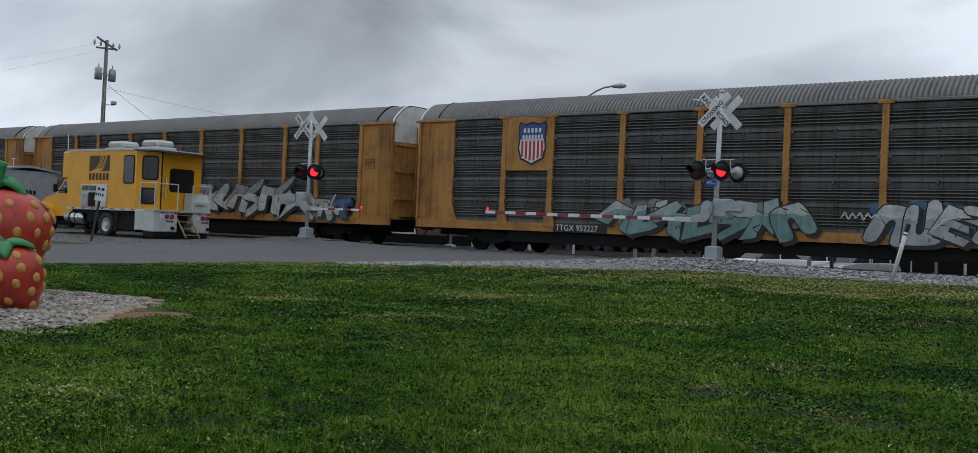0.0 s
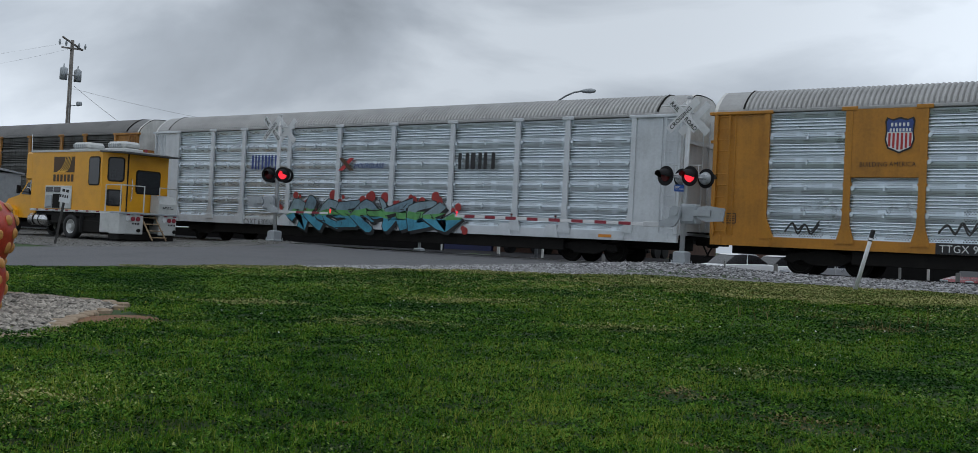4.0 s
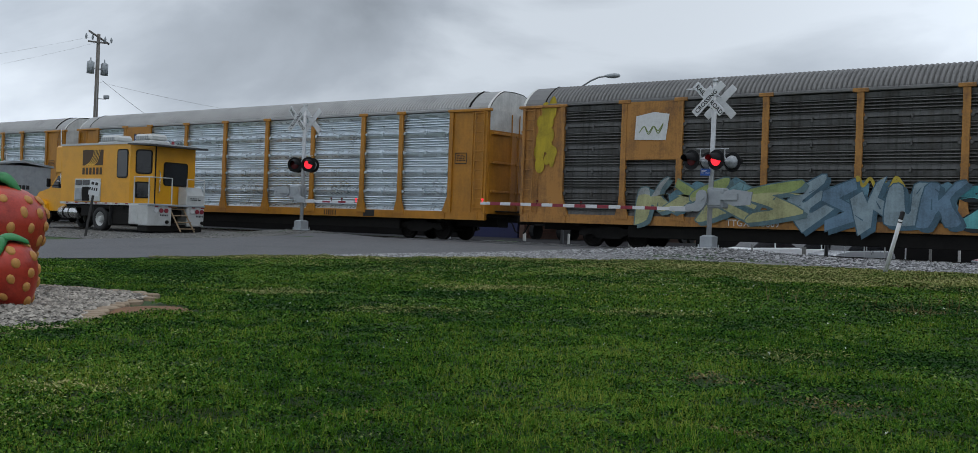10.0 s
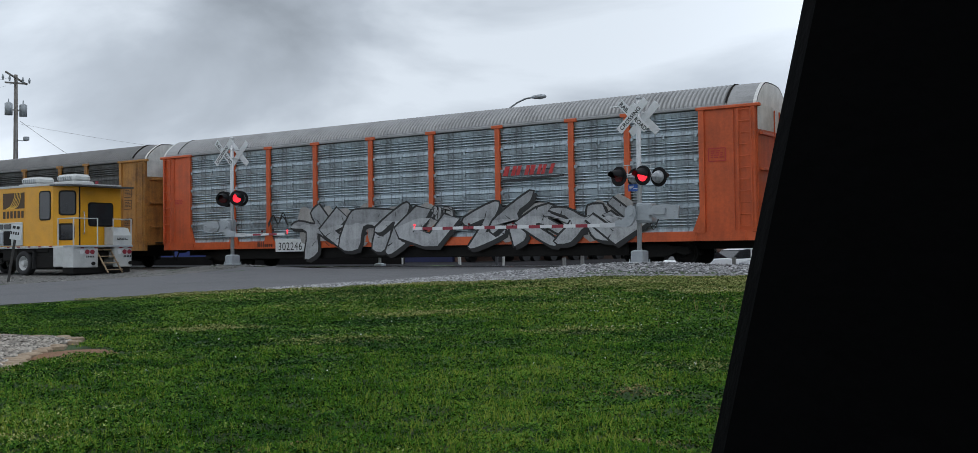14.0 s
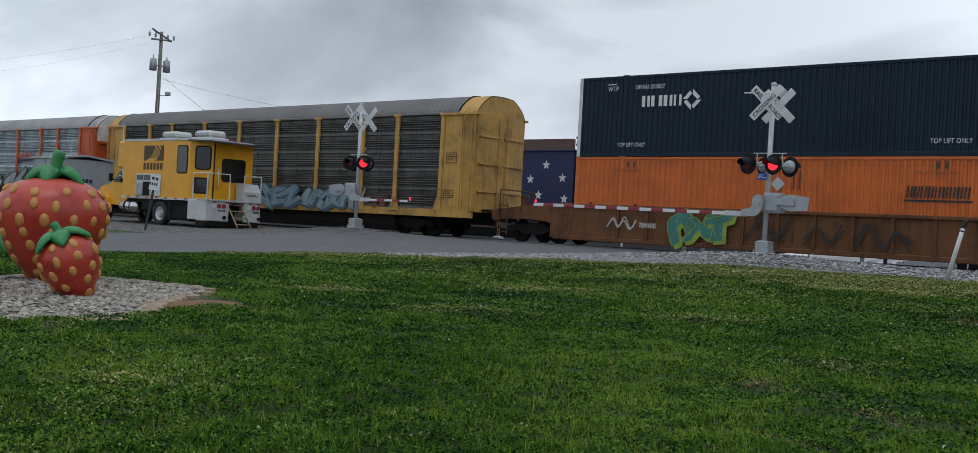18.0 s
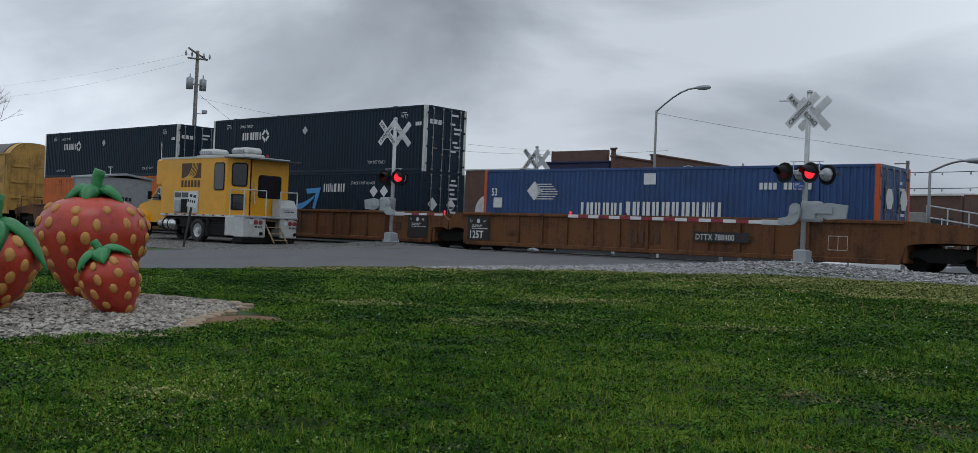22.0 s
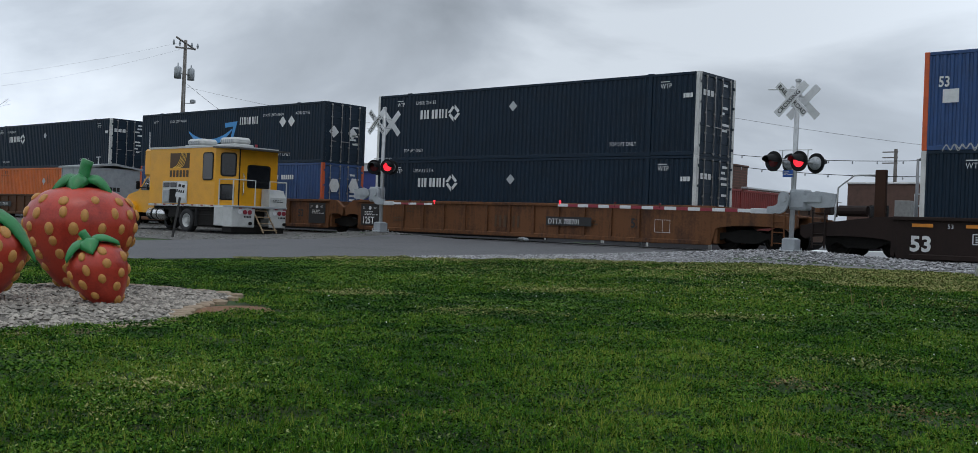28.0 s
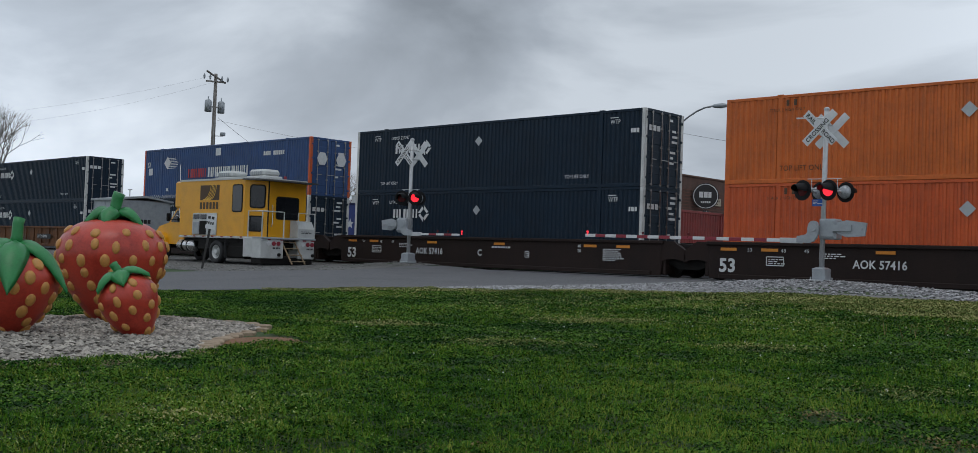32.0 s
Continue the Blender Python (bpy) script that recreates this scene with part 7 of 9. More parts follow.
# ---- strawberry statues ----
def strawberry(name, x, y, z, r, h, yaw, lean, label, seed, stem_h=0.3, wide=1.0, leaf=0.8, droop=0.42):
    """A painted strawberry: bulging body, oval seeds set in rows, leaves and a stem."""
    rnd = random.Random(seed)
    s = thing(name, pose(x, y, z) @ pose(0, 0, 0, 0, 0, yaw) @ pose(0, 0, 0, lean, 0, 0), label, "strawberry statue", "strawberry statues")
    n, k = 40, 28

    def prof(t):
        """Radius at height fraction t from the tip below."""
        t = min(max(t, 0.0), 1.0)
        return r * max(0.0, 1 - abs(2 * t - 1) ** 2.3) ** 0.50 * (0.65 + 0.455 * t) * (1 - 0.30 * (1 - t) ** 3) * wide

    rows = []
    for i in range(k + 1):
        t = i / k
        q = max(0.002, prof(t))
        rows.append([(q * math.cos(2 * math.pi * j / n) * (1 + 0.02 * math.sin(3 * 2 * math.pi * j / n + 4 * t)), q * math.sin(2 * math.pi * j / n), h * t) for j in range(n)])
    # seed places, each in a shallow dimple
    part("body", Mesh().grid(rows, close=True), BERRY, s, smooth=True)
    sm = Mesh()
    m_, l_ = 10, 5
    sm.grid([[(0.066 * math.sin(math.pi / 2 * i / l_) * math.cos(2 * math.pi * j / m_), 0.088 * math.sin(math.pi / 2 * i / l_) * math.sin(2 * math.pi * j / m_), 0.046 * math.cos(math.pi / 2 * i / l_) - 0.006) for j in range(m_)] for i in range(l_ + 1)], close=True)
    sd = fix_normals(sm.data("seed", [SEED], True))
    ringsn = 7 if r > 0.5 else 5
    for a in range(ringsn):
        t = 0.12 + 0.74 * a / (ringsn - 1)
        q = prof(t)
        c = max(5, int(2 * math.pi * q / (0.36 if r > 0.5 else 0.25)))
        for b in range(c):
            ang = 2 * math.pi * (b + 0.5 * (a % 2)) / c + rnd.uniform(-0.06, 0.06)
            tt = t + rnd.uniform(-0.015, 0.015)
            q = prof(tt)
            dq = (prof(tt + 0.01) - prof(tt - 0.01)) / (0.02 * h)
            nrm = Vector((math.cos(ang), math.sin(ang), -dq)).normalized()
            up = Vector((0, 0, 1))
            u = (up - nrm * up.dot(nrm)).normalized()
            w = u.cross(nrm)
            f = 1.0 if r > 0.5 else 0.78
            mt = Matrix(((w.x, u.x, nrm.x, q * math.cos(ang)), (w.y, u.y, nrm.y, q * math.sin(ang)), (w.z, u.z, nrm.z, h * tt), (0, 0, 0, 1)))
            part("seed", sd, SEED, s, m=mt @ Matrix.Diagonal((f * rnd.uniform(0.85, 1.1), f * rnd.uniform(0.85, 1.1), f, 1)))
    for b in range(6):
        a = 2 * math.pi * b / 6 + rnd.uniform(-0.2, 0.2)
        ln = r * leaf * rnd.uniform(0.85, 1.08)
        lf = Mesh()
        rows = []
        for i in range(9):
            t = i / 8
            wd = r * min(0.30, 0.42 * leaf) * math.sin(math.pi * (0.12 + 0.88 * t)) ** 0.8
            d = 0.06 * r + ln * t
            tt = 1 - 0.0
            zz = h * 1.0 + 0.05 * r - droop * r * t ** 2.2 + 0.10 * r * math.sin(math.pi * t)
            th = 0.07 * r * (1 - t) + 0.012
            rows.append([(d, wd * c, zz + th * (1 - c * c) * 1.0 - 0.10 * r * c * c) for c in (-1, -0.6, 0, 0.6, 1)] + [(d, wd * c, zz - 0.03 - 0.10 * r * c * c) for c in (0.7, -0.7)])
        lf.grid(rows, close=True)
        lf.add(rows[-1], [tuple(range(7))])
        part("leaf", lf, LEAF, s, smooth=True, m=pose(0, 0, 0, 0, 0, math.degrees(a)))
    st = Mesh().tube([(0, 0, h * 0.97), (0.01, 0, h + stem_h * 0.4), (0.03 * r, 0.02, h + stem_h * 0.8), (0.06 * r, 0.03, h + stem_h)], [0.10 * r + 0.03, 0.075 * r + 0.02, 0.075 * r + 0.02, 0.08 * r + 0.02], 12)
    part("stem", st, LEAF, s, smooth=True)
    return s


strawberry("strawberry_statue", -14.3, 7.35, -0.68, 0.85, 1.60, 20, 0, "large red painted strawberry statue with green leaves on pebbles", 1, 0.36, 1.0, 0.46, 0.16)
strawberry("strawberry_statue", -11.75, 6.49, -0.66, 0.42, 0.86, 152, -21, "small red painted strawberry statue leaning before a larger one", 2, 0.16, 0.93, 0.86, 0.26)
strawberry("strawberry_statue", -12.98, 5.33, -0.69, 0.62, 1.14, 100, 5, "medium red painted strawberry statue with drooping green leaves", 3, 0.36, 1.0, 1.06, 0.78)

# the pebble bed with its rim of flat stones
BED = (-12.6, 5.9)


def bed_radius(a):
    d = math.degrees(a) % 360
    return float(np.interp(d, (0, 20, 41, 62, 90, 125, 180, 270, 328, 343, 360), (2.75, 2.15, 1.9, 2.05, 2.85, 3.35, 3.2, 3.2, 3.25, 3.05, 2.75))) + 0.06 * math.sin(9 * a)


def bed_spot(a, f):
    r = bed_radius(a) * f
    return BED[0] + r * math.cos(a), BED[1] + r * math.sin(a) * 1.02


bm_ = Mesh()
bm_.grid([[(*bed_spot(2 * math.pi * k / 48, f), ground_z(0, bed_spot(2 * math.pi * k / 48, f)[1]) + h) for k in range(48)] for f, h in ((0.01, 0.05), (0.5, 0.05), (0.9, 0.03), (1.0, 0.005))], close=True)
solid("pebble_bed", bm_, BEDGAPS, pose(0, 0, 0), "round bed of pale pebbles under the strawberry statues", "pebble bed", kind="structure")
mu = Mesh()
mo = [(BED[0] + 2.50 * math.cos(0.72) + q * math.cos(0.72) - w * math.sin(0.72), BED[1] + 2.50 * math.sin(0.72) + q * math.sin(0.72) + w * math.cos(0.72)) for q, w in ring(20, 0.5, 0.62)]
mu.grid([[(BED[0] + 1.88 + (x - BED[0] - 1.88) * f, BED[1] + 1.65 + (y - BED[1] - 1.65) * f, ground_z(0, y) + h) for x, y in mo] for f, h in ((0.01, 0.055), (0.5, 0.05), (0.85, 0.035), (1.0, 0.0))], close=True)
solid("mulch_patch", mu, MULCH, pose(0, 0, 0), "patch of bare brown soil at the bed's tip", "soil", kind="structure")


def pebble_spot(r):
    a, f = r.uniform(0, 2 * math.pi), math.sqrt(r.uniform(0, 1)) * 0.97
    x, y = bed_spot(a, f)
    return x, y, ground_z(x, y) + 0.045 * (1 - f ** 6) + r.uniform(-0.01, 0.035)


stones("pebbles", 15000, pebble_spot, 0.044, PEBBLE, "loose pale grey and tan pebbles", "pebbles", 9)
rim = thing("edging_stones", pose(0, 0, 0), "rim of flat tan stones round the pebble bed", "edging stone", kind="structure")
rr_ = random.Random(12)
for k in range(64):
    a = 2 * math.pi * k / 64 + rr_.uniform(-0.02, 0.02)
    x, y = bed_spot(a, 1.0 + rr_.uniform(-0.02, 0.03))
    o = ring(7, rr_.uniform(0.11, 0.2), rr_.uniform(0.09, 0.13))
    hh = rr_.uniform(0.03, 0.065)
    e = Mesh()
    o = [(p + rr_.uniform(-0.02, 0.02), q + rr_.uniform(-0.02, 0.02)) for p, q in o]
    e.grid([[(p * f, q * f, z) for p, q in o] for f, z in ((1, -0.05), (1, hh * 0.7), (0.82, hh), (0.01, hh + 0.005))], close=True)
    part("stone", e, EDGESTONE, rim, m=pose(x, y, ground_z(x, y), rr_.uniform(-5, 5), rr_.uniform(-5, 5), math.degrees(a) + 90))


# ---- leaning marker post and small sign ----
mk = thing("marker_post", pose(-6.66, 23.7, ground_z(0, 23.7) - 0.02, 0, 14, 0), "leaning white marker post with a black top in grass", "marker post")
part("post", Mesh().tube([(0, 0, 0), (0, 0, 0.8), (0, 0, 1.32)], 0.047, 12), REFWHITE, mk, smooth=True)
part("black_cap", Mesh().tube([(0, 0, 1.30), (0, 0, 1.47), (0, 0, 1.49)], [0.052, 0.052, 0.03], 12), BLACKMARK, mk)
part("band", Mesh().tube([(0, 0, 1.22), (0, 0, 1.25)], 0.05, 12), BLACKMARK, mk)
sg = thing("street_sign", pose(-33.14, 20.5, ground_z(0, 20.5), 0, 9, 35), "small white sign on a leaning dark post by the road", "sign")
part("post", Mesh().box((0, 0, 0.95), (0.08, 0.05, 1.95), 0.008), mat("dark_post", (0.03, 0.028, 0.026), 0.7), sg)
part("sign_plate", Mesh().box((0.02, -0.045, 1.75), (0.38, 0.012, 0.52), 0.01), REFWHITE, sg)
bars(sg, BLACKMARK, -0.12, -0.054, 1.86, [0.10, 0.10], 0.10, gap=0.4)
bars(sg, BLACKMARK, -0.16, -0.054, 1.66, [0.05, 0.05, 0.05, 0.05], 0.10, gap=0.3)


# ---- the yellow rail inspection truck ----
def truck():
    """Origin at the rear axle on the ground; the cab points to -x, the near side to -y."""
    t = thing("rail_inspection_truck", pose(-38.0, 25.45, -0.16), "yellow rail inspection truck with rear stair and roof units", "truck")
    W = 1.25
    plan = [(-3.1, -1.25), (1.62, -1.25), (2.28, -0.55), (2.28, 1.25), (-3.1, 1.25)]

    def storey(z0, z1, grow=0.0):
        o = grown(plan, grow) if grow else plan
        me = Mesh()
        me.grid([[(p, q, z) for p, q in o] for z in (z0, z1)], close=True)
        me.add([(p, q, z0) for p, q in o], [(0, 1, 2, 3, 4)])
        return me.add([(p, q, z1) for p, q in o], [(0, 1, 2, 3, 4)])

    part("body", storey(1.15, 3.53), TRUCKYEL, t)
    part("body_skirt", storey(1.07, 1.16, 0.02), TRUCKWHITE, t)
    part("roof", storey(3.52, 3.60, 0.03), TRUCKWHITE, t)
    canopy = Mesh()
    canopy.grid([[(p, q, z - 0.035 * (p - 1.5)) for p, q in ((1.55, -1.34), (2.95, -1.34), (2.95, 1.34), (2.30, 1.34), (2.30, -0.58), (1.66, -1.30))] for z in (3.49, 3.55)], close=True)
    for z in (3.49, 3.55):
        canopy.add([(p, q, z - 0.035 * (p - 1.5)) for p, q in ((1.55, -1.34), (2.95, -1.34), (2.95, 1.34), (2.30, 1.34), (2.30, -0.58), (1.66, -1.30))], [(0, 1, 2, 3, 4, 5)])
    part("porch_roof", canopy, mat("dark_canopy_edge", (0.05, 0.05, 0.05), 0.6), t)
    part("overcab", Mesh().box((-3.35, 0, 2.95), (0.55, 2.46, 1.2), 0.08), TRUCKYEL, t)
    for x in (-1.05, 1.25):
        u = Mesh().box((x, -0.1, 3.66), (1.25, 0.9, 0.14), 0.03)
        u.box((x, -0.1, 3.86), (1.12, 0.8, 0.30), 0.10)
        ac = part("roof_unit", u, TRUCKWHITE, t)
        for q in range(6):
            part("vent_slat", Mesh().box((x - 0.36 + q * 0.14, -0.515, 3.84), (0.05, 0.02, 0.16)), BOXGREY, ac)

    def pane(name, place, w, h):
        """A dark window with rounded corners in a black gasket, in the place's x-z plane facing -y."""
        def rounded(a, b, r):
            return [(sx * (a - r) + r * math.cos(q + e), sz * (b - r) + r * math.sin(q + e)) for sx, sz, q in ((1, 1, 0), (-1, 1, math.pi / 2), (-1, -1, math.pi), (1, -1, 3 * math.pi / 2)) for e in (0, 0.52, 1.05, 1.57)]
        g = part(name, Mesh().prism(rounded(w / 2, h / 2, 0.09), -0.022, 0.0), GLASSDARK, t, m=place)
        part("window_frame", Mesh().prism(rounded(w / 2 + 0.05, h / 2 + 0.05, 0.12), -0.014, 0.01), BLACKIRON, g)

    pane("window", pose(1.14, -W, 2.74), 0.62, 1.06)
    bay = pose(1.95, -0.90, 0, 0, 0, 46.7)
    pane("bay_window", bay @ pose(0.03, 0, 2.83), 0.52, 0.88)
    pane("bay_window", bay @ pose(-0.02, 0, 1.70), 0.50, 0.56)
    part("corner_trim", Mesh().box((0.46, -0.012, 2.34), (0.05, 0.03, 2.36), 0.008), BLACKIRON, t, m=bay)
    pane("rear_window", pose(2.28, 0.34, 2.39, 0, 0, 90), 1.02, 0.86)
    part("underbody", Mesh().box((-1.2, -0.95, 0.82), (1.0, 0.5, 0.5), 0.04).box((1.0, -0.9, 0.8), (1.1, 0.5, 0.56), 0.04).box((-0.3, 0.6, 0.7), (5.0, 0.7, 0.6), 0.04).box((-0.3, -1.0, 0.98), (3.0, 0.36, 0.16), 0.02), BLACKIRON, t)
    part("under_skirt", Mesh().box((2.50, 0.0, 0.20), (0.66, 2.5, 0.30), 0.03).box((0.9, -0.98, 0.52), (1.5, 0.4, 0.5), 0.04), BLACKIRON, t)
    part("rear_handle", Mesh().tube([(2.3, -0.42, 1.6), (2.36, -0.42, 1.7), (2.36, -0.42, 2.4), (2.3, -0.42, 2.5)], 0.02, 6), CHROME, t)
    # side marks: a dark square with curved strokes over a row of blocks
    flat(t, BROWNMARK, -1.58, -W - 0.008, 2.68, [(0, 0), (1.42, 0), (1.42, 0.64), (0, 0.64)], "badge_square")
    sw = Mesh()
    for k in range(5):
        pts = smooth_line([(0.15 + 0.12 * k, 0.0), (0.45 + 0.12 * k, 0.12), (0.68 + 0.10 * k, 0.4), (0.75 + 0.10 * k, 0.66)], 6)
        ribbon(sw, pts, 0.035, 0)
    part("badge_strokes", sw, mat("badge_orange", (0.75, 0.42, 0.05), 0.5, 0, 0.1), t, m=pose(-1.52, -W - 0.012, 2.68))
    bars(t, BROWNMARK, -1.58, -W - 0.008, 2.30, [0.17] * 6, 0.29, gap=0.24, name="owner_mark")
    # service hatch
    hb = Mesh().box((-1.15, -W - 0.02, 1.66), (1.78, 0.06, 0.94), 0.02)
    part("service_hatch", hb, TRUCKWHITE, t)
    part("hatch_opening", Mesh().box((-1.22, -W - 0.055, 1.50), (0.5, 0.03, 0.58), 0.02), BLACKIRON, t)
    for x in (-1.72, -1.2):
        part("hatch_screen", Mesh().box((x, -W - 0.055, 1.97), (0.46, 0.03, 0.20), 0.02), GLASSDARK, t)
    part("hatch_box", Mesh().box((-1.72, -W - 0.06, 1.50), (0.42, 0.06, 0.5), 0.02), BOXGREY, t)
    for k in range(14):
        part("marker_strip", Mesh().box((-2.9 + k * 0.34, -W - 0.03, 1.13), (0.16, 0.012, 0.05)), REFRED if k % 2 else REFWHITE, t)
    # bonneted cab
    cab = Mesh()
    out = [(-3.1, 0.75), (-3.1, 2.35), (-3.35, 2.42), (-3.75, 2.35), (-4.35, 1.72), (-5.15, 1.55), (-5.40, 1.30), (-5.42, 0.75)]
    n = len(out)
    cab.add([(x, -1.02, z) for x, z in out] + [(x, 1.02, z) for x, z in out], [tuple(range(n)), tuple(range(n, 2 * n))] + [(i, i + n, (i + 1) % n + n, (i + 1) % n) for i in range(n)])
    c = part("cab", cab, TRUCKYEL, t)
    part("cab_window", Mesh().prism([(-3.2, 1.72), (-3.2, 2.28), (-3.7, 2.26), (-4.18, 1.76)], -1.035, -1.02), GLASSDARK, c)
    part("windscreen", Mesh().add([(-3.78, -0.92, 2.31), (-4.32, -0.92, 1.77), (-4.32, 0.92, 1.77), (-3.78, 0.92, 2.31)], [(0, 1, 2, 3)]), GLASSDARK, c, m=pose(-0.012, 0, 0.012))
    ma = Mesh()
    ma.prism([(-5.45, 0.95), (-5.35, 1.15), (-5.05, 1.25), (-4.65, 1.25), (-4.38, 1.05), (-4.30, 0.75), (-4.42, 0.75), (-4.5, 0.95), (-4.7, 1.08), (-5.0, 1.08), (-5.25, 0.95), (-5.3, 0.8)], -1.18, -0.9)
    part("wheel_arch", ma, TRUCKYEL, c)
    part("mirror", Mesh().box((-3.95, -1.3, 1.95), (0.1, 0.16, 0.36), 0.03).tube([(-3.85, -1.02, 1.85), (-3.93, -1.25, 1.85)], 0.02, 6), LIGHTBLACK, c)
    part("front_bumper", Mesh().box((-5.5, 0, 0.72), (0.2, 2.2, 0.3), 0.05), LIGHTBLACK, c)
    part("grab_rail", Mesh().tube([(-3.3, -1.2, 2.0), (-3.45, -1.2, 2.05), (-3.6, -1.15, 2.0)], 0.02, 6), CHROME, c)
    # frame, tank, wheels, rail gear
    part("chassis", Mesh().box((-1.2, 0, 0.80), (7.6, 0.95, 0.28), 0.03).box((-0.6, 0, 0.98), (4.6, 2.2, 0.14), 0.03), BLACKIRON, t)
    part("fuel_tank", Mesh().tube([(-3.35, -0.95, 0.72), (-2.2, -0.95, 0.72)], 0.27, 18), CHROME, t, smooth=True)
    part("tank_strap", Mesh().tube([(-3.0, -0.95, 0.72), (-2.94, -0.95, 0.72)], 0.28, 18).tube([(-2.6, -0.95, 0.72), (-2.54, -0.95, 0.72)], 0.28, 18), BLACKIRON, t)

    def wheel(x, y, s):
        w = Mesh()
        k = 26
        w.grid([[(q * math.cos(2 * math.pi * j / k), s * yy, q * math.sin(2 * math.pi * j / k)) for j in range(k)] for q, yy in ((0.28, -0.02), (0.34, 0.02), (0.46, 0.02), (0.485, -0.02), (0.485, -0.24), (0.46, -0.28), (0.28, -0.28))], close=True)
        wh = part("wheel", w, RUBBER, t, smooth=True, m=pose(x, y, 0.485))
        r = Mesh()
        r.grid([[(q * math.cos(2 * math.pi * j / k), s * yy, q * math.sin(2 * math.pi * j / k)) for j in range(k)] for q, yy in ((0.29, -0.01), (0.27, -0.03), (0.2, -0.12), (0.12, -0.12), (0.11, 0.02), (0.001, 0.03))], close=True)
        part("rim", r, TRUCKWHITE, wh)
        for j in range(8):
            a = 2 * math.pi * j / 8
            part("wheel_nut", Mesh().tube([(0.165 * math.cos(a), -s * 0.13, 0.165 * math.sin(a)), (0.165 * math.cos(a), -s * 0.08, 0.165 * math.sin(a))], 0.018, 6), STEEL, wh)

    for s in (-1, 1):
        wheel(-0.32, s * 1.22, s)
        wheel(-4.85, s * 1.12, s)
    part("mud_flap", Mesh().box((0.42, -1.0, 0.62), (0.03, 0.6, 0.75), 0.01), RUBBER, t)
    part("rail_gear", Mesh().box((1.0, 0, 0.5), (0.5, 1.8, 0.3), 0.05).tube([(1.05, -0.75, 0.32), (1.05, 0.75, 0.32)], 0.1, 10), BLACKIRON, t)
    # rear deck, white bumper boxes, stair and rails
    part("rear_deck", Mesh().box((2.62, 0, 1.12), (0.66, 2.6, 0.08), 0.015), BOXGREY, t)
    for y, w in ((-0.76, 1.08), (0.88, 0.82)):
        b = Mesh().box((2.58, y, 0.70), (0.62, w, 0.82), 0.03)
        box = part("bumper_box", b, TRUCKWHITE, t)
        for q in (-0.24, 0.0, 0.22):
            part("tail_light", Mesh().tube([(2.89, y + 0.06 + q, 0.90), (2.92, y + 0.06 + q, 0.90)], 0.09, 14), REFRED if q > -0.2 else REFWHITE, box)
        for q in range(4):
            part("reflector_strip", Mesh().box((2.90, y - w / 2 + 0.1 + q * (w - 0.2) / 3, 1.06), (0.012, 0.14, 0.05)), REFRED if q % 2 else REFWHITE, box)
        bars(box, BLACKMARK, 2.897, y + 0.02, 0.68, [0.05] * 5, 0.07, gap=0.3, turn=90, name="number_bar")
        part("hitch_ring", Mesh().tube([(2.90, y + 0.3, 0.45), (2.96, y + 0.3, 0.45)], 0.07, 12), BLACKIRON, box)
    part("side_box", Mesh().box((1.95, -1.02, 0.72), (0.62, 0.5, 0.8), 0.03), TRUCKWHITE, t)
    st = Mesh()
    for k in range(4):
        st.box((2.70 + 0.22 * k, 0.12, 0.98 - 0.26 * k), (0.26, 0.60, 0.04), 0.008)
    for s in (-1, 1):
        st.tube([(2.66, 0.12 + s * 0.31, 1.05), (3.44, 0.12 + s * 0.31, 0.08)], 0.03, 6)
    part("stair", st, mat("worn_tan_step", (0.28, 0.20, 0.12), 0.7, 0, 0.3), t)
    locker = [(2.34, 1.16), (2.90, 1.16), (2.90, 1.55), (2.72, 1.86), (2.34, 1.90)]
    part("deck_locker", Mesh().prism(locker, 0.46, 1.24), TRUCKWHITE, t)
    small_print(t, BLACKMARK, 2.43, 1.5, 0.5, 2, 0.65, 4, 0.03).matrix_basis = pose(2.908, 0.6, 1.42, 0, 0, 90)
    for pts in ([(1.95, -1.26, 1.16), (1.95, -1.26, 2.2), (2.88, -1.26, 2.2), (2.88, -0.24, 2.2), (2.88, -0.24, 1.15)], [(2.88, -1.26, 2.2), (2.88, -1.26, 1.15)], [(2.88, 1.26, 1.15), (2.88, 1.26, 2.2), (2.88, 0.45, 2.2), (2.88, 0.45, 1.15)], [(2.30, 1.26, 2.2), (2.88, 1.26, 2.2)]):
        part("hand_rail", Mesh().tube(pts, 0.026, 8), TRUCKWHITE, t)
    part("beacon", Mesh().tube([(2.1, 0.3, 3.58), (2.1, 0.3, 3.74)], 0.06, 10), REFRED, t)
    part("mast_antenna", Mesh().tube([(-3.3, -1.15, 1.9), (-3.3, -1.2, 4.3)], 0.02, 6), CHROME, t)
    return t


tk = truck()
tk.location.x += 0.25
tk.scale = (1.05, 1.04, 1.0)

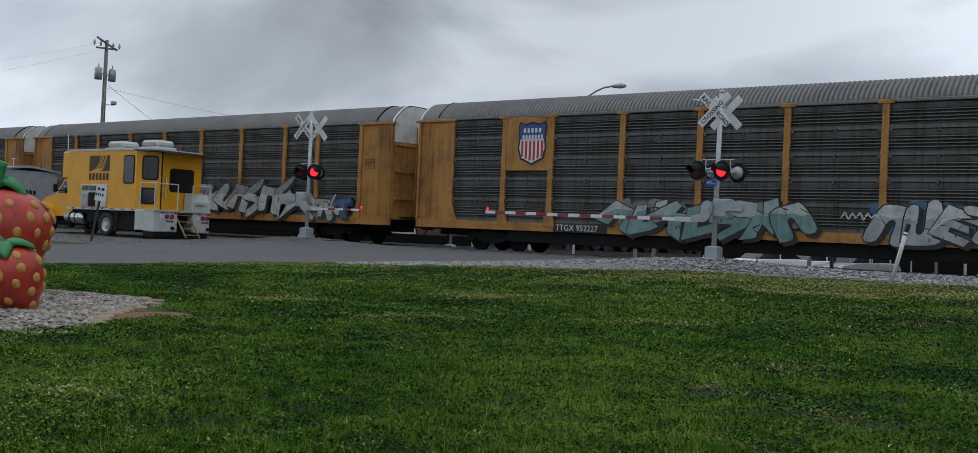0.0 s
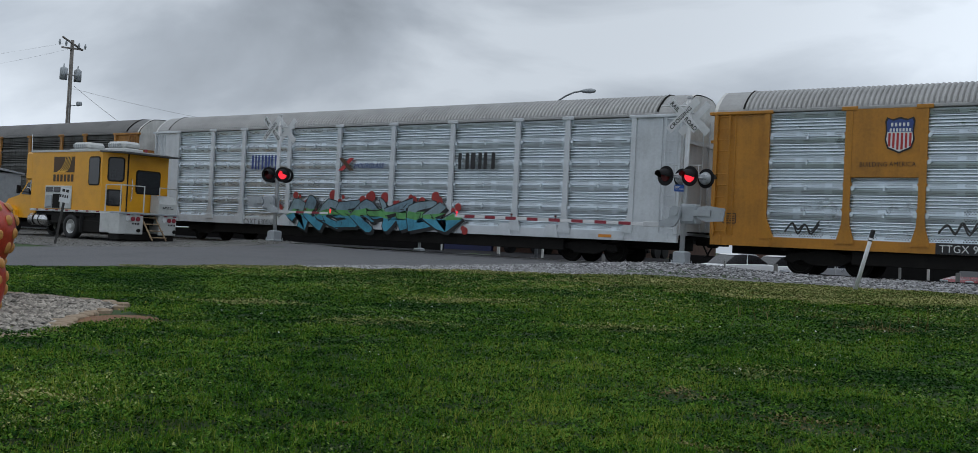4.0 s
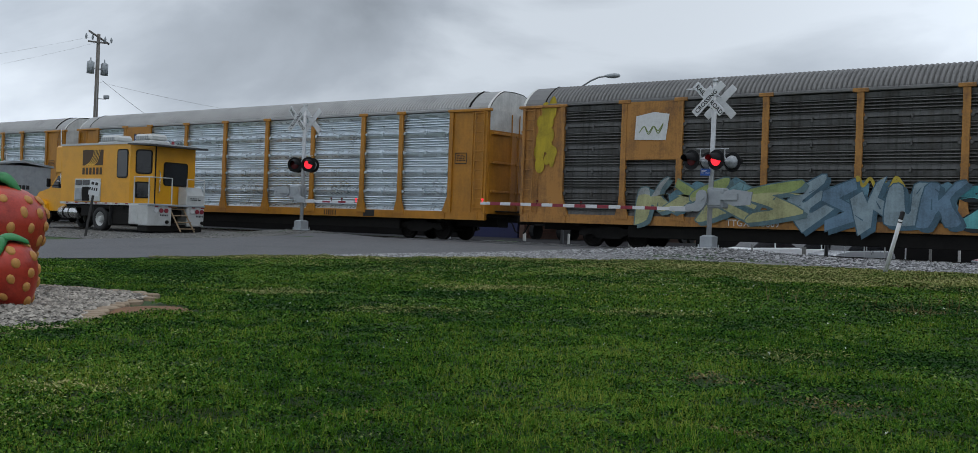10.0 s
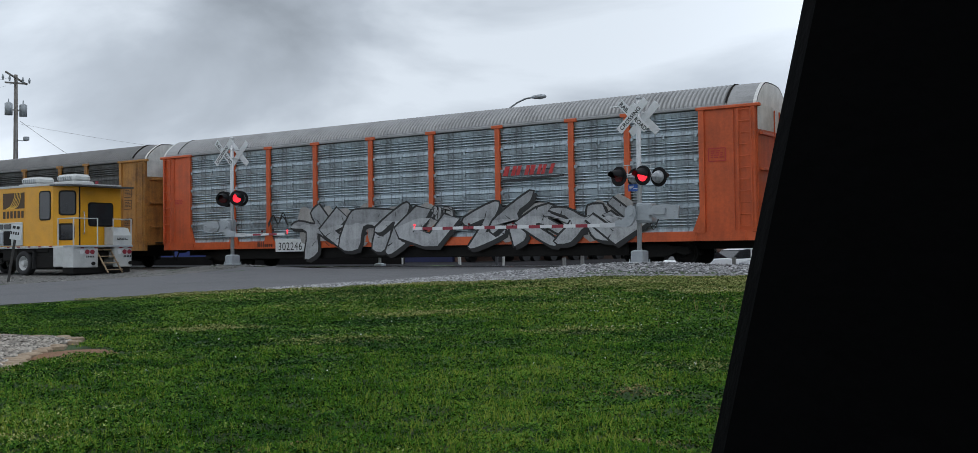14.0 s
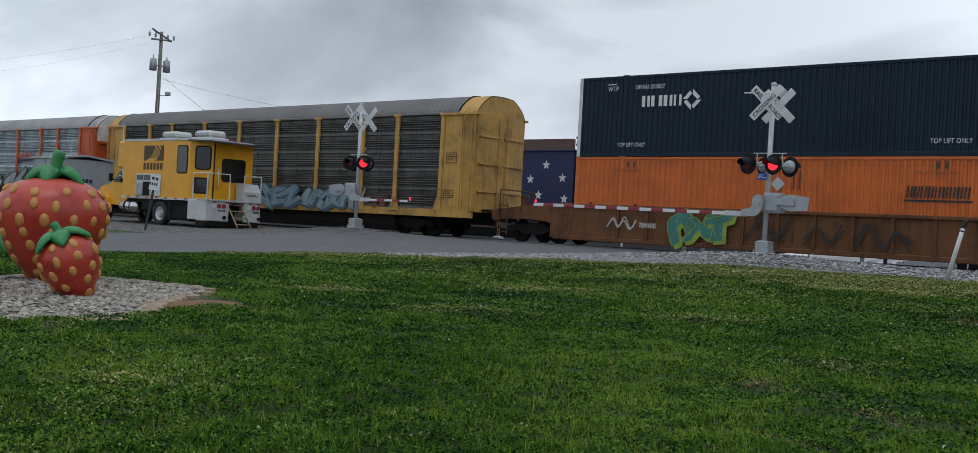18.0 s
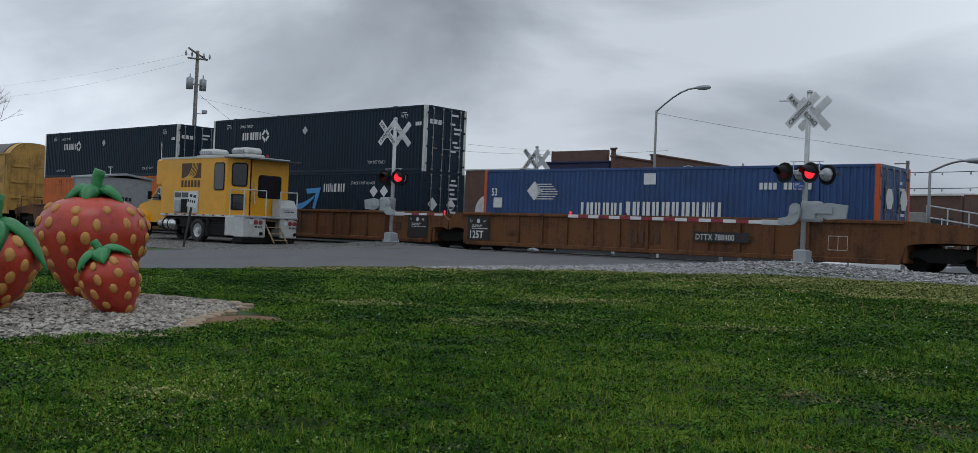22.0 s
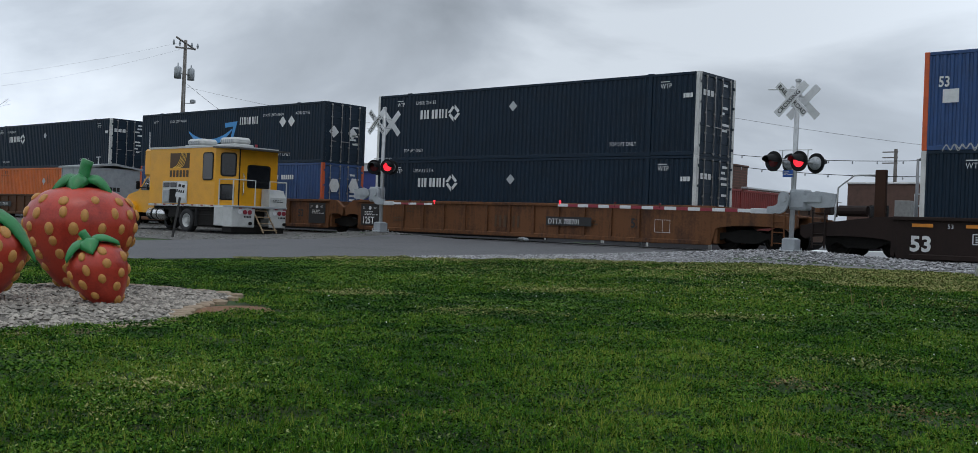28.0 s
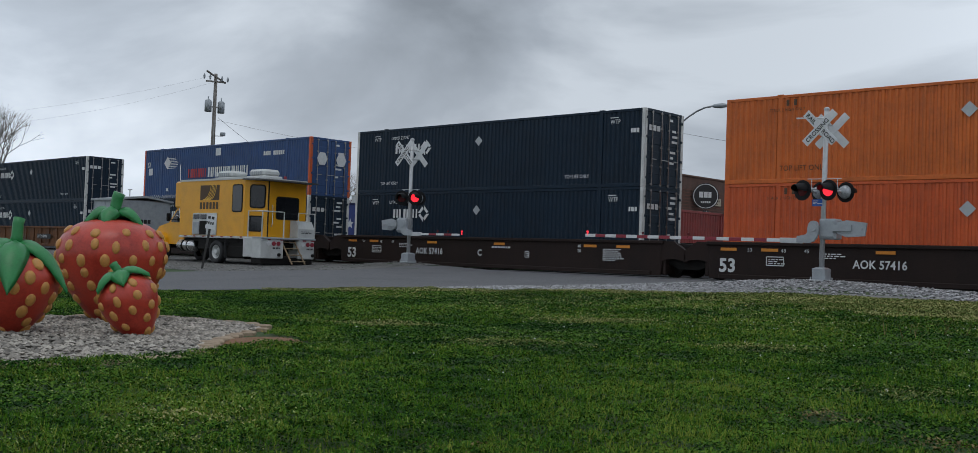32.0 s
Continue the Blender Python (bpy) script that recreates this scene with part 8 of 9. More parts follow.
# equipment house beside the track
bh = thing("equipment_house", pose(-47.9, 24.75, -0.18), "grey metal railway equipment house with a low roof", "equipment shed")
part("shell", Mesh().box((-1.25, 1.45, 1.45), (2.5, 2.9, 2.9), 0.02), BOXGREY, bh)
part("roof", Mesh().extrude_x([(-0.1, 2.86), (1.45, 3.05), (3.0, 2.86), (3.0, 2.95), (1.45, 3.15), (-0.1, 2.95)], -2.62, 0.12), BOXGREY, bh)
part("door", Mesh().box((-1.3, -0.012, 1.35), (0.9, 0.03, 2.1), 0.01), mat("pale_grey_door", (0.45, 0.47, 0.48), 0.5), bh)
for k, w in enumerate(([0.16] * 7, [0.16] * 7, [0.13] * 9)):
    bars(bh, BLACKMARK, 0.008, 0.45, 1.75 - 0.34 * k, w, 0.2, gap=0.2, turn=90, name="number_bar")
part("vent", Mesh().tube([(-0.7, 1.0, 3.0), (-0.7, 1.0, 3.45), (-0.5, 1.0, 3.45), (-0.9, 1.0, 3.45)], 0.025, 6), ALU, bh)
for x in (-2.4, -1.25, -0.1):
    part("seam", Mesh().box((x, -0.012, 1.45), (0.05, 0.02, 2.8)), BOXGREY, bh)

# pillar of the vehicle that the camera sits in
pl = thing("vehicle_pillar", pose(0.0, 0.0, ground_z(0, 0)), "black vehicle window pillar, out of focus and unlit", "vehicle part")
PB, PR, LEAN = radians(6.3), 0.56, radians(12.5)
ez = 0.54 - ground_z(0, 0)
hx, hy = -math.sin(PB) * PR, math.cos(PB) * PR
rx_, ry_ = math.cos(PB), math.sin(PB)
pm = Mesh()
rows = []
for z in (0.0, 0.4, 0.8, 1.0, 1.2, 1.4, 1.7):
    o = (z - ez) * math.tan(LEAN)
    sec = [(0.0, 0.0), (0.015, -0.02), (0.06, -0.03), (0.30, -0.05), (0.55, -0.12), (0.56, 0.02), (0.03, 0.03)]
    rows.append([(hx + (o + a) * rx_ - b * -ry_, hy + (o + a) * ry_ + b * rx_, z) for a, b in sec])
pm.grid(rows, close=True)
pm.add(rows[0], [tuple(range(7))])
pm.add(rows[-1], [tuple(range(7))])
part("pillar_cover", pm, CARBLACK, pl, smooth=False)


# ---- across the tracks ----
def utility_pole():
    p = thing("utility_pole", pose(-67.2, 42.0, -0.06), "tall timber utility pole with transformers and crossarms", "utility pole")
    part("pole", Mesh().tube([(0, 0, 0), (0.05, 0, 7), (0.1, 0, 13.5)], [0.19, 0.16, 0.12], 12), WOOD, p, smooth=True)
    for y0, y1, z in ((-1.1, 0.9, 12.9), (-0.9, 1.0, 13.25)):
        part("crossarm", Mesh().box((0.15, 0, z), (0.1, 2.3, 0.12), 0.015, m=pose(0, 0, 0, 6 if y0 < -1 else -14, 0, 20)), WOOD, p)
    for y in (-1.0, -0.5, 0.5, 1.0):
        ins = Mesh().tube([(0.15, y, 13.0), (0.15, y, 13.2), (0.15, y, 13.4)], [0.05, 0.09, 0.03], 8)
        part("insulator", ins, BOXGREY, p)
    for y in (-0.55, 0.55):
        c = Mesh().tube([(0.1, y, 10.6), (0.1, y, 11.4), (0.1, y, 11.5)], [0.26, 0.26, 0.12], 14)
        tr = part("transformer", c, BOXGREY, p, smooth=True)
        part("bushing", Mesh().tube([(0.1, y, 11.45), (0.1, y, 11.75)], [0.06, 0.03], 8), BOXGREY, tr)
    part("transformer_bracket", Mesh().box((0.1, 0, 11.0), (0.08, 1.2, 0.1), 0.01), STEEL, p)
    fl = Mesh().box((0.55, 0.5, 9.0), (0.3, 0.35, 0.28), 0.05).tube([(0.1, 0, 8.85), (0.55, 0.5, 8.85)], 0.03, 6)
    part("flood_light", fl, BOXGREY, p)
    part("conduit", Mesh().tube([(0.2, -0.1, 3), (0.28, -0.1, 10)], 0.03, 6), STEEL, p)
    return p


utility_pole()


def wire(a, b, sag, r=0.007, label="thin dark overhead wire"):
    a, b = Vector(a), Vector(b)
    pts = [a.lerp(b, k / 16) - Vector((0, 0, sag * 4 * (k / 16) * (1 - k / 16))) for k in range(17)]
    return solid("overhead_wire", Mesh().tube(pts, r, 5), BLACKIRON, pose(0, 0, 0), label, "wire", "overhead wires")


wire((-67.1, 42.3, 10.2), (-57.0, 46.0, 4.0), 0.3, 0.012)
wire((-67.1, 42.2, 10.0), (-40.0, 58.0, 6.5), 0.8)
wire((-67.2, 41.6, 13.2), (-140.0, 40.0, 15.0), 1.2, 0.004)
wire((-67.2, 42.4, 13.0), (-140.0, 43.0, 14.4), 1.5, 0.004)
wire((-95.0, 80.0, 12.5), (-37.5, 60.0, 6.9), 1.2, 0.01)
wire((-25.6, 40.0, 6.5), (-8.0, 62.0, 5.0), 0.5)


POSTGREY = mat("weathered_post_grey", (0.22, 0.22, 0.21), 0.8, 0, 0.3, 6.0)
LAMPGREY = mat("dull_lamp_metal", (0.20, 0.21, 0.22), 0.5, 0.4, 0.2, 4.0)


def street_lamp(x, y, h, reach, ang, label, rise=1.0):
    s = thing("street_lamp", pose(x, y, -0.06), label, "street lamp", "street lamps")
    part("pole", Mesh().tube([(0, 0, ground_z(x, y) - 0.1), (0, 0, h * 0.5), (0, 0, h)], [0.075, 0.065, 0.05], 12), LAMPGREY, s, smooth=True)
    c, d = math.cos(ang), math.sin(ang)
    pts = [(reach * t * c, reach * t * d, h - 0.05 + (rise * math.sin(t * math.pi / 2))) for t in (0, 0.2, 0.4, 0.6, 0.8, 1.0)]
    part("arm", Mesh().tube(pts, 0.04, 8), LAMPGREY, s, smooth=True)
    ex, ey, ez_ = pts[-1]
    hd = Mesh()
    n = 12
    hd.grid([[(ex + q * c + wv * math.cos(2 * math.pi * k / n) * -d, ey + q * d + wv * math.cos(2 * math.pi * k / n) * c, ez_ + hv * math.sin(2 * math.pi * k / n)) for k in range(n)] for q, wv, hv in ((-0.1, 0.03, 0.03), (0.1, 0.12, 0.09), (0.4, 0.16, 0.12), (0.62, 0.10, 0.08), (0.68, 0.01, 0.01))], close=True)
    part("lamp_head", hd, BOXGREY, s, smooth=True)


street_lamp(-25.7, 40.0, 6.7, 1.9, 0.15, "galvanised street lamp with a curved arm across the tracks")
street_lamp(-13.45, 40.0, 3.78, 1.25, 0.15, "low galvanised street lamp with a curved arm", 0.42)


def wall_bricks(parent, x0, x1, z0, z1, y, seed):
    """Nothing finer than courses shows at this distance: thin projecting courses."""
    z = z0
    while z < z1:
        part("brick_course", Mesh().box(((x0 + x1) / 2, y, z), (x1 - x0, 0.04, 0.14), 0.005), BRICK, parent)
        z += 0.9


def building(name, x, y, turn, w, d, h, material, label, steps=(), windows=(), coping=None):
    """A block building with parapet steps, openings let into the front wall."""
    b = thing(name, pose(x, y, -0.06, 0, 0, turn), label, "building", "buildings across the tracks")
    out = [(0, 0)] + [(w, 0), (w, h - (steps[-1][1] if steps else 0))]
    top = [(0, h)]
    for sx, drop in steps:
        top += [(sx, top[-1][1]), (sx, h - drop)]
    top += [(w, top[-1][1])]
    o = [(0, 0), (w, 0)] + top[::-1]
    part("front_wall", Mesh().prism(o, 0, 0.35), material, b)
    part("side_wall", Mesh().box((0.175, d / 2 + 0.36, h / 2), (0.35, d - 0.72, h)), material, b)
    part("side_wall", Mesh().box((w - 0.175, d / 2 + 0.36, top[-1][1] / 2), (0.35, d - 0.72, top[-1][1])), material, b)
    part("back_wall", Mesh().box((w / 2, d - 0.18, h * 0.45), (w, 0.34, h * 0.9)), material, b)
    part("roof", Mesh().box((w / 2, d / 2, min(h, top[-1][1]) - 0.5), (w - 0.8, d - 0.8, 0.2)), ROOFGREY, b)
    for (xa, za), (xb, zb) in zip(top[:-1], top[1:]):
        if xb > xa:
            part("coping", Mesh().box(((xa + xb) / 2, 0.17, za + 0.06), (xb - xa + 0.1, 0.5, 0.12), 0.02), coping or CAPWHITE, b)
    for wx, wz, ww, wh in windows:
        wd = part("window", Mesh().box((wx, -0.005, wz), (ww, 0.05, wh), 0.01), GLASSDARK, b)
        part("window_frame", Mesh().box((wx, -0.012, wz - wh / 2 - 0.05), (ww + 0.2, 0.12, 0.1), 0.01).box((wx, -0.012, wz), (0.06, 0.06, wh)), CAPWHITE, wd)
    return b


MURAL = mat("dark_blue_mural_paint", (0.018, 0.022, 0.075), 0.7, 0, 0.3, 0.6)
REDBAND = mat("red_wall_band", (0.33, 0.03, 0.04), 0.6, 0, 0.2, 0.5)
DARKBRICK = mat("dark_brown_brick", (0.115, 0.066, 0.050), 0.85, 0, 0.35, 2.5, 0.3, 30)
# brick corner building: mural end to the tracks, long brick side along the street
brk = building("brick_building", -36.0, 51.7, 90, 18.6, 5.0, 6.24, DARKBRICK, "dark brick corner building with a stepped parapet", steps=((0.01, 0.46), (4.4, 0.0), (14.3, 0.5)), windows=((2.2, 3.9, 0.7, 0.9), (8.6, 3.7, 0.7, 0.9), (12.4, 3.7, 0.7, 0.9), (16.4, 3.4, 0.7, 0.9)), coping=DARKBRICK)
for k in range(26):
    part("brick_course", Mesh().box((9.3, -0.008, 0.4 + k * 0.2), (18.5, 0.03, 0.05)), BRICK, brk)
mur = building("mural_building", -41.45, 51.62, 0, 5.0, 6.0, 5.45, MURAL, "low building with a dark blue star mural wall", coping=MURAL)


def star(parent, x, z, r, y=-0.012):
    o = [((r if k % 2 == 0 else r * 0.42) * math.sin(math.pi * k / 5), (r if k % 2 == 0 else r * 0.42) * math.cos(math.pi * k / 5)) for k in range(10)]
    flat(parent, WHITEMARK, x, y, z, o, "painted_star")


for k, (px, pz) in enumerate(((0.7, 4.7), (1.7, 3.7), (2.9, 4.6), (4.2, 3.8), (2.4, 2.7), (4.4, 2.5), (0.9, 2.3))):
    star(mur, px, pz, 0.32)
st2 = building("star_wall", -60.2, 48.0, 0, 7.6, 5.0, 4.0, mat("blue_star_wall_paint", (0.03, 0.05, 0.20), 0.7, 0, 0.3, 0.6), "low blue wall painted with white stars", coping=MURAL)
for px, pz in ((0.8, 3.4), (2.1, 2.6), (3.0, 3.5), (4.3, 2.7), (5.4, 3.4), (6.6, 2.6), (1.4, 1.6), (3.6, 1.7), (5.8, 1.6)):
    star(st2, px, pz, 0.42)
wr = building("striped_shop", -72.5, 60.0, 0, 15.0, 14.0, 5.6, mat("white_wall_paint", (0.55, 0.56, 0.56), 0.7, 0, 0.2, 0.4), "white shop building with a broad red band", coping=CAPWHITE)
part("red_band", Mesh().box((7.5, -0.03, 3.95), (14.96, 0.06, 1.2), 0.01), REDBAND, wr)
for k in range(5):
    part("shop_window", Mesh().box((1.6 + 2.9 * k, -0.01, 1.6), (2.2, 0.05, 1.6), 0.01), GLASSDARK, wr)
ar = building("arched_shop", -56.6, 60.4, 0, 6.6, 10.0, 5.85, DARKBRICK, "dark brick shop with a pale arched window")
arch = Mesh().prism([(1.2, 0.2), (3.8, 0.2), (3.8, 2.6)] + [(2.5 + 1.3 * math.cos(math.pi * k / 10), 2.6 + 1.3 * math.sin(math.pi * k / 10)) for k in range(1, 10)] + [(1.2, 2.6)], -0.05, 0.0)
part("arched_window", arch, CAPWHITE, ar)
low = building("brick_store", -25.4, 63.0, 0, 6.0, 12.0, 4.1, DARKBRICK, "low dark brick store across the tracks", windows=((2.0, 2.0, 1.2, 1.6), (5.0, 2.0, 1.2, 1.6), (8.0, 2.0, 1.2, 1.6)))
sh = building("metal_shed", -33.8, 66.0, 90, 14.0, 1.9, 3.95, DARKBRICK, "dark shed with a pale low pitched sheet roof", coping=ALU)
for k in range(43):
    part("roof_sheet", Mesh().box((0.2 + k * 0.325, 0.5, 3.72), (0.3, 1.5, 0.05), 0.01), ROOFPALE, sh, m=pose(0, 0, 0.0, 14, 0, 0))
hb = building("far_block", -25.0, 76.0, 0, 29.0, 14.0, 4.9, BRICK, "long red brick block down the street", windows=tuple((2.0 + 3.0 * k, 2.6, 1.3, 1.8) for k in range(7)))
gr = building("grey_store", -16.5, 66.0, 0, 16.0, 12.0, 3.9, mat("grey_block_wall", (0.30, 0.31, 0.32), 0.8, 0, 0.25, 0.6), "pale grey store with plate windows", windows=tuple((1.8 + 2.6 * k, 1.7, 1.9, 1.7) for k in range(5)))

SHOPBASE = mat("dark_shop_plinth", (0.025, 0.024, 0.024), 0.6, 0, 0.3, 2.0)
part("plinth", Mesh().box((8.0, -0.03, 0.2), (15.96, 0.06, 2.4)), SHOPBASE, gr)
for k in range(11):
    part("pilaster", Mesh().box((0.5 + 1.48 * k, -0.10, 1.2), (0.22 if k % 3 else 0.42, 0.12, 4.4), 0.01), CAPWHITE, gr)
for k in range(6):
    part("glazing_bar", Mesh().box((1.8 + 2.6 * k, -0.07, 0.62), (1.1, 0.06, 0.06)), CAPWHITE, gr)

# round black shop sign and dish on the roofs
sgn = thing("round_shop_sign", pose(-35.2, 58.9, 4.95, 0, 0, 38), "round black shop sign on the brick parapet", "shop sign")
part("disc", disc_mesh(0.86, -0.05, 0.05, 28), BLACKMARK, sgn)
rg = Mesh().tube([(0.78 * math.cos(2 * math.pi * k / 28), -0.06, 0.78 * math.sin(2 * math.pi * k / 28)) for k in range(29)], 0.03, 5)
part("rim_line", rg, WHITEMARK, sgn)
bars(sgn, WHITEMARK, -0.42, -0.065, -0.1, [0.26, 0.24, 0.2], 0.38, gap=0.12)
bars(sgn, WHITEMARK, -0.3, -0.065, -0.45, [0.1] * 5, 0.12, gap=0.25)
part("bracket", Mesh().box((0, 0.68, -0.2), (0.1, 1.35, 0.1)).box((0, 0.68, 0.3), (0.1, 1.35, 0.1)), BLACKIRON, sgn)
bn = thing("shop_banner", pose(-35.93, 60.6, 4.45, 0, 0, 90), "small pale shop banner on the brick wall", "banner")
part("board", Mesh().box((0.75, 0, 0.25), (1.5, 0.06, 0.5), 0.01), mat("cream_board", (0.42, 0.38, 0.28), 0.7), bn)
bars(bn, BROWNMARK, 0.15, -0.035, 0.28, [0.12] * 7, 0.13, gap=0.4)
bars(bn, BROWNMARK, 0.3, -0.035, 0.08, [0.12] * 5, 0.11, gap=0.4)
ds = thing("satellite_dish", pose(-38.6, 54.2, 4.9), "grey satellite dish on the flat roof", "satellite dish")
dm_ = Mesh()
n_ = 18
dm_.grid([[(q * math.cos(2 * math.pi * k / n_), -0.25 * (1 - (q / 0.55) ** 2) * -1 - 0.3, q * math.sin(2 * math.pi * k / n_) + 0.75) for k in range(n_)] for q in (0.001, 0.2, 0.4, 0.55)], close=True)
part("dish", dm_, BOXGREY, ds, smooth=True)
part("stand", Mesh().tube([(0, 0, 0), (0, 0, 0.75)], 0.05, 8), ALU, ds)


# corrugated red containers standing beyond the track
def yard_box(x, y, turn, ln, label):
    b = thing("storage_container", pose(x, y, 0.94, 0, 0, turn), label, "container", "red containers beyond the tracks")
    part("trailer_frame", Mesh().box((ln / 2, 1.2, -0.12), (ln - 0.1, 1.0, 0.2), 0.02), BLACKIRON, b)
    for px in (1.0, ln - 2.2, ln - 1.0):
        for py in (0.25, 2.15):
            part("trailer_wheel", Mesh().tube([(px, py - 0.14, -0.5), (px, py + 0.14, -0.5)], 0.5, 18), RUBBER, b)
    w, q = [], 0.1
    while q < ln - 0.1:
        w += [(q, 0.0), (q + 0.1, 0.0), (q + 0.14, 0.05), (q + 0.24, 0.05)]
        q += 0.28
    red = mat("dull_red_container_paint", (0.22, 0.035, 0.03), 0.6, 0, 0.3, 1.0, streak=0.4)
    part("side_wall", Mesh().grid([[(p, r, 0.15), (p, r, 2.5)] for p, r in w]), red, b)
    part("shell", Mesh().box((ln / 2, 1.27, 1.3), (ln - 0.1, 2.3, 2.5), 0.02), red, b)
    for z in (0.08, 2.54):
        part("rail", Mesh().box((ln / 2, 0.03, z), (ln, 0.12, 0.14), 0.01), red, b)
    for p in (0.06, ln - 0.06):
        part("corner_post", Mesh().box((p, 0.05, 1.3), (0.14, 0.16, 2.6), 0.01), red, b)


for k in range(3):
    yard_box(-31.4, 48.4 + 6.15 * k, 90, 6.06, "dull red corrugated container on a parked trailer")


# low walls added along the far street, coloured near black as its shade
SHADEWALL = mat("shade_dark_wall", (0.014, 0.0135, 0.0135), 0.9, 0, 0.3, 1.0, spec=0.05)
for x0, x1, y, z0, z1 in ((-85.0, -34.0, 43.6, -0.57, 0.47), (-27.0, 14.0, 57.0, -1.2, 0.35)):
    solid("added_shade_wall", Mesh().box(((x0 + x1) / 2, y, (z0 + z1) / 2), (x1 - x0, 0.3, z1 - z0), 0.03), SHADEWALL, pose(0, 0, 0), "added low wall, near black for shade along the far street", "wall", kind="structure")

# string lights over the yard
def string_lights(a, b, sag, n):
    s = thing("string_lights", pose(0, 0, 0), "string of small bulbs on a hanging wire", "string lights", "string lights")
    a, b = Vector(a), Vector(b)
    f = lambda t: a.lerp(b, t) - Vector((0, 0, sag * 4 * t * (1 - t)))
    part("wire", Mesh().tube([f(k / 20) for k in range(21)], 0.02, 5), BLACKIRON, s)
    bulb = fix_normals(Mesh().tube([(0, 0, -0.16), (0, 0, -0.10), (0, 0, 0)], [0.03, 0.05, 0.025], 6).data("bulb", [LENSGREY]))
    for k in range(n):
        part("bulb", bulb, LENSGREY, s, m=Matrix.Translation(f((k + 0.5) / n)))


for px, py, ph in ((-30.8, 58.0, 5.8), (-7.0, 54.0, 5.6)):
    sp = thing("light_post", pose(px, py, -0.06), "thin dark post for the string lights", "post", "light posts")
    part("post", Mesh().tube([(0, 0, ground_z(px, py) - 0.1), (0, 0, ph)], 0.05, 8), LAMPGREY, sp)
string_lights((-30.8, 58.0, 4.9), (-7.0, 54.0, 4.6), 0.7, 16)
string_lights((-30.8, 58.0, 5.6), (-7.0, 54.0, 5.4), 0.6, 16)
pp = thing("utility_pole", pose(-26.8, 75.0, -0.06), "plain utility pole with three short crossarms", "utility pole")
part("pole", Mesh().tube([(0, 0, 0), (0, 0, 7.3)], [0.16, 0.12], 10), WOOD, pp)
for z in (6.3, 6.7, 7.1):
    part("crossarm", Mesh().box((-0.4, 0, z), (1.1, 0.1, 0.08), 0.01), WOOD, pp)


# ---- trees ----
def branch_mesh(seed, h, spread, levels=5):
    """A bare crown of tapering, forking limbs; returns trunk and crown meshes."""
    r = random.Random(seed)
    trunk, crown = Mesh(), Mesh()
    trunk.tube([(0, 0, 0), (0.05, 0.03, h * 0.15), (0.0, 0.05, h * 0.3)], [h * 0.028, h * 0.022, h * 0.018], 10)

    def grow(p, d, ln, rad, lv):
        q = p + d * ln
        mid = p.lerp(q, 0.5) + Vector((r.uniform(-1, 1), r.uniform(-1, 1), r.uniform(-0.3, 0.6))) * ln * 0.08
        crown.tube([p, mid, q], [rad, rad * 0.82, rad * 0.65], 5 if lv > 1 else 3, caps=False)
        if lv == 0:
            return
        for _ in range(r.choice((2, 3, 3))):
            e = (d + Vector((r.uniform(-1, 1), r.uniform(-1, 1), r.uniform(-0.25, 0.7))) * spread).normalized()
            grow(q, e, ln * r.uniform(0.62, 0.82), rad * 0.6, lv - 1)
        if lv > 1 and r.random() < 0.7:
            e = (d + Vector((r.uniform(-1, 1), r.uniform(-1, 1), 0.2)) * spread * 1.3).normalized()
            grow(mid, e, ln * 0.6, rad * 0.5, lv - 2)

    for k in range(4):
        a = k * 1.6 + r.uniform(-0.3, 0.3)
        grow(Vector((0, 0.05, h * 0.28)), Vector((0.55 * math.cos(a), 0.55 * math.sin(a), 0.85)).normalized(), h * 0.19, h * 0.0085, levels)
    return trunk, crown


def bare_tree(x, y, h, seed, label, levels=5):
    t = thing("bare_tree", pose(x, y, -0.1), label, "tree", "trees")
    a, b = branch_mesh(seed, h, 0.75, levels)
    part("trunk", a, BARK, t, smooth=True)
    tagged(part("crown", b, BARK, t), kind="stuff")


bare_tree(-86.3, 70.0, 11.0, 3, "leafless grey tree with a fine rounded crown", 6)
bare_tree(-93.0, 76.0, 9.0, 4, "small leafless grey tree", 4)
bare_tree(-164.0, 62.0, 25.0, 5, "tall leafless grey tree at the edge of town")
bare_tree(-172.0, 70.0, 16.0, 8, "leafless grey tree behind another", 4)


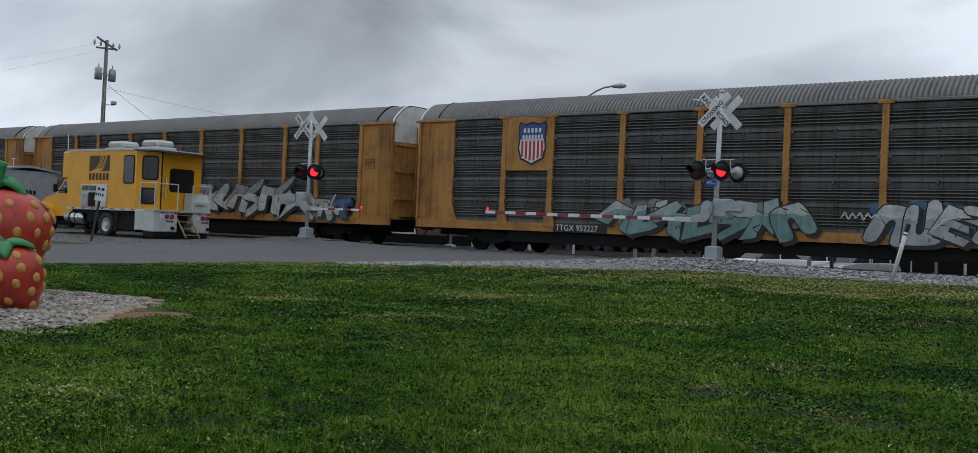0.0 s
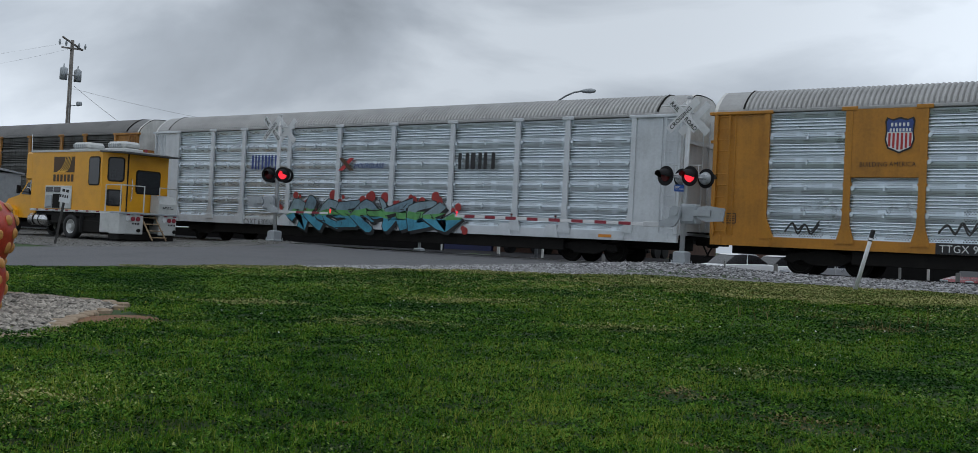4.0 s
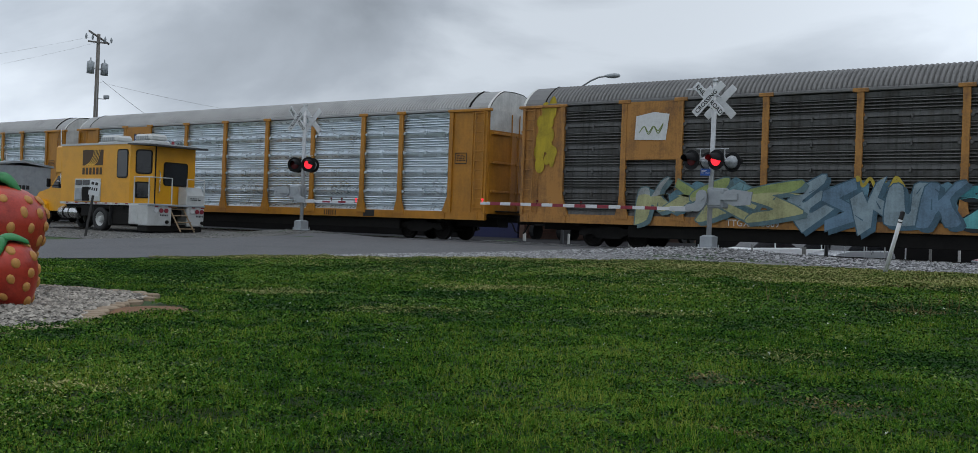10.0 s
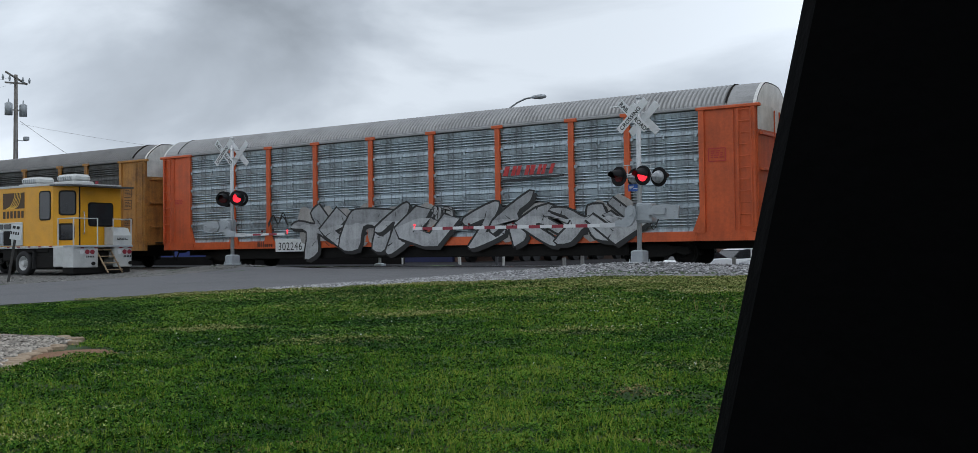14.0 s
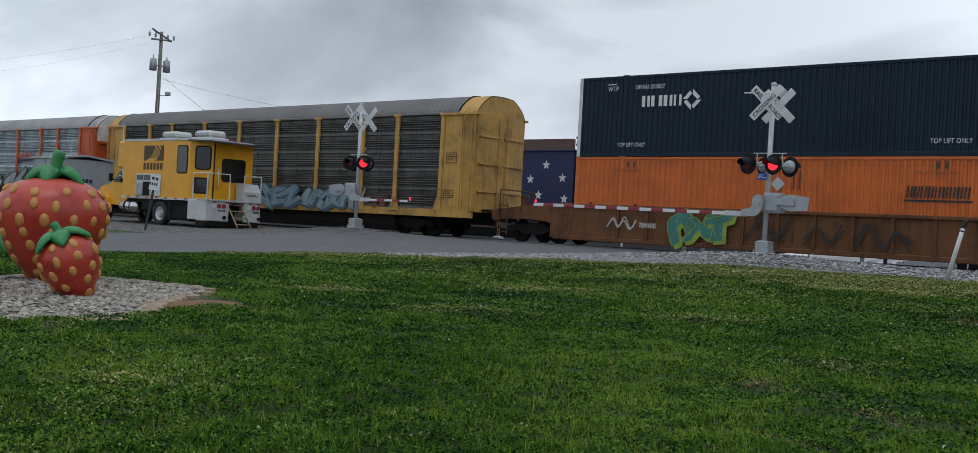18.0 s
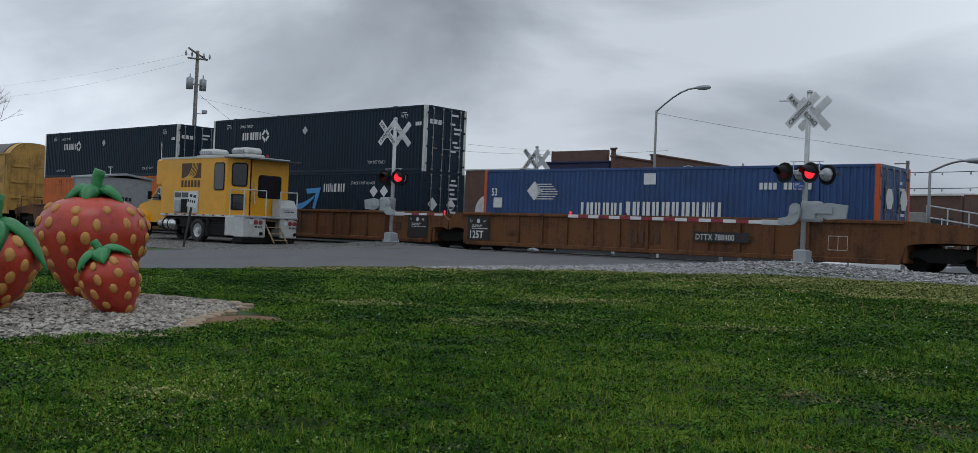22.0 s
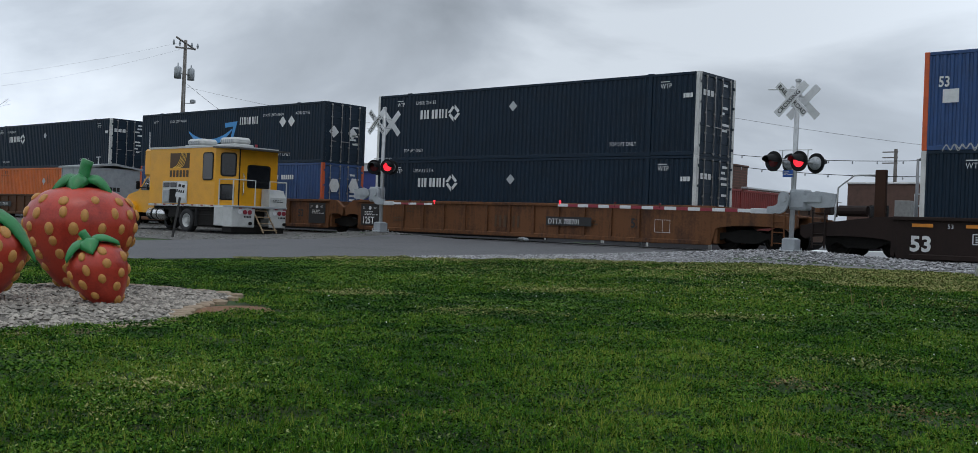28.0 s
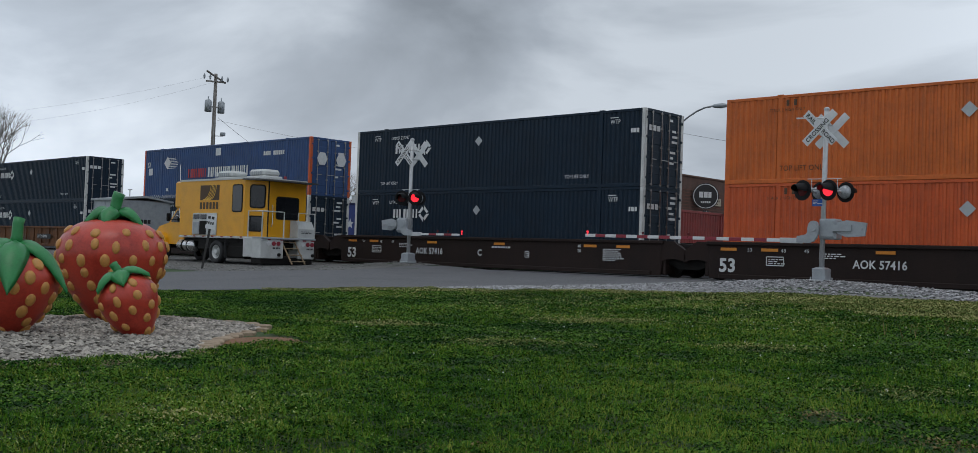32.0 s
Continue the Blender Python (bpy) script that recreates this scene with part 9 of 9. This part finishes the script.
def evergreen(x, y, h, w, seed):
    t = thing("evergreen_tree", pose(x, y, -0.1), "dark evergreen tree with an uneven open crown", "tree", "trees")
    r = random.Random(seed)
    part("trunk", Mesh().tube([(0, 0, 0), (0, 0, h * 0.9)], [h * 0.025, 0.05], 8), BARK, t)
    c = Mesh()
    for k in range(150):
        f = r.uniform(0.25, 1.0)
        a = r.uniform(0, 6.283)
        d = w * (1.05 - f) * r.uniform(0.3, 1.0) + 0.3
        p = Vector((d * math.cos(a), d * math.sin(a), h * f + r.uniform(-0.3, 0.3)))
        for j in range(22):
            q = p + Vector((r.uniform(-1, 1), r.uniform(-1, 1), r.uniform(-0.6, 0.6))) * 0.5
            e1 = Vector((r.uniform(-1, 1), r.uniform(-1, 1), r.uniform(-0.5, 0.5))).normalized() * r.uniform(0.25, 0.5)
            e2 = Vector((r.uniform(-1, 1), r.uniform(-1, 1), r.uniform(-0.5, 0.5))).normalized() * 0.07
            c.add([q - e1, q + e2, q + e1, q - e2], [(0, 1, 2, 3)])
    tagged(part("crown", c, PINE, t), kind="stuff")


evergreen(-116.0, 80.0, 12.8, 5.0, 1)
evergreen(-128.5, 84.0, 11.6, 4.6, 2)
evergreen(-108.5, 79.0, 11.0, 4.2, 3)


# ---- parked cars beyond the track ----
def parked_car(x, y, turn, paint_, label):
    c = thing("parked_car", pose(x, y, ground_z(x, y) + 0.01, 0, 0, turn), label, "car", "parked cars")
    low = [(0.05, 0.35), (0.0, 0.62), (0.25, 0.78), (1.15, 0.92), (3.7, 0.98), (4.35, 0.92), (4.5, 0.7), (4.45, 0.35)]
    top = [(1.1, 0.9), (1.75, 1.38), (2.2, 1.45), (3.0, 1.42), (3.95, 0.95)]
    m = Mesh()
    n = len(low)
    m.grid([[(p, yy, z) for p, z in [(2.25 + (p - 2.25) * f, 0.6 + (z - 0.6) * g) for p, z in low]] for yy, f, g in ((-0.86, 0.96, 0.9), (-0.8, 1, 1), (0.8, 1, 1), (0.86, 0.96, 0.9))], close=True)
    m.add([(2.25 + (p - 2.25) * 0.96, -0.86, 0.6 + (z - 0.6) * 0.9) for p, z in low], [tuple(range(n))])
    m.add([(2.25 + (p - 2.25) * 0.96, 0.86, 0.6 + (z - 0.6) * 0.9) for p, z in low], [tuple(range(n))])
    part("body", m, paint_, c)
    g = Mesh().prism(top, -0.68, 0.68)
    part("cabin_glass", g, GLASSDARK, c)
    part("roof", Mesh().prism([(1.72, 1.38), (2.2, 1.46), (3.0, 1.44), (3.2, 1.34), (3.0, 1.4), (2.2, 1.42)], -0.7, 0.7), paint_, c)
    for s in (-1, 1):
        part("pillar", Mesh().tube([(2.5, s * 0.69, 0.95), (2.5, s * 0.66, 1.42)], 0.035, 6), paint_, c)
        for px in (0.85, 3.6):
            w = part("wheel", Mesh().tube([(px, s * 0.87, 0.32), (px, s * 0.66, 0.32)], 0.32, 18), RUBBER, c)
            part("rim", Mesh().tube([(px, s * 0.885, 0.32), (px, s * 0.87, 0.32)], 0.2, 14), CHROME, w)
        part("door_handle", Mesh().box((2.75, s * 0.865, 0.84), (0.2, 0.03, 0.03), 0.008), paint_, c)
    for yy in (-0.6, 0.6):
        part("headlight", Mesh().box((0.06, yy, 0.68), (0.12, 0.36, 0.13), 0.03), LENSGREY, c)
    return c


CARWHITE = mat("white_car_lacquer", (0.75, 0.76, 0.77), 0.25, 0, 0.06, 1.0)
CARSILVER = mat("silver_car_lacquer", (0.42, 0.43, 0.45), 0.28, 0.5, 0.06, 1.0)
CARRED = mat("dark_red_car_lacquer", (0.16, 0.012, 0.016), 0.25, 0, 0.06, 1.0)
for x, y, tn, pt, lab in ((-20.6, 46.6, 62, CARWHITE, "white"), (-19.3, 49.6, 64, CARWHITE, "white"), (-17.2, 50.2, 66, CARSILVER, "silver"), (-9.4, 49.0, 70, CARRED, "dark red"), (-7.6, 50.4, 70, CARWHITE, "white")):
    parked_car(x, y, tn, pt, lab + " parked saloon car on the street beyond the tracks")
# pale fence posts behind the rails
fr_ = random.Random(41)
xk = -33.5
while xk < 1.0:
    h_, yb = fr_.uniform(0.18, 0.46), 43.0 + fr_.uniform(-0.3, 0.5)
    zb_ = ground_z(xk, yb) - 0.02
    fp = Mesh().box((0, 0, (h_ - zb_) / 2), (fr_.choice((0.06, 0.09, 0.16)), 0.10, h_ - zb_), 0.01)
    solid("bollard", fp, POSTGREY if fr_.random() < 0.7 else CAPWHITE, pose(xk, yb, zb_, 0, fr_.uniform(-2, 2), 0), "weathered square bollard at the street edge", "bollard", "bollards")
    xk += fr_.choice((1.1, 2.4, 3.6, 5.0))
# rooftop cabinets and a rail by the far street
for px in (-19.2,):
    cb = thing("utility_cabinet", pose(px, 53.8, ground_z(px, 53.8)), "white metal utility cabinet beyond the tracks", "cabinet", "utility cabinets")
    part("body", Mesh().box((0.4, 0.3, 1.8), (0.8, 0.6, 3.6), 0.03), POSTGREY, cb)
    part("door", Mesh().box((0.4, -0.01, 1.5), (0.66, 0.03, 2.2), 0.01), BOXGREY, cb)
fn = thing("street_railing", pose(-15.2, 45.0, -0.06), "pale metal railing along the ramp beyond the tracks", "railing")
for z in (1.7, 2.2, 2.7):
    part("rail", Mesh().tube([(0, 0, z), (3.4, 0, z - 0.55)], 0.03, 6), ALU, fn)
for k in range(5):
    part("post", Mesh().tube([(k * 0.85, 0, -1.1), (k * 0.85, 0, 2.7 - k * 0.137)], 0.03, 6), ALU, fn)


# ---- what moves ----
def motions():
    """The train rolls along the track, a little faster towards the end."""
    times = [2.0 * k for k in range(17)]
    for ob, offset, z in MOVERS:
        walk(ob, [(t, pose(offset - travel(t), TRACK_Y, z)) for t in times])


motions()
